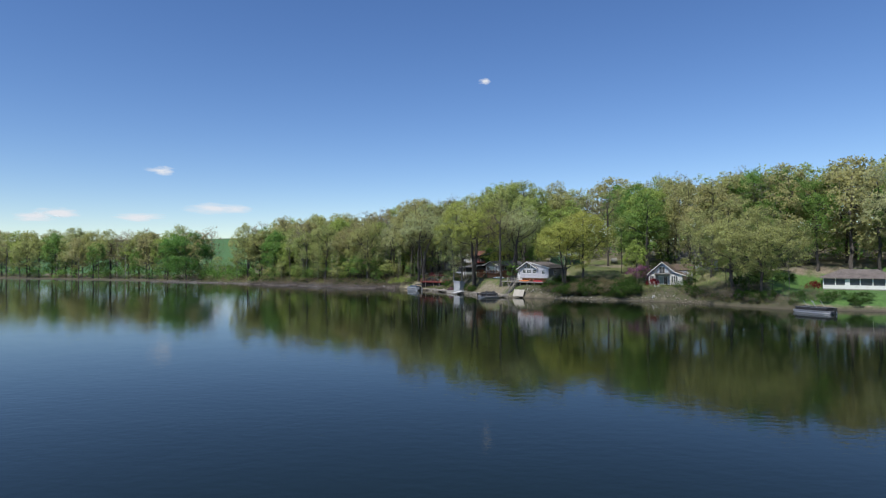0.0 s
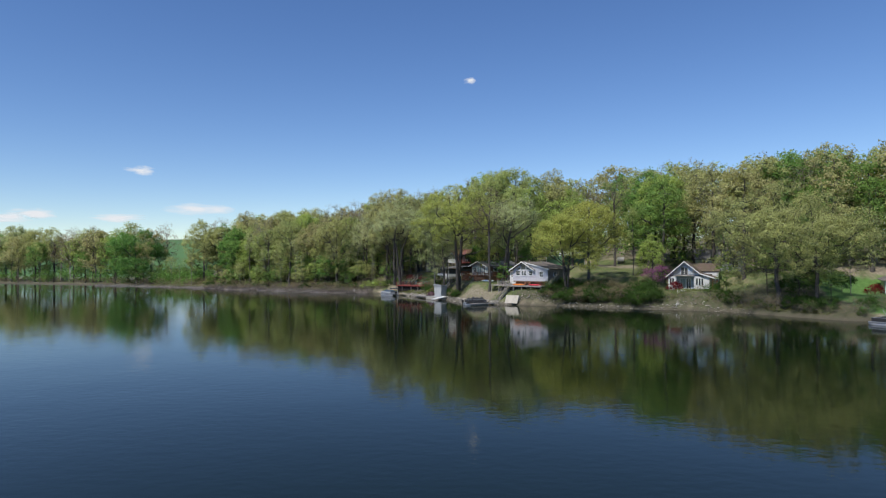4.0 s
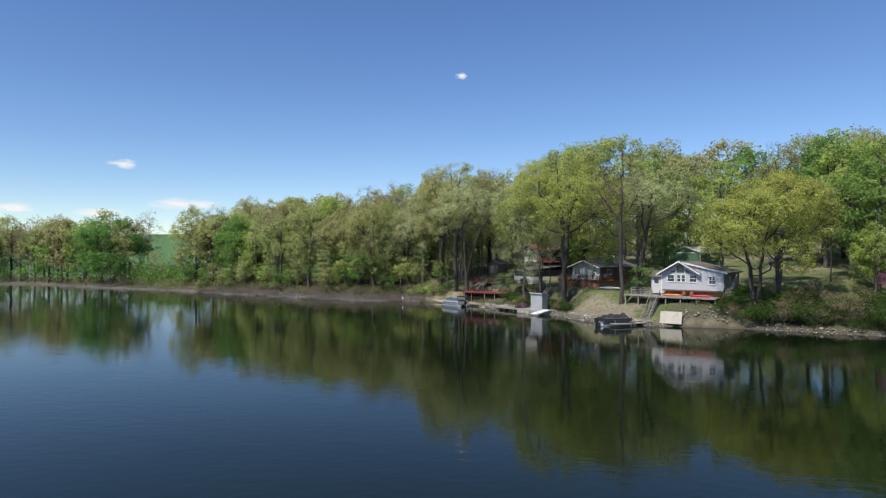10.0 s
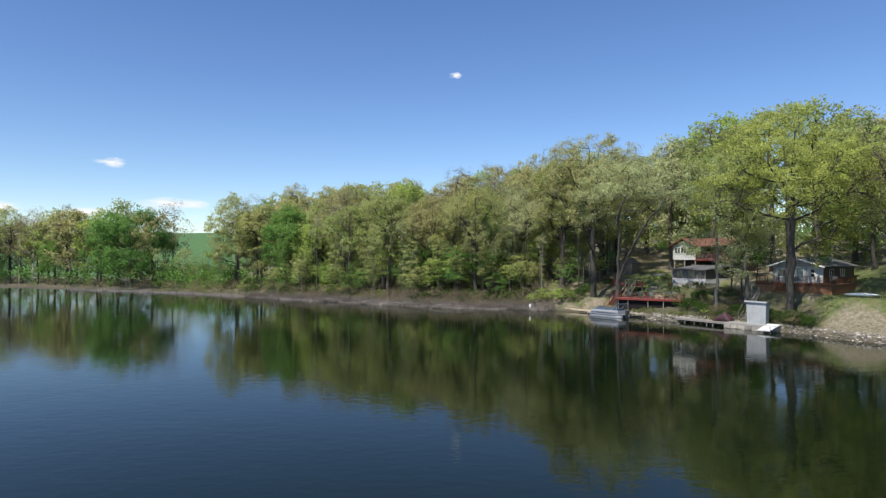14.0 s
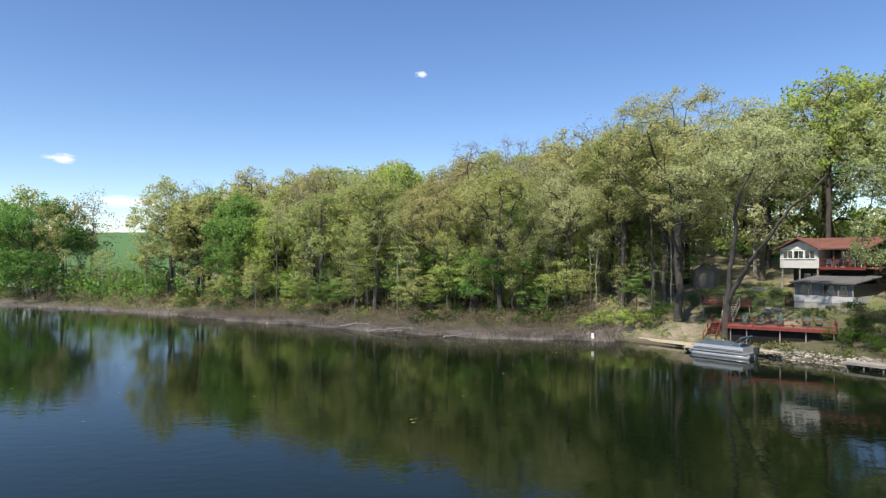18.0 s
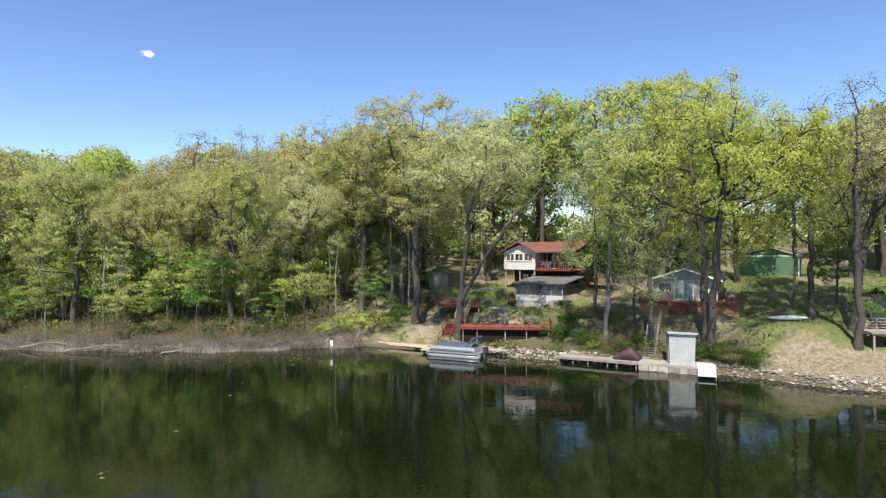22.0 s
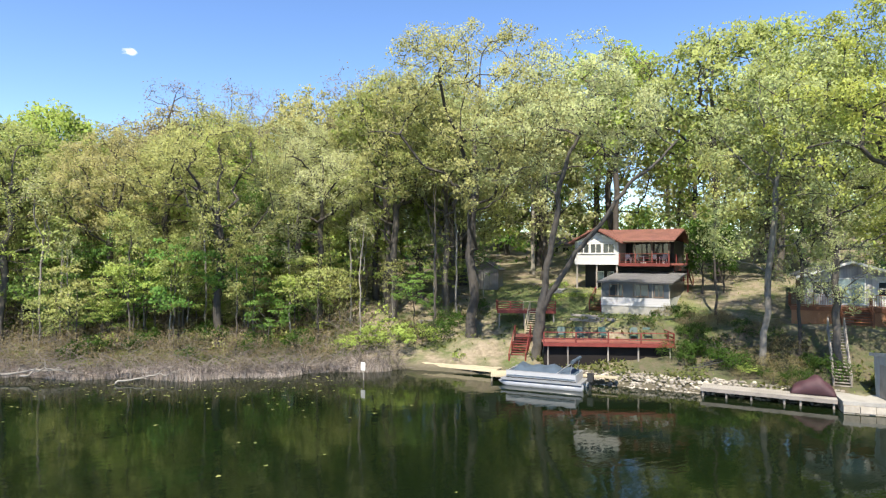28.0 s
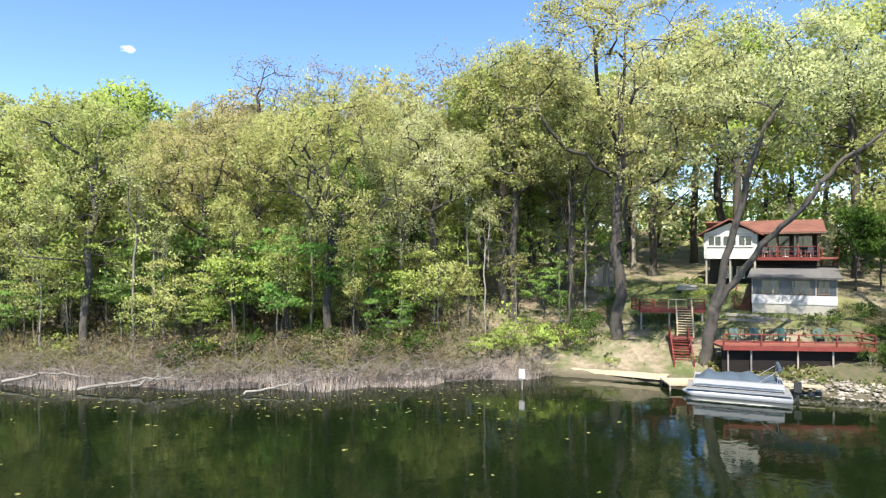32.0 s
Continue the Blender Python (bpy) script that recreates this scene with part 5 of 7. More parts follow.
# ---- boathouse, slab, pier, gangway ----
def boathouse():
    h = Thing("boathouse", "pale weathered boathouse on a stone slab", "boathouse", 1.45, 35.2, -40.5, 0.75)
    v = [(0.06, 0.04), (2.2, 0.04), (2.2, 2.1), (0.06, 2.1)]
    t = [(-0.02, 0), (2.28, 0), (2.28, 2.15), (-0.02, 2.15)]
    h.part("wall", [(x, y, 0.72) for x, y in v] + [(x, y, 3.5 if y < 1 else 3.2) for x, y in t], [(3, 2, 1, 0), (4, 5, 6, 7), (0, 1, 5, 4), (1, 2, 6, 5), (2, 3, 7, 6), (3, 0, 4, 7)], BH_WALL)
    h.sheet("roof", [(-0.18, -0.2, 3.7), (2.42, -0.2, 3.62), (2.42, 2.4, 3.32), (-0.18, 2.4, 3.38)], 0.2, BH_WALL, label="flat overhanging pale roof")
    h.box("door", -0.03, 0.03, 0.5, 1.4, 0.8, 2.8, GREY_WOOD)


def slab_and_pier():
    h = Thing("stone_slab", "pale stone slab quay at the waterline", "quay", 0.1, 37.5, -51, -0.4)
    h.box("slab", 0.0, 6.4, -0.9, 2.6, 0.5, 0.72, CONCRETE)
    rng = random.Random(3)
    for row in range(2):
        x = 0.0
        while x < 6.3:
            w = min(rng.uniform(0.5, 1.1), 6.4 - x)
            h.box("stone_block", x + 0.02, x + w - 0.02, -0.92 - rng.uniform(0, 0.12), 0.6, -0.35 + row * 0.43, 0.05 + row * 0.43, STONE)
            x += w
    p = Thing("pier", "weathered grey timber pier on posts", "pier", -4.1, 44.3, -58.6, -0.5)
    p.box("decking", 0, 7.9, -0.1, 1.5, 0.5, 0.6, DECK_GREY)
    p.box("beam", 0, 7.9, -0.14, -0.104, 0.36, 0.6, GREY_WOOD)
    for x in (0.15, 1.6, 3.1, 5.0, 5.9, 7.7):
        p.pole("post", (x, 0.02, -0.6), (x, 0.02, 0.5), 0.07, GREY_WOOD)
        p.pole("post", (x, 1.4, -0.6), (x, 1.4, 0.5), 0.07, GREY_WOOD)
    g = Thing("gangway", "white aluminium gangway sloping to water", "gangway", 3.9, 33.2, -140, 0.2)
    g.sheet("ramp", [(0, -0.75, 0.86), (3.4, -0.75, 0.36), (3.4, 0.75, 0.36), (0, 0.75, 0.86)], 0.1, WHITE_PAINT)
    for y in (-0.72, 0.72):
        g.pole("leg", (3.2, y, -0.8), (3.2, y, 0.9), 0.035, ALU)
        g.box("curb", 0.0, 3.3, y - 0.04, y + 0.04, 0.3, 0.36, ALU)


def covered_boat_lift():
    """A heap of maroon canvas over a craft on the pier."""
    n, m = 16, 12
    v, f = [], []
    for i in range(n):
        for j in range(m):
            x, y = -1.3 + 2.6 * i / (n - 1), -0.8 + 1.6 * j / (m - 1)
            e = max(0.0, (1 - abs(x / 1.3) ** 3) * (1 - abs(y / 0.8) ** 3))
            v.append((x, y, 1.1 * e ** 0.6 * (0.8 + 0.2 * math.sin(3 * x + 1)) + 0.08 * math.sin(7 * x + 3 * y) * e))
    f = [(i * m + j, (i + 1) * m + j, (i + 1) * m + j + 1, i * m + j + 1) for i in range(n - 1) for j in range(m - 1)]
    ob = tagged(new("covered_watercraft", mesh_from("covered_watercraft", v, f, [MAROON], True)), "small craft under a maroon tarp on the pier", "watercraft")
    sol = ob.modifiers.new("thick", "SOLIDIFY")
    sol.thickness = 0.05
    ob.matrix_world = pose(0.6, 39.4, 0.66, 0, 0, -58)


# ---- pontoon boats ----
def pontoon(x, y, turn, long_m, cover, label, cover_high=0.75, bimini=True, tower=False):
    h = Thing("pontoon_boat", label, "pontoon boat", x, y, turn, 0.0, "moored pontoon boats")
    L = long_m / 2
    for y0 in (-0.85, 0.85):
        t = Tubes()
        xs = [-L, -L + 0.05, -L * 0.5, 0, L * 0.6, L - 0.7, L - 0.25, L]
        t.tube([(a, y0, 0.12 + (0.14 if a > L - 0.3 else 0)) for a in xs], [0.02, 0.32, 0.32, 0.32, 0.32, 0.32, 0.2, 0.03], 12)
        h.part("pontoon", [tuple(p) for p in np.concatenate(t.v)], np.concatenate(t.f).tolist(), ALU, smooth=True)
    h.box("deck", -L + 0.1, L - 0.3, -1.22, 1.22, 0.42, 0.54, ALU)
    h.box("trim_band", -L + 0.08, L - 0.28, -1.25, -1.225, 0.40, 0.56, IRON)
    for y0, y1 in ((-1.2, -1.16), (1.16, 1.2)):
        h.box("fence_panel", -L + 0.5, L - 0.7, y0, y1, 0.56, 1.1, BLACK_CANVAS if cover is BLACK_CANVAS else HULL)
        h.box("stripe", -L + 0.5, L - 0.7, (y0 + y1) / 2 - 0.027, (y0 + y1) / 2 + 0.027, 0.60, 0.68, IRON)
        h.box("fence_rail", -L + 0.5, L - 0.7, y0, y1, 1.1, 1.15, ALU)
    h.box("fence_panel", L - 0.74, L - 0.7, -1.16, 1.16, 0.56, 1.1, BLACK_CANVAS if cover is BLACK_CANVAS else HULL)
    h.box("fence_panel", -L + 0.5, -L + 0.54, -1.16, 1.16, 0.56, 1.1, BLACK_CANVAS if cover is BLACK_CANVAS else HULL)
    n, m = 20, 9
    v = []
    for i in range(n):
        for j in range(m):
            u, w = i / (n - 1), -1 + 2 * j / (m - 1)
            e = (1 - abs(w) ** 2.5)
            bumps = 0.45 + 0.35 * math.sin(u * 9.0 + 0.6) ** 2 + 0.2 * math.sin(u * 23)
            v.append((-L + 0.55 + (2 * L - 1.3) * u, w * 1.24, 0.9 + cover_high * e * bumps * min(1, 6 * u, 6 * (1 - u)) + (0.1 if abs(w) < 1 else -0.14)))
    h.part("canvas_cover", v, [(i * m + j, (i + 1) * m + j, (i + 1) * m + j + 1, i * m + j + 1) for i in range(n - 1) for j in range(m - 1)], cover, smooth=True)
    h.box("outboard_motor", -L - 0.5, -L - 0.1, -0.22, 0.22, 0.55, 1.15, IRON, label="black outboard motor")
    h.box("motor_leg", -L - 0.38, -L - 0.2, -0.08, 0.08, -0.5, 0.55, IRON)
    if bimini:
        for y0 in (-1.15, 1.15):
            h.pole("canopy_bow", (-L + 1.9, y0, 1.12), (-L + 0.7, y0, 2.0), 0.022, ALU)
            h.pole("canopy_bow", (-L + 0.9, y0, 1.12), (-L + 0.75, y0, 1.9), 0.022, ALU)
        h.pole("folded_canopy", (-L + 0.72, -1.25, 2.02), (-L + 0.72, 1.25, 2.02), 0.13, cover)
    if tower:
        for k in (-1, 1):
            h.pole("canopy_bow", (k * 0.9 - 0.3, -1.1, 1.1), (k * 0.9 + 0.5, -1.1, 2.3), 0.04, ALU)
            h.pole("canopy_bow", (k * 0.9 - 0.3, 1.1, 1.1), (k * 0.9 + 0.5, 1.1, 2.3), 0.04, ALU)


# ---- decks and stairs at the first cottage ----
def lake_deck():
    h = Thing("deck", "long red timber deck above the stone bank", "deck", -9.5, 54.4, -34, 0.8)
    h.root.matrix_world = h.root.matrix_world @ Matrix.Diagonal((0.96, 1, 1, 1))
    h.box("decking", 0, 10.4, 0, 3.2, 2.6, 2.75, DECK_RED)
    h.box("fascia", -0.02, 10.42, -0.07, -0.004, 2.5, 2.77, RED_WOOD)
    h.box("fascia", 10.404, 10.46, 0, 3.2, 2.42, 2.77, RED_WOOD)
    # added near-black sheet: stands for the shade in the open space under the deck
    h.box("retaining_wall", 0.1, 10.3, 0.45, 0.65, 0.2, 2.58, surface("underdeck_dark", (0.010, 0.007, 0.007), 0.6, 0.95, 12, 1.0), label="dark retaining wall under the deck")
    h.box("bench_board", 0, 10.4, -0.02, 0.03, 3.05, 3.14, RED_WOOD)
    h.rail((0.05, 0.05), (10.35, 0.05), 2.75, RED_WOOD, 0.8, 2.6)
    h.rail((10.35, 0.05), (10.35, 3.1), 2.75, RED_WOOD, 0.8, 1.5, boards=2)
    h.rail((0.05, 3.1), (10.35, 3.1), 2.75, IRON, 0.85, 2.0, bars=0.3, cap=0.05)
    for x in (0.4, 2.0, 5.2, 7.6, 10.1):
        h.pole("post", (x, 0.2, 0.2), (x, 0.2, 2.6), 0.065, GREY_WOOD)
    for k, x in enumerate((1.6, 3.1, 5.0, 7.4, 8.5)):
        c = Thing("deck_chair", "dark green slatted chair on the red deck", "chair", 0, 0, 0, 2.75, "chairs on the lake deck")
        c.root.matrix_world = pose(-9.5, 54.4, 2.75, 0, 0, -34) @ pose(x, 2.2, 0, 0, 0, 10 * (k % 3) - 10)
        c.box("seat", -0.3, 0.3, -0.3, 0.25, 3.12, 3.16, TEAL)
        c.part("backrest", [(-0.3, 0.2, 3.15), (0.3, 0.2, 3.15), (0.3, 0.42, 3.75), (-0.3, 0.42, 3.75), (-0.3, 0.25, 3.15), (0.3, 0.25, 3.15), (0.3, 0.47, 3.75), (-0.3, 0.47, 3.75)],
               [(0, 1, 2, 3), (7, 6, 5, 4), (0, 4, 5, 1), (1, 5, 6, 2), (2, 6, 7, 3), (3, 7, 4, 0)], TEAL)
        for sx in (-0.28, 0.28):
            c.box("leg", sx - 0.03, sx + 0.03, -0.28, -0.22, 2.755, 3.12, TEAL)
            c.box("leg", sx - 0.03, sx + 0.03, 0.18, 0.24, 2.755, 3.12, TEAL)
            c.box("armrest", sx - 0.05, sx + 0.05, -0.3, 0.26, 3.32, 3.35, TEAL)
    s = Thing("stairs", "red timber stairs from dock to landing", "stairs", 0, 0, 0, 0.5)
    s.flight((-9.85, 57.3, 0.6), (-7.3, 59.9, 2.6), 1.35, RED_WOOD, RED_WOOD)
    s.sheet("landing", [(-8.1, 59.9, 2.62), (-6.6, 58.9, 2.62), (-5.6, 60.3, 2.62), (-7.1, 61.3, 2.62)], 0.12, DECK_RED)
    u = Thing("stairs", "pale new timber stairs to the upper deck", "stairs", 0, 0, 0, 2.6)
    u.flight((-6.1, 60.2, 2.64), (-4.3, 61.8, 4.45), 1.2, PALE_WOOD, PALE_WOOD)
    p = Thing("deck", "small red upper deck with board railing", "deck", -7.3, 63.8, -32, 3.4)
    p.box("decking", 0, 5.4, 0, 2.6, 4.38, 4.5, DECK_RED)
    p.box("fascia", 0, 5.4, -0.06, -0.004, 4.24, 4.52, RED_WOOD)
    p.rail((0.05, 0.05), (2.4, 0.05), 4.5, RED_WOOD, 0.8, 1.2, boards=3)
    p.rail((3.9, 0.05), (5.35, 0.05), 4.5, RED_WOOD, 0.8, 1.4, boards=3)
    p.rail((0.05, 0.05), (0.05, 2.5), 4.5, RED_WOOD, 0.8, 1.2, boards=3)
    p.rail((2.4, 0.05), (3.9, 0.05), 4.5, PALE_WOOD, 0.8, 1.4)
    for x in (0.2, 2.5, 5.2):
        p.box("post", x - 0.06, x + 0.06, 0.1, 0.22, 2.2, 4.38, GREY_WOOD)


def docks():
    d = Thing("dock", "pale timber dock along the bank", "dock", -15.05, 63.2, -59.5, -0.3)
    d.box("decking", 0, 6.9, -0.7, 0.7, 0.42, 0.52, DOCK_WOOD)
    d.box("beam", 0, 6.9, -0.75, -0.704, 0.26, 0.52, PALE_WOOD)
    for x in (0.1, 2.3, 4.6, 6.8):
        for y in (-0.62, 0.62):
            d.pole("post", (x, y, -0.9), (x, y, 0.42), 0.06, GREY_WOOD)
    e = Thing("dock", "square pale timber dock end section", "dock", -13.05, 56.4, -35, -0.3)
    e.box("decking", 0, 2.6, -1.3, 1.0, 0.34, 0.44, DOCK_WOOD)
    for x in (0.1, 2.5):
        for y in (-1.2, 0.9):
            e.pole("post", (x, y, -0.9), (x, y, 0.34), 0.06, GREY_WOOD)
    f = Thing("dock", "pale grey floating dock beside the covered boat", "dock", 9.8, 14.9, 22, -0.3)
    f.box("decking", 0, 6.1, -0.55, 0.55, 0.3, 0.42, DECK_GREY)
    for x in (0.2, 3.0, 5.9):
        f.pole("post", (x, -0.5, -0.9), (x, -0.5, 0.9), 0.04, ALU)
    # pale walkway behind the moored boat
    w = Thing("walkway", "narrow pale plank walkway on the stone bank", "walkway", -8.6, 51.6, -53, 0.0)
    w.box("planks", 0, 3.0, -0.35, 0.35, 0.6, 0.68, DOCK_WOOD)
    # leaning dock section on the bank
    r = Thing("dock_section", "white dock panel leaning on the grass bank", "dock section", 0, 0, 0, 0.2)
    r.sheet("panel", [(16.99, 15.96, 0.4), (19.45, 14.31, 0.4), (19.95, 15.1, 2.06), (17.46, 16.83, 2.06)], 0.14, surface("bleached_boards", (0.50, 0.46, 0.38), 0.7, 0.85, 14, 1.2))
    r.pole("prop", (17.5, 17.2, 1.3), (17.46, 16.85, 1.98), 0.05, GREY_WOOD)
    r.pole("prop", (20.1, 15.5, 1.2), (19.95, 15.15, 1.98), 0.05, GREY_WOOD)


def canoe_on_rack():
    h = Thing("paddle_boat", "white upturned boat hull on a low rack", "boat", 14.4, 32.2, -35, 4.0)
    t = Tubes()
    xs = np.linspace(-1.85, 1.85, 11)
    t.tube([(a, 0, 4.62) for a in xs], [0.03 + 0.36 * (1 - (abs(a) / 1.9) ** 2.4) for a in xs], 10)
    v = np.concatenate(t.v)
    v[:, 2] = 4.6 + (v[:, 2] - 4.62) * 0.6
    h.part("hull", [tuple(p) for p in v], np.concatenate(t.f).tolist(), WHITE_PAINT, smooth=True)
    for x in (-1.0, 1.0):
        h.box("rack_leg", x - 0.05, x + 0.05, -0.35, -0.25, 4.0, 4.45, GREY_WOOD)
        h.box("rack_leg", x - 0.05, x + 0.05, 0.25, 0.35, 4.0, 4.45, GREY_WOOD)
        h.box("rack_bar", x - 0.05, x + 0.05, -0.4, 0.4, 4.38, 4.46, GREY_WOOD)


def sign_post():
    h = Thing("marker_post", "small white marker board on a lake post", "marker", -22.0, 60.4, -60, -0.6)
    h.pole("post", (0, 0, -0.8), (0, 0, 1.35), 0.04, GREY_WOOD)
    h.box("board", -0.2, 0.2, -0.08, -0.045, 0.75, 1.35, WHITE_PAINT)


def hill_stairs():
    s = Thing("stairs", "steep dark timber stairs down the bank", "stairs", 0, 0, 0, 0.7)
    s.flight((2.6, 38.6, 0.85), (5.6, 40.6, 4.3), 1.0, GREY_WOOD, GREY_WOOD)


def yard_clutter():
    for x, y, turn, long_m in ((-2.7, 56.9, -78, 3.4), (-2.2, 55.6, -84, 2.8), (-1.4, 58.6, -70, 2.6)):
        z = at(x, y)
        h = Thing("landscape_timber", "grey squared timber lying on the lawn", "timber", x, y, turn, z, "timbers on the lawn")
        h.box("beam", -long_m / 2, long_m / 2, -0.1, 0.1, z - 0.06, z + 0.14, GREY_WOOD)
    for x, y, turn in ((-0.9, 46.1, -50), (0.3, 45.9, -62)):
        z = at(x, y)
        h = Thing("ladder", "dark metal dock ladder on the weedy bank", "ladder", x, y, turn, z, "ladders on the bank")
        for v in (-0.45, 0.45):
            h.pole("side_rail", (-1.1, v, z + 0.1), (1.1, v, z + 0.75), 0.04, IRON)
        for k in range(6):
            q = -1.0 + 0.4 * k
            h.pole("rung", (q, -0.45, z + 0.1 + (q + 1.1) * 0.295), (q, 0.45, z + 0.1 + (q + 1.1) * 0.295), 0.025, IRON)
    s = Thing("garden_steps", "low stone steps beside the screened porch", "steps", 2.6, 66.8, -59, 5.0)
    for k in range(4):
        z = at(2.6 - 0.3 * k, 66.8 - 0.35 * k)
        s.box("step", -0.9, 0.9, -0.45 * k - 0.25, -0.45 * k + 0.2, z - 0.1, z + 0.1, CONCRETE)
    b = Thing("bench", "plank bench beside the small upper deck", "bench", -11.6, 69.2, -40, at(-11.6, 69.2))
    z = b.base
    b.box("seat", -0.9, 0.9, -0.2, 0.2, z + 0.42, z + 0.48, GREY_WOOD)
    for x in (-0.7, 0.7):
        b.box("leg", x - 0.05, x + 0.05, -0.18, 0.18, z - 0.1, z + 0.42, GREY_WOOD)


yard_clutter()
brown_roof_cottage()
weathered_cottage()
covered_grill()
kayak_cottage()
balcony_cottage()
veranda_house()
green_shed()
garden_shed()
boathouse()
slab_and_pier()
covered_boat_lift()
lake_deck()
docks()
hill_stairs()
canoe_on_rack()
sign_post()
pontoon(-11.2, 52.3, 125.5, 6.3, NAVY, "white pontoon boat under blue grey cover")
pontoon(10.9, 17.0, 12, 5.4, BLACK_CANVAS, "pontoon boat under a black cover at dock", 0.9, False)
pontoon(68.9, -28.7, 117, 7.2, BLACK_CANVAS, "pontoon boat with dark cover and raised bars", 0.35, False, True)
K3 = pose(19.4, 21.5, 0, 0, 0, -39.4)
for lx, mat, label in ((1.7, ORANGE, "orange plastic kayak on the low deck"), (5.9, REDP, "red plastic kayak on the low deck")):
    q = K3 @ Vector((lx, -0.5, 4.0))
    kayak(q.x, q.y, q.z, -39.4, mat, label)
for lx in (3.3, 4.4):
    q = K3 @ Vector((lx, -0.15, 4.0))
    b = Thing("barrel", "dark wooden barrel between the kayaks", "barrel", q.x, q.y, 0, 4.0, "barrels on the deck")
    t = Tubes()
    t.tube([(0, 0, 4.0 + k * 0.12) for k in range(7)], [0.22, 0.27, 0.3, 0.31, 0.3, 0.27, 0.22], 12)
    b.part("staves", [tuple(p) for p in np.concatenate(t.v)], np.concatenate(t.f).tolist() + [list(range(72, 84))], BROWN_WOOD)
FLIGHT = np.array([(4, -146), (5, -126), (3, -101), (-15, -73), (-30, -60), (-40, -43), (-45, -10), (-38, 10), (-47, 27)], float)


# ---- trees one by one ----
for name, x, y, tall_m, base in (
        ("amber0", -10.6, 63.0, 29.5, 26), ("oak0", -29.8, 76.2, 24, 26), ("oak1", -47, 85.5, 22.5, 26), ("amber1", -38.5, 84, 21.5, 26),
        ("bare0", -58.5, 97, 24, 23), ("pale0", -20.3, 75.5, 21, 25), ("oak2", -56, 93, 21.5, 26), ("maple0", -25.5, 81, 17, 24), ("lime0", -43.5, 96, 24, 22), ("bare1", -33, 88, 26, 23), ("bare0", -24, 90, 26, 23), ("amber2", -18, 84, 24, 26),
        ("twin", 7.4, 35.6, 28, 26), ("pale0", 19.5, 33, 20, 25), ("slim0", 21.5, 36, 21, 16), ("tilted", 1.6, 43.6, 23, 23), ("slim0", 4.7, 42.7, 19, 16), ("pale1", 3.8, 39.6, 17, 25),
        ("bare1", 14.4, 25.8, 25, 23), ("forked", 30, 14.2, 19, 19), ("forked", 35.5, 18.4, 20, 19), ("slim0", 47, 24, 17, 16), ("broad", 62.5, -8.5, 23, 24), ("broad", 67, -12.5, 20, 24), ("maple1", 53, 22, 25, 24), ("lime1", 49, 17, 12, 22),
        ("round", -120, 131, 24, 23), ("maple0", -131, 136, 20, 24), ("oak1", -87, 116, 26, 26), ("oak2", -80, 113, 23, 26), ("maple1", -73, 108, 22, 24), ("lime0", -158, 152, 19, 22), ("oak2", -180, 160, 25, 26), ("maple0", -208, 173, 23, 24), ("bare1", -146, 146, 25, 23), ("oak1", -169, 156, 26, 26), ("maple1", -150, 147, 17, 24), ("pale1", -194, 168, 27, 25), ("oak0", -228, 180, 26, 26),
        ("pale0", 101, 2, 25, 25), ("maple0", 80, 14, 24, 24), ("blue_bush", 77, 4, 9, 9), ("spruce", 12.7, 57.0, 8.5, 8), ("spruce", 14.0, 55.6, 7.5, 8),
        ("bare1", 13, 69, 28, 23), ("oak2", 19, 60, 31, 26), ("oak0", 24, 56, 31, 26), ("lime0", 17, 74, 30, 22), ("pale0", 8, 76, 27, 25), ("bare0", -2, 80, 26, 23), ("pale1", -9, 76, 26, 25),
        ("lime1", 27, 47, 22, 22), ("oak1", 30, 61, 27, 26), ("maple1", 24, 33, 9, 24), ("slim1", 8, 52, 17, 16), ("maple1", 78, 16, 27, 24), ("amber0", 66, 44, 28, 26), ("oak2", 56, 45, 27, 26), ("bare1", 47, 40, 24, 23), ("lime0", 57, 34, 24, 22), ("maple0", 82, 25, 28, 24), ("maple1", 86, 16, 27, 24), ("maple0", 90, 8, 25, 24), ("maple0", 106, 2, 26, 24), ("pale1", 110, -14, 24, 25), ("maple1", 55, 38, 26, 24), ("oak0", 27, 100, 26, 26), ("oak1", 23, 106, 26, 26), ("maple0", 31, 95, 22, 24), ("oak2", 20, 100, 25, 26), ("lime1", 36, 38, 20, 22)):
    if name[-1] in "012" and name[:-1] in ("oak", "amber", "maple", "pale", "lime") and np.hypot(FLIGHT[:, 0] - x, FLIGHT[:, 1] - y).min() > 62:
        name = f"mid_{name[:-1]}{int(name[-1]) % 2}"
    plant(name, x, y, tall_m / base)
for name, x, y, k in (("sapling0", 64, -2, 1.2), ("sapling1", 68, 1, 1.3), ("dull_sapling1", 71, -6, 1.1), ("sapling1", 66, -9, 1.0), ("dull_sapling0", 73, -12, 1.0), ("sapling0", 69, -13, 0.8), ("bush0", 65, -5, 1.5), ("bush1", 68, -7, 1.6), ("bush0", 71, -2, 1.5), ("bush1", 74, -8, 1.4), ("sapling1", 60, 6, 0.7), ("sapling1", 16.5, 44, 0.75)):
    plant(name, x, y, k, group="shrubs on the shore")
for name, x, y, k in (("fresh_bush0", 1.2, 64.2, 0.35), ("fresh_bush1", 1.9, 63.2, 0.35), ("fresh_bush0", 2.6, 62.4, 0.32), ("fresh_bush1", -13.2, 61.0, 0.3), ("bush0", -1.6, 47.6, 0.55), ("fresh_bush0", 0.2, 43.6, 0.45), ("bush1", 0.8, 44.6, 0.55)):
    plant(name, x, y, k, group="low plants by the cottages")
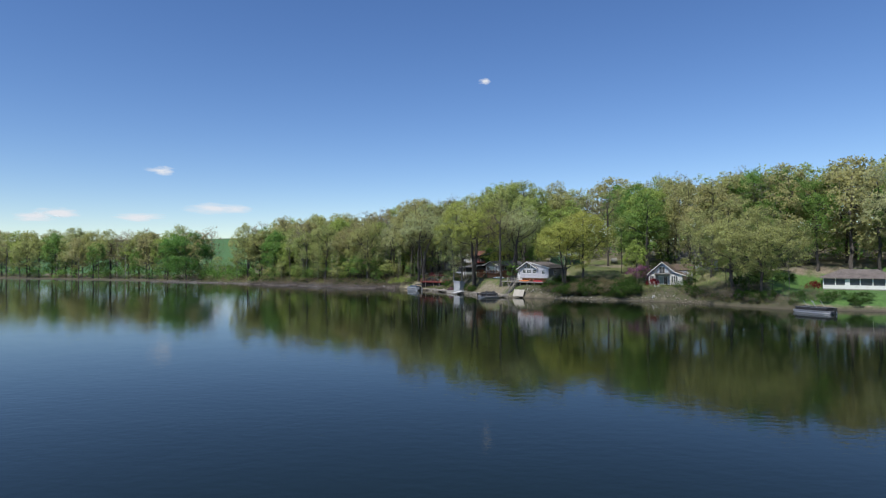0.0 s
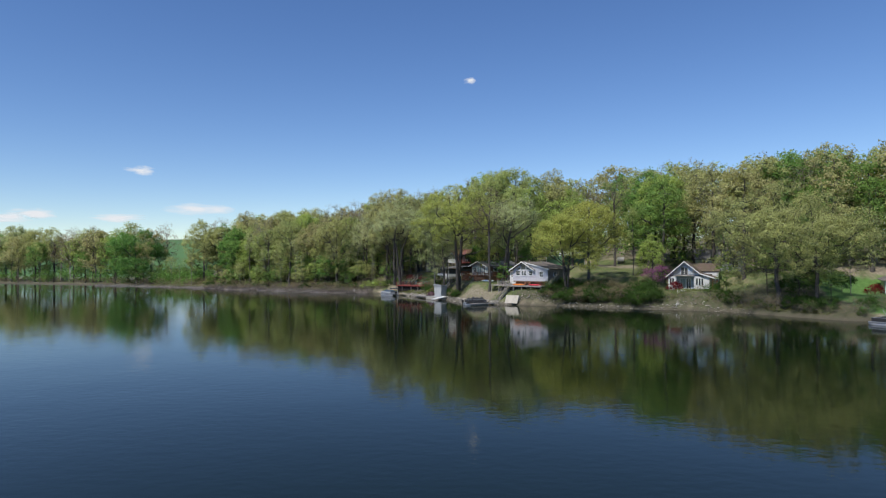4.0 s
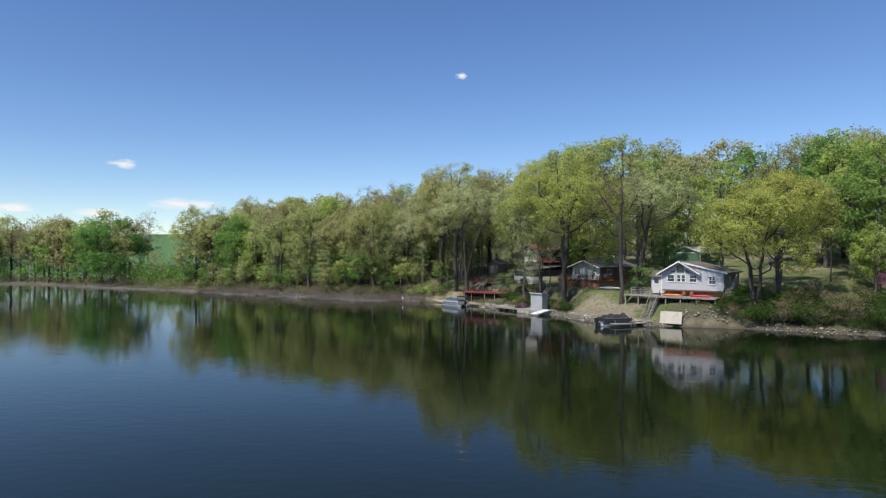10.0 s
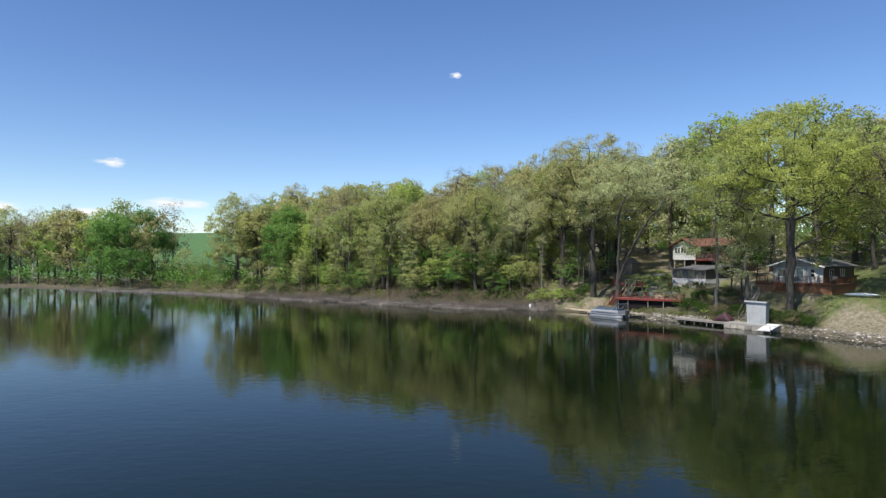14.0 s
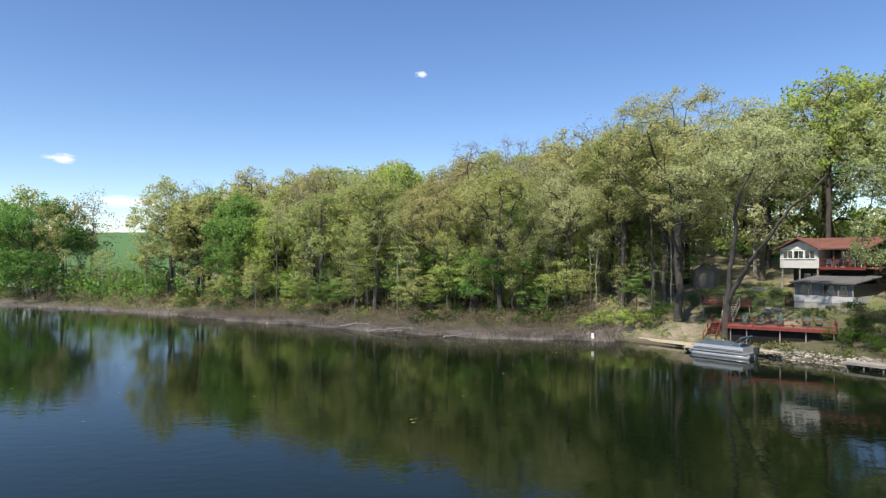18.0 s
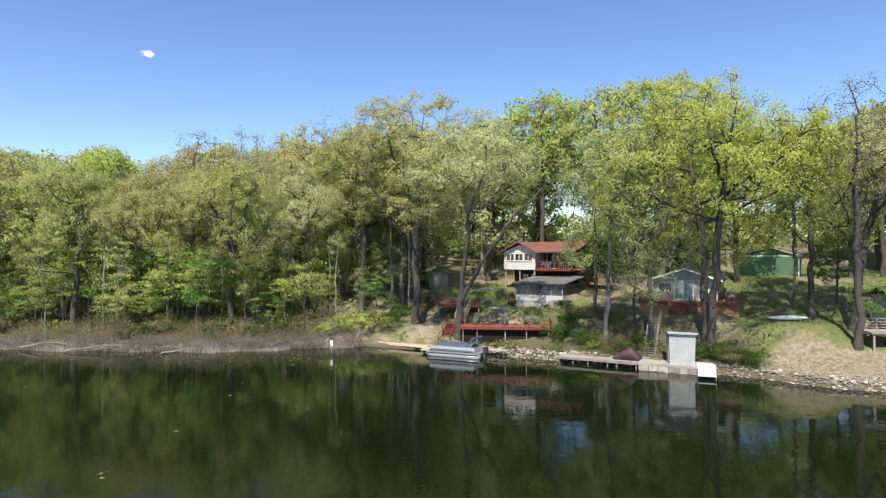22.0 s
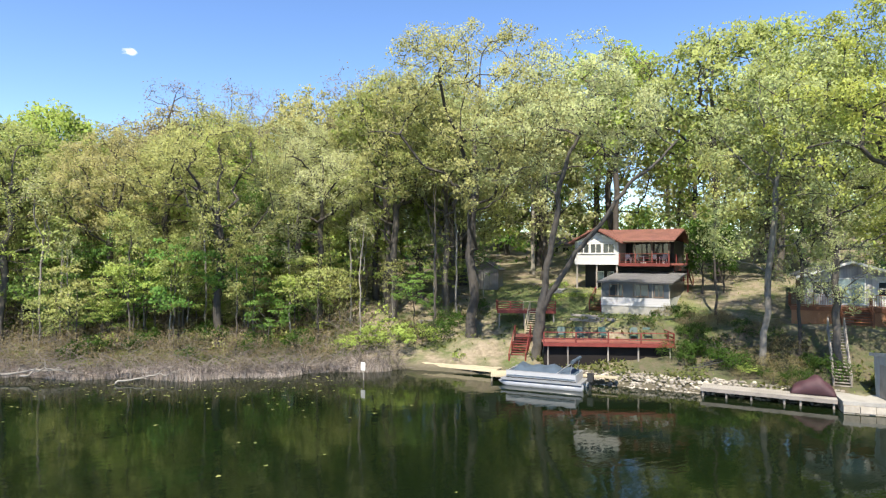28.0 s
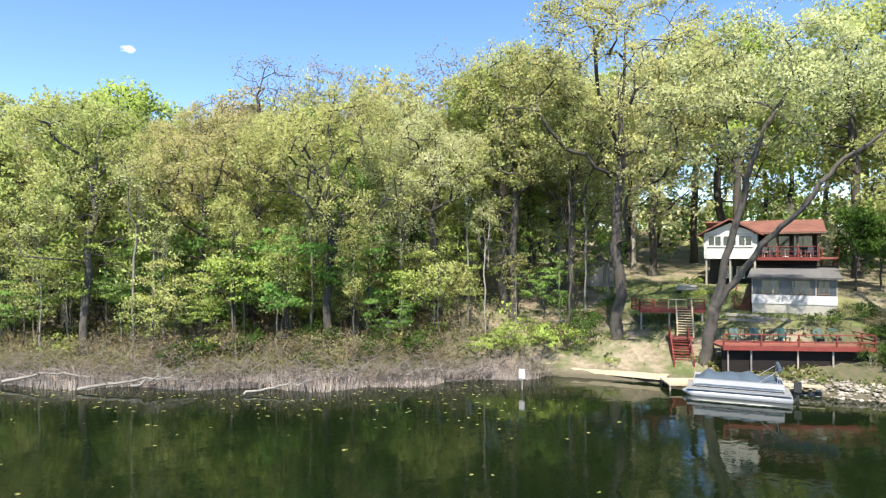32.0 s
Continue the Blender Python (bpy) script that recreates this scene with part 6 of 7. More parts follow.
for k in range(9):
    plant(("dull_sapling0", "sapling1", "dull_sapling1")[k % 3], -110 + 2.3 * k, 126.5 - 1.05 * k + (k * 7 % 5), 0.85 + 0.12 * (k * 5 % 4), group="low trees on the far shore")
plant("leaning", -8.4, 56.6, 1.0, 0.0)
plant("slanted", 17.5, 28.1, 1.0, 0.0)
plant("sapling1", 18.0, 26.6, 0.72, 1.0)
# undergrowth between the dock and the small shed
for name, x, y, k in (("sapling1", -13.5, 68.5, 0.8), ("pole0", -12.2, 66.8, 1.0), ("pole1", -9.0, 68.4, 0.95), ("dull_sapling0", -10.5, 70, 1.0), ("sapling0", -7.2, 71.5, 0.7), ("bush0", -12.0, 65.4, 0.8), ("bush1", -9.8, 66.4, 0.7), ("thorn0", -13.4, 64.6, 0.9), ("thorn1", -14.8, 66.0, 1.0),
                      ("pale1", -6.5, 73.5, 0.9), ("oak2", -13.8, 72.5, 0.95), ("dull_sapling1", -5.0, 69.6, 0.8), ("bush1", -6.4, 68.2, 0.7), ("thorn0", -11, 68.0, 0.8), ("pole0", -4.6, 75, 1.0), ("sapling1", -10, 75, 1.0), ("thorn1", -8.2, 66.8, 0.6), ("bare0", -3.6, 78.5, 1.05)):
    plant(name, x, y, k, group="trees by the small shed")
plant("redbud", 47.6, 9.6, 1.1)
plant("red_bush", 50.2, 6.8, 0.9)
plant("red_bush", 82.5, -4.0, 0.9)
for name, x, y, k in (("fresh_bush0", -17.2, 66.4, 1.25), ("fresh_bush1", -15.2, 65.0, 1.1), ("fresh_bush0", -19.6, 67.6, 0.9), ("sapling0", -32.5, 78.5, 1.1), ("sapling1", -35.5, 80.5, 0.9), ("sapling1", -52, 88, 0.8),
                      ("bush0", -24, 71, 1.1), ("bush1", -27.5, 72, 1.0), ("bush0", -40, 77.5, 1.0), ("fresh_bush1", 44, 6.6, 1.0), ("bush0", 42, 7, 1.1), ("bush1", 54.5, 0.4, 1.0), ("bush1", 57.5, 2.0, 0.9),
                      ("bush0", 27, 14.5, 1.0), ("twiggy0", 28.6, 13.0, 1.2), ("bush1", 30.5, 12.0, 1.2), ("twiggy1", 32, 10.6, 1.1), ("bush0", 34.8, 10.6, 1.3), ("bush1", 37.6, 9.6, 1.2), ("twiggy1", 40.8, 6.4, 1.2), ("bush0", 33, 14.6, 1.2), ("bush1", 36, 13, 1.2), ("twiggy0", 35.2, 8.6, 1.0), ("twiggy0", 58.4, -3.6, 1.2), ("twiggy1", 62, -10.5, 1.2), ("bush0", 63, -12, 1.1), ("twiggy0", 33.5, 11.5, 1.2), ("twiggy1", 36.5, 9.5, 1.2), ("twiggy0", 39, 8, 1.1), ("bush0", 29.5, 15.5, 0.9), ("bush1", 31.5, 13.6, 0.9), ("twiggy1", 60.5, -8, 1.2), ("bush1", 64.5, -13.5, 1.1),
                      ("bush0", 66.5, -16.5, 1.1), ("twiggy0", 1.0, 46.5, 0.8), ("bush1", 2.6, 39.2, 0.8), ("bush0", -0.5, 47.8, 0.7), ("fresh_bush0", 2.0, 66.0, 0.5), ("fresh_bush1", 0.6, 65.0, 0.45), ("bush0", 78, -21, 0.9), ("bush1", 82, -23, 0.9)):
    plant(name, x, y, k, group="shrubs on the shore")

bank = random.Random(77)
for _ in range(130):
    x = bank.uniform(24.5, 46)
    y = float(np.interp(x, [p[0] for p in SHORE], [p[1] for p in SHORE])) + bank.uniform(0.5, 9)
    if not (24 < x < 30 and y > 14.5) and abs(x - 48.5) > 2:
        plant(bank.choice(["bush0", "bush1", "thorn0", "thorn1", "thorn0"]), x, y, bank.uniform(0.6, 1.4), bank.uniform(0, 6.28), group="shrubs on the shore")
for _ in range(64):
    x = bank.uniform(-7, 7.5)
    y = float(np.interp(x, [p[0] for p in SHORE], [p[1] for p in SHORE])) + bank.uniform(2.0, 8)
    if math.hypot(x - 2.5, y - 36) > 2.6 and abs((x - 2.6) * 0.555 - (y - 38.6) * 0.83) > 1.0 and abs((x + 5) * 0.69 + (y - 52) * 0.72) > 3.4:
        plant(bank.choice(["bush0", "bush1", "twiggy0", "thorn0", "thorn1"]), x, y, bank.uniform(0.3, 0.75), bank.uniform(0, 6.28), group="shrubs on the shore")
for _ in range(48):
    x, y = bank.uniform(-1.5, 7), bank.uniform(41, 53)
    if abs((x - 2.6) * 0.555 - (y - 38.6) * 0.83) > 1.2 and y < 56.5 - 0.9 * x and y > 42.5 - 1.1 * x:
        plant(bank.choice(["bush0", "bush1", "thorn0", "thorn1", "thorn1", "bush0"]), x, y, bank.uniform(0.3, 0.7), bank.uniform(0, 6.28), group="shrubs on the shore")
for _ in range(40):
    x = bank.uniform(53, 82)
    y = float(np.interp(x, [p[0] for p in SHORE], [p[1] for p in SHORE])) + bank.uniform(1.0, 6)
    plant(bank.choice(["bush0", "bush1", "twiggy0", "twiggy1"]), x, y, bank.uniform(0.5, 1.1), bank.uniform(0, 6.28), group="shrubs on the shore")

for _ in range(70):
    x = bank.uniform(-78, -18)
    y = float(np.interp(x, [p[0] for p in SHORE], [p[1] for p in SHORE])) + bank.uniform(0.8, 5.5)
    plant(bank.choice(["twiggy0", "twiggy1"]), x, y, bank.uniform(0.5, 0.95), bank.uniform(0, 6.28), group="shrubs on the shore", tall=0.7)

# ---- the wood along the shore and over the hill ----
YARD = [(-7, 67), (-12, 60), (-13, 55), (0, 36), (8, 18), (20, 12), (36, 5), (50, -2), (60, -10), (66, -22), (112, -42), (112, -4), (92, 4), (80, 10), (66, 12), (62, 32), (48, 54), (30, 54), (26, 62), (14, 78), (-1, 80), (-4, 72)]


def shore_y(x):
    return float(np.interp(x, [p[0] for p in SHORE], [p[1] for p in SHORE]))


def forest():
    rng = random.Random(5)
    near = ["oak0", "oak1", "oak2", "amber0", "amber1", "amber2", "pale0", "pale1", "lime0", "lime1", "maple0", "bare0", "bare1", "oak0", "amber0"]
    mid = ["mid_oak0", "mid_oak1", "mid_oak2", "mid_amber0", "mid_amber1", "mid_maple0", "mid_lime0", "mid_lime1", "mid_pale0", "mid_pale1", "mid_amber0", "mid_bare0", "mid_bare1", "mid_oak0"]
    far = ["far_oak0", "far_oak1", "far_amber0", "far_amber1", "far_green0", "far_lime0", "far_lime1", "far_bare0", "far_bare1", "far_oak0", "far_amber1"]
    gap, count, rest = 7.2, [0, 0], []
    for ix in range(-48, 30):
        for iy in range(-12, 38):
            x, y = ix * gap + rng.uniform(-2.6, 2.6), iy * gap + rng.uniform(-2.6, 2.6)
            s = float(inland(np.array([x]), np.array([y]))[0])
            if s < 9 or s > 90 or (s > 30 and (ix + iy) % 2) or (s > 55 and ix % 2) or inside(np.array([x]), np.array([y]), YARD)[0] or (x < -95 and (s > 30 or rng.random() < 0.3)):
                continue
            if -112 < x < -90 or (x < -90 and s > 24):
                continue
            if abs((x - 20) * 0.924 - (y - 60) * 0.383) < 6 and 55 < y < 112:
                continue
            d = np.hypot(FLIGHT[:, 0] - x, FLIGHT[:, 1] - y).min()
            turn = rng.uniform(0, 6.28)
            if d < 60 and s < 20:
                if x > -15 or s > 13:
                    plant(rng.choice(near), x, y, rng.uniform(0.8, 1.0) if x < -14 else rng.uniform(0.85, 1.05), turn, group="trees in the wood")
                count[0] += 1
            elif d < 130 and s < 45 and count[1] < 110:
                plant(rng.choice(mid), x, y, rng.uniform(0.74, 1.0) if x < -14 else rng.uniform(0.9, 1.16), turn, group="trees in the wood")
                count[1] += 1
            else:
                rest.append((rng.choice(far), x, y, rng.uniform(0.82, 1.1) if x < -14 else rng.uniform(0.92, 1.18), turn))
    joined("far_woods", "distant spring woods over the hill", "woods", rest)
    # young growth between the trunks and along the waterside
    few = 0
    for _ in range(330):
        x = rng.uniform(-75, -17) if rng.random() < 0.7 else rng.uniform(-140, -17)
        s = rng.uniform(3.5, 17)
        y = shore_y(x) + s * 1.15
        if s > 6 and few < 105 and rng.random() < 0.5:
            few += 1
            plant(rng.choice(["sapling0", "sapling1", "dull_sapling0", "dull_sapling1", "slim0", "pole0", "pole1", "pole0", "pole1", "dull_sapling0", "cream_sapling0", "cream_sapling1"]), x, y, rng.uniform(0.6, 1.05), rng.uniform(0, 6.28), group="undergrowth")
        else:
            plant(rng.choice(["twiggy0", "twiggy1", "twiggy0", "twiggy1", "bush1"] if s < 8 else ["bush0", "bush1", "twiggy0", "twiggy1", "twiggy0", "twiggy1", "fresh_bush0"]), x, y, rng.uniform(0.5, 1.15), rng.uniform(0, 6.28), group="undergrowth")
    # half-grown trees under the tall ones
    for _ in range(120):
        x = rng.uniform(-75, -12) if rng.random() < 0.75 else rng.uniform(0, 60)
        y = shore_y(x) + rng.uniform(8, 36)
        if not inside(np.array([x]), np.array([y]), YARD)[0]:
            plant(rng.choice(["sapling0", "sapling1", "sapling1", "cream_sapling0", "cream_sapling1", "dull_sapling0", "dull_sapling1", "sapling1"]), x, y, rng.uniform(0.6, 1.5), rng.uniform(0, 6.28), group="undergrowth")
    print("trees", count, len(rest))


forest()


def underwood():
    """Leafy young growth deep in the wood, which closes the view between the trunks."""
    rng = np.random.default_rng(31)
    x, y = rng.uniform(-190, 150, 7500), rng.uniform(-50, 230, 7500)
    s = inland(x, y)
    keep = (s > 12) & ((s > 34) | (rng.random(7500) < 0.12)) & (s < 120) & (inside(x, y, YARD) < 0.5) & ((x > -88) | (s < 16))
    x, y, s = x[keep], y[keep], s[keep]
    ex = rng.uniform(-85, -13, 130)
    ey = np.interp(ex, [p[0] for p in SHORE], [p[1] for p in SHORE]) + rng.uniform(8, 32, 130)
    x, y, s = np.concatenate([x, ex]), np.concatenate([y, ey]), np.concatenate([s, np.full(130, 15.0)])
    tall = np.where(s < 30, rng.uniform(0.3, 2.6, len(x)), rng.uniform(2.0, 10.0, len(x)))
    spots = np.stack([x, y, height(x, y) + tall * 0.6], 1)
    pick = rng.choice(4, len(x), p=[0.34, 0.2, 0.26, 0.2])
    for k, mat in enumerate((LEAF_LIME, LEAF_PALE, LEAF_GREEN, LEAF_OLIVE)):
        t = Tubes()
        for near, size in ((s < 30, 0.28), (s >= 30, 0.55)):
            q = spots[(pick == k) & near]
            cloud, soft = puffs(rng, q, 44, 1.3 if size < 0.4 else 2.2, q - (0, 0, 1))
            cloud[:, 2] = np.maximum(cloud[:, 2], height(cloud[:, 0], cloud[:, 1]) + 0.05)
            t.blades(cloud, size, rng, soft)
        tagged(new("underwood", t.mesh("underwood", mat)), "leafy young growth between the forest trunks", "undergrowth", kind="stuff")
    # grey leafless scrub along the far waterside
    x = np.where(rng.random(900) < 0.6, rng.uniform(-300, -70, 900), rng.uniform(-100, -20, 900))
    y = np.interp(x, [p[0] for p in SHORE], [p[1] for p in SHORE]) + rng.uniform(4, 16, 900)
    q = np.stack([x, y, height(x, y) + rng.uniform(0.4, 2.2, 900)], 1)
    cloud, soft = puffs(rng, q, 46, 1.25, q - (0, 0, 1))
    t = Tubes()
    t.blades(cloud, 0.26, rng, soft, 0.3)
    qx = np.where(rng.random(620) < 0.2, rng.uniform(-114, -88, 620), rng.uniform(-300, -62, 620))
    q = np.stack([qx, np.interp(qx, [p[0] for p in SHORE], [p[1] for p in SHORE]) + rng.uniform(8, 26, 620), np.zeros(620)], 1)
    q[:, 2] = height(q[:, 0], q[:, 1]) + rng.uniform(0.5, 5.0, 620) * np.where(np.abs(qx + 101) < 11, 0.8, 1.0)
    cloud, soft = puffs(rng, q, 40, 2.0, q - (0, 0, 1))
    g = Tubes()
    g.blades(cloud, 0.5, rng, soft)
    tagged(new("thicket", g.mesh("thicket", LEAF_GREEN)), "green thicket under the far shore trees", "thicket", kind="stuff")
    tagged(new("scrub", t.mesh("scrub", LEAF_BUD)), "grey brown leafless scrub along the waterside", "scrub", kind="stuff")
    # herbs and seedlings on the forest floor
    n = 30000
    x = np.where(rng.random(n) < 0.6, rng.uniform(-75, -17, n), rng.uniform(-110, 70, n))
    y = np.interp(x, [p[0] for p in SHORE], [p[1] for p in SHORE]) + 3.5 + rng.exponential(11, n)
    keep = inside(x, y, YARD) < 0.5
    x, y = x[keep], y[keep]
    # and on the open bank in front of the cottages
    bx = np.concatenate([rng.uniform(-9, 12, 6000), rng.uniform(22, 66, 7000)])
    by = np.interp(bx, [p[0] for p in SHORE], [p[1] for p in SHORE]) + 1.4 + rng.exponential(4.5, 13000)
    patch = np.sin(bx * 0.9 + by * 0.4) + np.sin(by * 1.1 - bx * 0.3) + rng.normal(scale=0.5, size=13000) > 0
    bare = sum(inside(bx, by, p) for p in BARES) > 0
    bx, by = bx[patch & ~bare], by[patch & ~bare]
    x, y = np.concatenate([x, bx]), np.concatenate([y, by])
    t = Tubes()
    t.blades(np.stack([x, y, height(x, y) + rng.uniform(0.05, 0.4, len(x))], 1), 0.24, rng, np.tile((0, 0, 1.0), (len(x), 1)))
    tagged(new("ground_plants", t.mesh("ground_plants", leafy("herb_leaves", (0.13, 0.19, 0.05), (0.20, 0.18, 0.09), (0.15, 0.18, 0.06)))), "low herbs and seedlings on the forest floor", "ground plants", kind="stuff")


underwood()


# ---- reeds, lily pads, litter ----
def scatter_reeds():
    rng = np.random.default_rng(8)
    n = 21000
    x = rng.uniform(-135, -18.5, n)
    x = np.where(rng.random(n) < 0.6, rng.uniform(-70, -18.5, n), x)
    base = np.interp(x, [p[0] for p in SHORE], [p[1] for p in SHORE])
    width = 1.3 + 0.8 * np.sin(x * 0.35) + 0.8 * np.sin(x * 0.9 + 1)
    y = base + rng.uniform(-0.9, 1.2, n) * width + 0.4
    z = np.maximum(height(x, y), -0.1)
    tall = rng.uniform(0.25, 1.05, n) * (0.75 + 0.25 * np.sin(x * 0.5))
    lean = rng.normal(scale=0.16, size=(n, 2)) * tall[:, None]
    ang = rng.uniform(0, np.pi, n)
    wide = rng.uniform(0.02, 0.05, n)
    dx, dy = np.cos(ang) * wide, np.sin(ang) * wide
    v = np.stack([np.stack([x - dx, y - dy, z], 1), np.stack([x + dx, y + dy, z], 1), np.stack([x + lean[:, 0] + dx * 0.4, y + lean[:, 1] + dy * 0.4, z + tall], 1)], 1).reshape(-1, 3)
    tagged(new("reeds", mesh_from("reeds", v, np.arange(3 * n).reshape(-1, 3), [REED])), "band of dry tan reeds along the waterline", "reeds", kind="stuff")


def scatter_pads():
    rng = np.random.default_rng(9)
    v, f = [], []
    for i in range(370):
        if i < 330:
            cx = rng.uniform(-66, -22)
            cy = float(np.interp(cx, [p[0] for p in SHORE], [p[1] for p in SHORE])) - 1.5 - abs(rng.normal()) * 5
        else:
            cx, cy = rng.uniform(-75, -25), rng.uniform(28, 62)
        r = rng.uniform(0.05, 0.14)
        a = np.arange(7) * 2 * np.pi / 8 + rng.uniform(0, 6)
        k = len(v)
        v += [(cx, cy, 0.012)] + [(cx + math.cos(t) * r, cy + math.sin(t) * r, 0.012 + rng.uniform(0, 0.01)) for t in a]
        f += [(k, k + 1 + j, k + 2 + j) for j in range(6)]
    tagged(new("lily_pads", mesh_from("lily_pads", v, f, [leafy("lily_pad", (0.30, 0.30, 0.10), (0.20, 0.24, 0.07), (0.34, 0.28, 0.12), 0.1, 0.4)])), "floating yellow green lily pads and leaves", "lily pads", kind="stuff")


def scatter_brush():
    """Fallen bare twigs heaped behind the reeds."""
    rng = np.random.default_rng(12)
    t = Tubes()
    for _ in range(3000):
        x = rng.uniform(-80, -17)
        y = float(np.interp(x, [p[0] for p in SHORE], [p[1] for p in SHORE])) + rng.exponential(2.2) - 0.2
        z = max(at(x, y), 0.0)
        a = rng.uniform(0, 6.28)
        n = rng.uniform(0.8, 2.2)
        up = rng.uniform(0.1, 1.5)
        t.tube(curve(rng, (x, y, z), (x + math.cos(a) * n, y + math.sin(a) * n, z + up * n * 0.6), (0, 0, up * n * 0.5), 3, 0.06), [0.035, 0.028, 0.02, 0.01], 3)
    tagged(new("brushwood", t.mesh("brushwood", BRUSH)), "tangle of bare grey brown twigs behind the reeds", "brush", kind="stuff")


def scatter_grass():
    """Tufts on the lawns and bank."""
    rng = np.random.default_rng(14)
    n = 26000
    x, y = rng.uniform(-14, 70, n), rng.uniform(-10, 74, n)
    s = inland(x, y)
    on = sum(inside(x, y, p) for p in LAWNS) > 0
    keep = (s > 0.7) & (s < 30) & (on | (rng.random(n) < 0.35))
    x, y = x[keep], y[keep]
    n = len(x)
    z = height(x, y) - 0.02
    tall = rng.uniform(0.08, 0.28, n)
    ang, lean = rng.uniform(0, np.pi, n), rng.normal(scale=0.3, size=(n, 2)) * tall[:, None]
    dx, dy = np.cos(ang) * 0.06, np.sin(ang) * 0.06
    v = np.stack([np.stack([x - dx, y - dy, z], 1), np.stack([x + dx, y + dy, z], 1), np.stack([x + lean[:, 0], y + lean[:, 1], z + tall], 1)], 1).reshape(-1, 3)
    tagged(new("grass", mesh_from("grass", v, np.arange(3 * n).reshape(-1, 3), [leafy("grass_blades", (0.24, 0.31, 0.09), (0.18, 0.25, 0.07), (0.30, 0.29, 0.14), 0.4, 0.7)])), "uneven tufts of spring grass on the bank", "grass", kind="stuff")


scatter_reeds()
scatter_pads()
scatter_brush()
scatter_grass()


def log(pts, r, seed):
    rng = np.random.default_rng(seed)
    t = Tubes()
    line = np.array(pts, float)
    line = np.stack([np.interp(np.linspace(0, len(pts) - 1, 12), np.arange(len(pts)), line[:, c]) for c in range(3)], 1)
    line += rng.normal(scale=0.07, size=line.shape)
    t.tube(line, np.linspace(r, r * 0.3, 12), 7)
    for k in (3, 5, 6, 8, 9):
        end = line[k] + (rng.normal(scale=0.7), rng.normal(scale=0.7), rng.uniform(0.2, 1.0))
        t.tube(curve(rng, line[k], end, (0, 0, 0.2), 4, 0.06), np.linspace(r * 0.45, r * 0.12, 5), 4)
    tagged(new("driftwood", t.mesh("driftwood", BARK_PALE)), "bleached fallen branch lying in the reeds", "driftwood", "driftwood on the shore")


log([(-47.5, 73.6, 0.15), (-45.5, 72.9, 0.5), (-43.4, 72.2, 0.75), (-41.2, 71.2, 0.6)], 0.12, 1)
log([(-38.5, 67.4, 0.1), (-36.5, 67.2, 0.4), (-34.3, 66.8, 0.6)], 0.09, 2)
log([(-52, 78.2, 0.3), (-49.5, 77.0, 0.9), (-46.8, 75.3, 0.6)], 0.12, 3)
log([(-44.5, 72.0, 0.3), (-43.0, 71.4, 1.0), (-40.5, 70.6, 0.5)], 0.09, 4)
log([(-27.5, 66.6, 0.4), (-26.0, 66.4, 0.9), (-23.6, 65.4, 0.5)], 0.08, 5)


# ---- stones along the water ----
def stones():
    rng = random.Random(21)
    shapes = []
    for k in range(5):
        bm = bmesh.new()
        bmesh.ops.create_icosphere(bm, subdivisions=1, radius=0.5)
        for v in bm.verts:
            v.co *= rng.uniform(0.7, 1.15)
            v.co.z *= 0.6
        me = bpy.data.meshes.new("stone")
        bm.to_mesh(me)
        me.materials.append(STONE)
        shapes.append(me)
    root = tagged(new("stone_bank"), "loose pale fieldstones piled along the waterline", "stones")
    for _ in range(300):
        x = rng.uniform(-9, 0.5) if rng.random() < 0.4 else rng.uniform(4, 14) if rng.random() < 0.6 else rng.uniform(14, 56)
        a, b = next((p, q) for p, q in zip(SHORE, SHORE[1:]) if p[0] <= x <= q[0])
        t = (x - a[0]) / (b[0] - a[0])
        off = rng.uniform(-0.3, 1.3)
        d = math.hypot(b[0] - a[0], b[1] - a[1])
        px = x - (b[1] - a[1]) / d * off
        py = a[1] + t * (b[1] - a[1]) + (b[0] - a[0]) / d * off
        k = rng.uniform(0.22, 0.55)
        c = new("stone", shapes[rng.randrange(5)])
        c.matrix_world = Matrix.LocRotScale((px, py, max(at(px, py), -0.1) + k * 0.1), Euler((0, 0, rng.uniform(0, 6.28))), (k, k * rng.uniform(0.7, 1.0), k))
        c.parent = root
    # the smaller rubble between them
    gen = np.random.default_rng(22)
    vs, fs, n = [], [], 0
    base = [(np.array([v.co for v in me.vertices]), np.array([q.vertices[:] for q in me.polygons])) for me in shapes]
    for _ in range(2600):
        u = gen.random()
        x = gen.uniform(-9.5, 1) if u < 0.4 else gen.uniform(4, 15) if u < 0.8 else gen.uniform(15, 58)
        a, b = next((p, q) for p, q in zip(SHORE, SHORE[1:]) if p[0] <= x <= q[0])
        t = (x - a[0]) / (b[0] - a[0])
        d = math.hypot(b[0] - a[0], b[1] - a[1])
        off = gen.uniform(-0.25, 1.5) if u < 0.8 else gen.uniform(-0.2, 0.7)
        px, py = x - (b[1] - a[1]) / d * off, a[1] + t * (b[1] - a[1]) + (b[0] - a[0]) / d * off
        v, f = base[gen.integers(5)]
        k, turn = gen.uniform(0.12, 0.34), gen.uniform(0, 6.28)
        c, w = math.cos(turn) * k, math.sin(turn) * k
        vs.append(v @ np.array([[c, w, 0], [-w, c, 0], [0, 0, k]]) + (px, py, max(at(px, py), -0.05) + k * 0.12))
        fs.append(f + n)
        n += len(v)
    heap = tagged(new("rubble", mesh_from("rubble", np.concatenate(vs), np.concatenate(fs), [STONE])), "small pale stones between the larger ones", kind="stuff")
    heap.parent = root


stones()


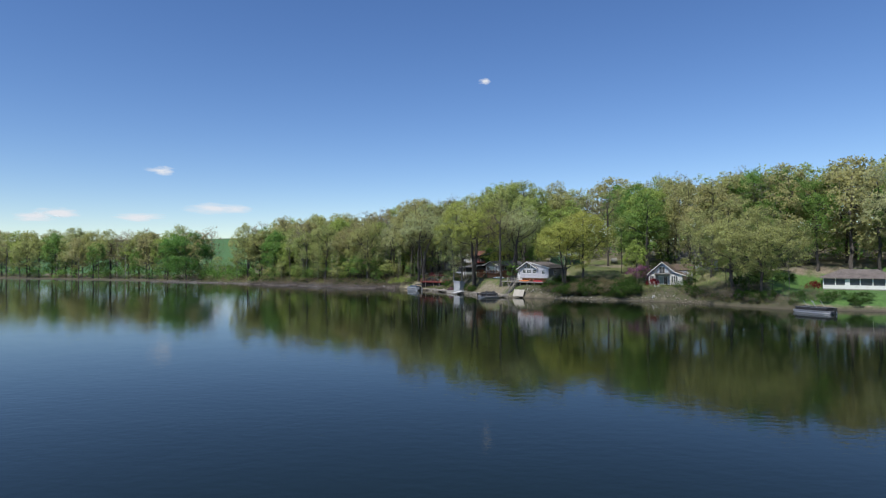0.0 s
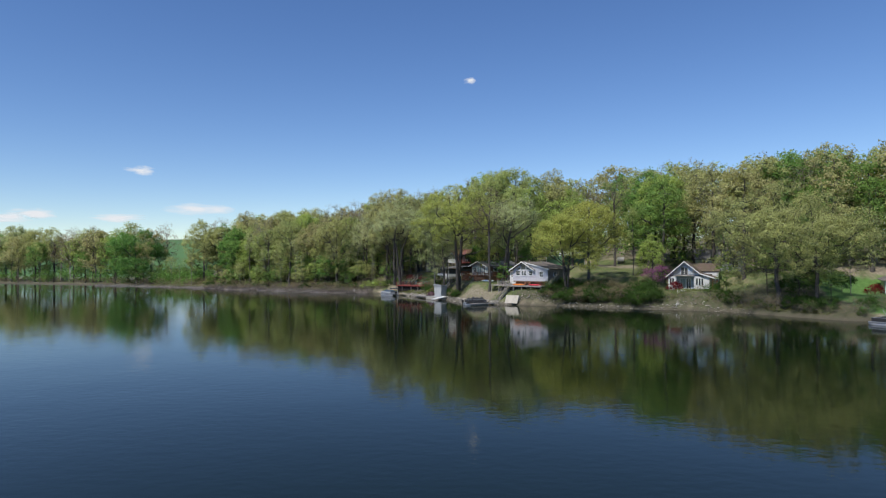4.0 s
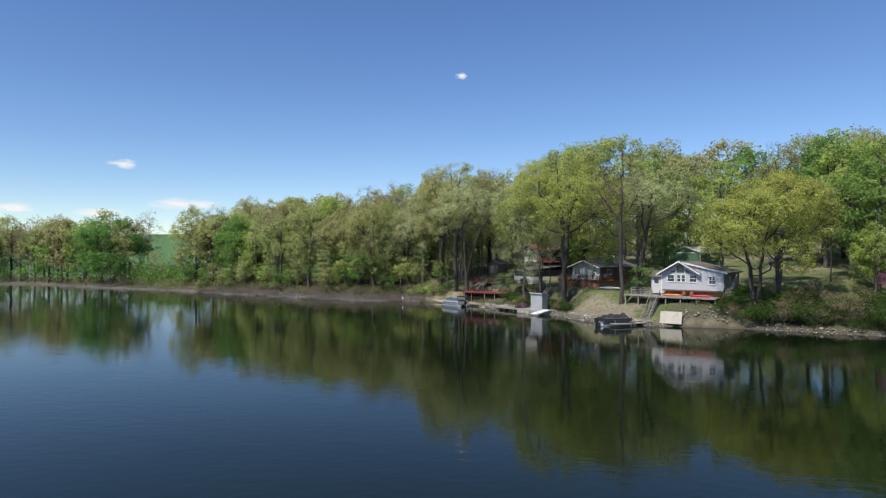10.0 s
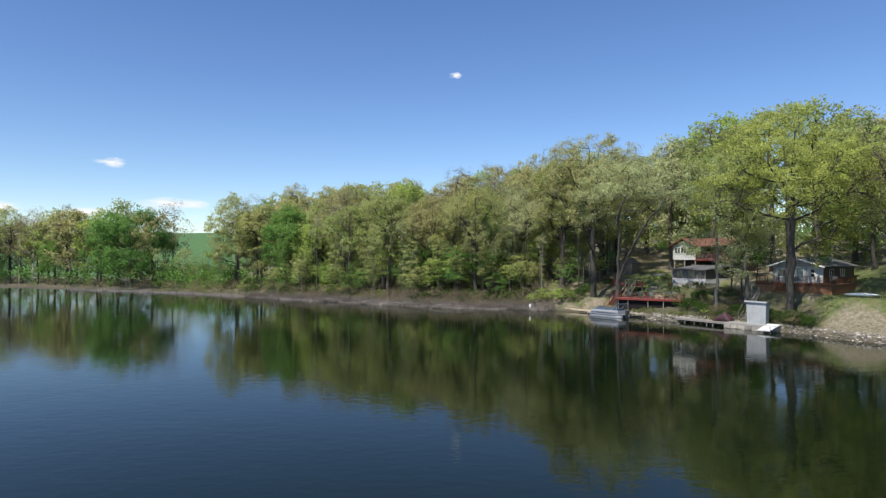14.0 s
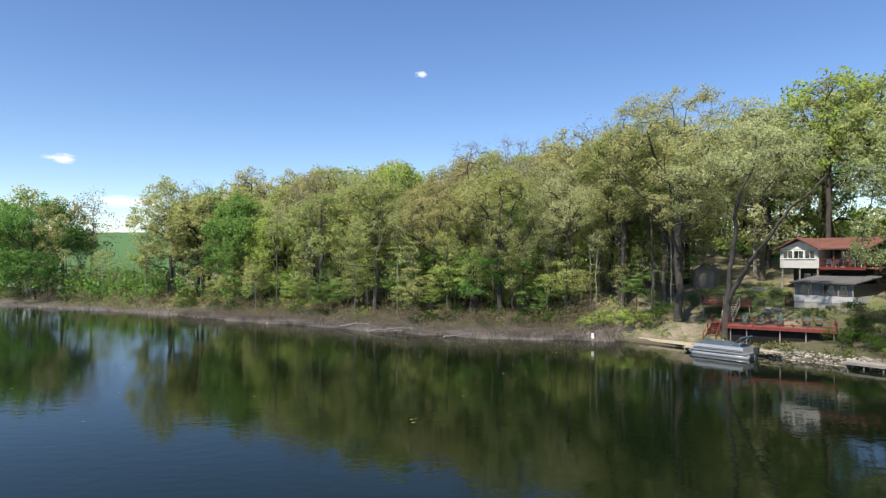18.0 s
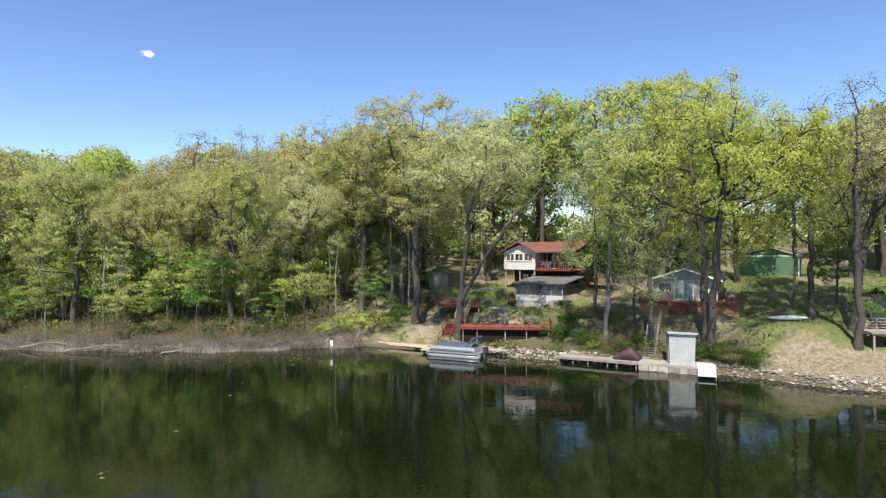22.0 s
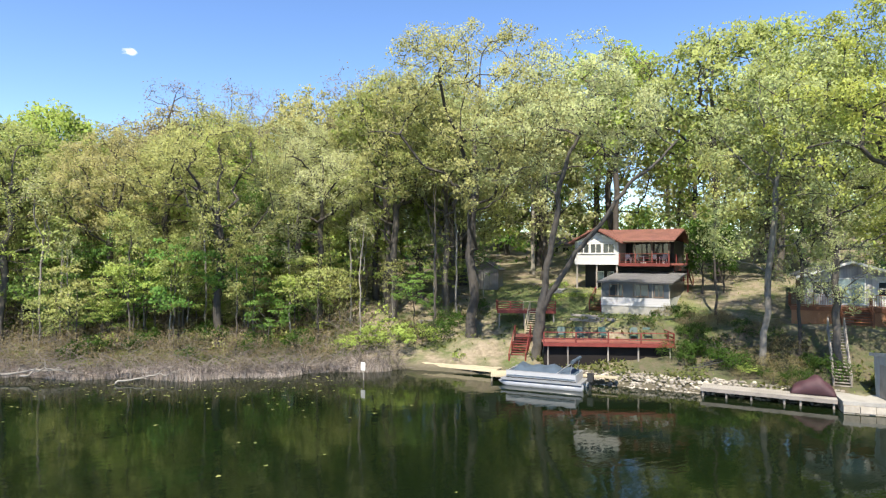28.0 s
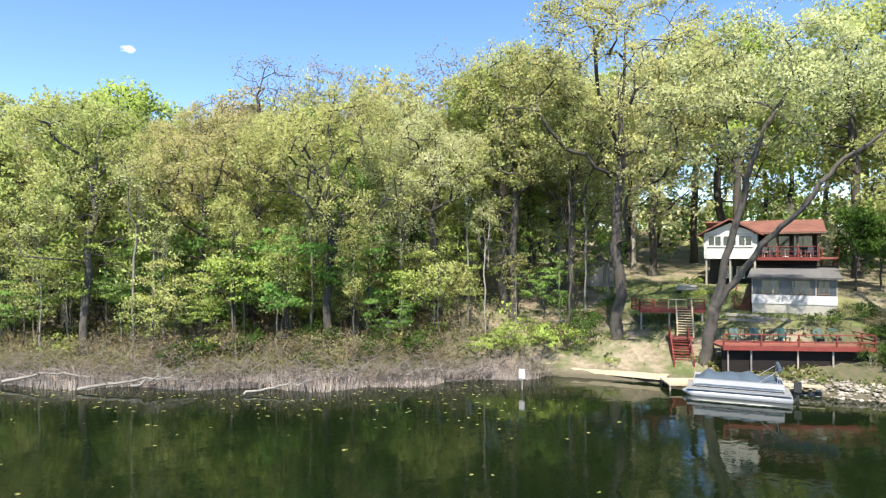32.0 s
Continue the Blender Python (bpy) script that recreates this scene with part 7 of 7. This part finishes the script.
# ---- clouds ----
def cloud_material():
    m, nodes, links, b = shader("cloud_white")
    tc = nodes.new("ShaderNodeTexCoord")
    ln = nodes.new("ShaderNodeVectorMath")
    ln.operation = "LENGTH"
    links.new(tc.outputs["Object"], ln.inputs[0])
    info = nodes.new("ShaderNodeObjectInfo")
    nz = nodes.new("ShaderNodeTexNoise")
    nz.noise_dimensions = "4D"
    nz.inputs["Scale"].default_value, nz.inputs["Detail"].default_value = 1.6, 6.0
    links.new(tc.outputs["Object"], nz.inputs["Vector"])
    times = nodes.new("ShaderNodeMath")
    times.operation = "MULTIPLY"
    times.inputs[1].default_value = 40.0
    links.new(info.outputs["Random"], times.inputs[0])
    links.new(times.outputs[0], nz.inputs["W"])
    sub = nodes.new("ShaderNodeMath")
    sub.operation = "MULTIPLY_ADD"
    links.new(ln.outputs["Value"], sub.inputs[0])
    sub.inputs[1].default_value = -0.62
    links.new(nz.outputs["Fac"], sub.inputs[2])
    r = nodes.new("ShaderNodeMapRange")
    r.inputs[1].default_value, r.inputs[2].default_value = 0.02, 0.42
    r.inputs[4].default_value = 0.95
    links.new(sub.outputs[0], r.inputs[0])
    e, t, mx = nodes.new("ShaderNodeEmission"), nodes.new("ShaderNodeBsdfTransparent"), nodes.new("ShaderNodeMixShader")
    e.inputs[0].default_value, e.inputs[1].default_value = (0.95, 0.97, 1.0, 1), 0.9
    links.new(r.outputs[0], mx.inputs[0])
    links.new(t.outputs[0], mx.inputs[1])
    links.new(e.outputs[0], mx.inputs[2])
    links.new(mx.outputs[0], nodes["Material Output"].inputs[0])
    return m


CLOUD = cloud_material()


def cloud(x, y, z, wide, high):
    """A far cloud: a sheet of the sky's backdrop, turned towards the lake."""
    me = mesh_from("cloud", [(-1, 0, -1), (1, 0, -1), (1, 0, 1), (-1, 0, 1)], [(0, 1, 2, 3)], [CLOUD])
    ob = new("cloud", me)
    ob.matrix_world = Matrix.Translation((x, y, z)) @ Matrix.Rotation(-math.atan2(x, y), 4, "Z") @ Matrix.Diagonal((wide, 1, high, 1))
    ob.visible_shadow = False
    tagged(ob, "small white fair weather cloud low in the sky", "cloud", "fair weather clouds", kind="structure")


cloud(123, 3070, 916, 44, 20)
cloud(-1455, 2828, 432, 92, 30)
cloud(-1217, 2954, 255, 210, 44)
cloud(-1891, 2549, 197, 110, 31)
cloud(-1804, 2607, 213, 94, 22)
cloud(-1547, 2760, 198, 110, 22)
cloud(-1552, 2803, 211, 141, 25)
cloud(-1841, 2627, 220, 126, 28)
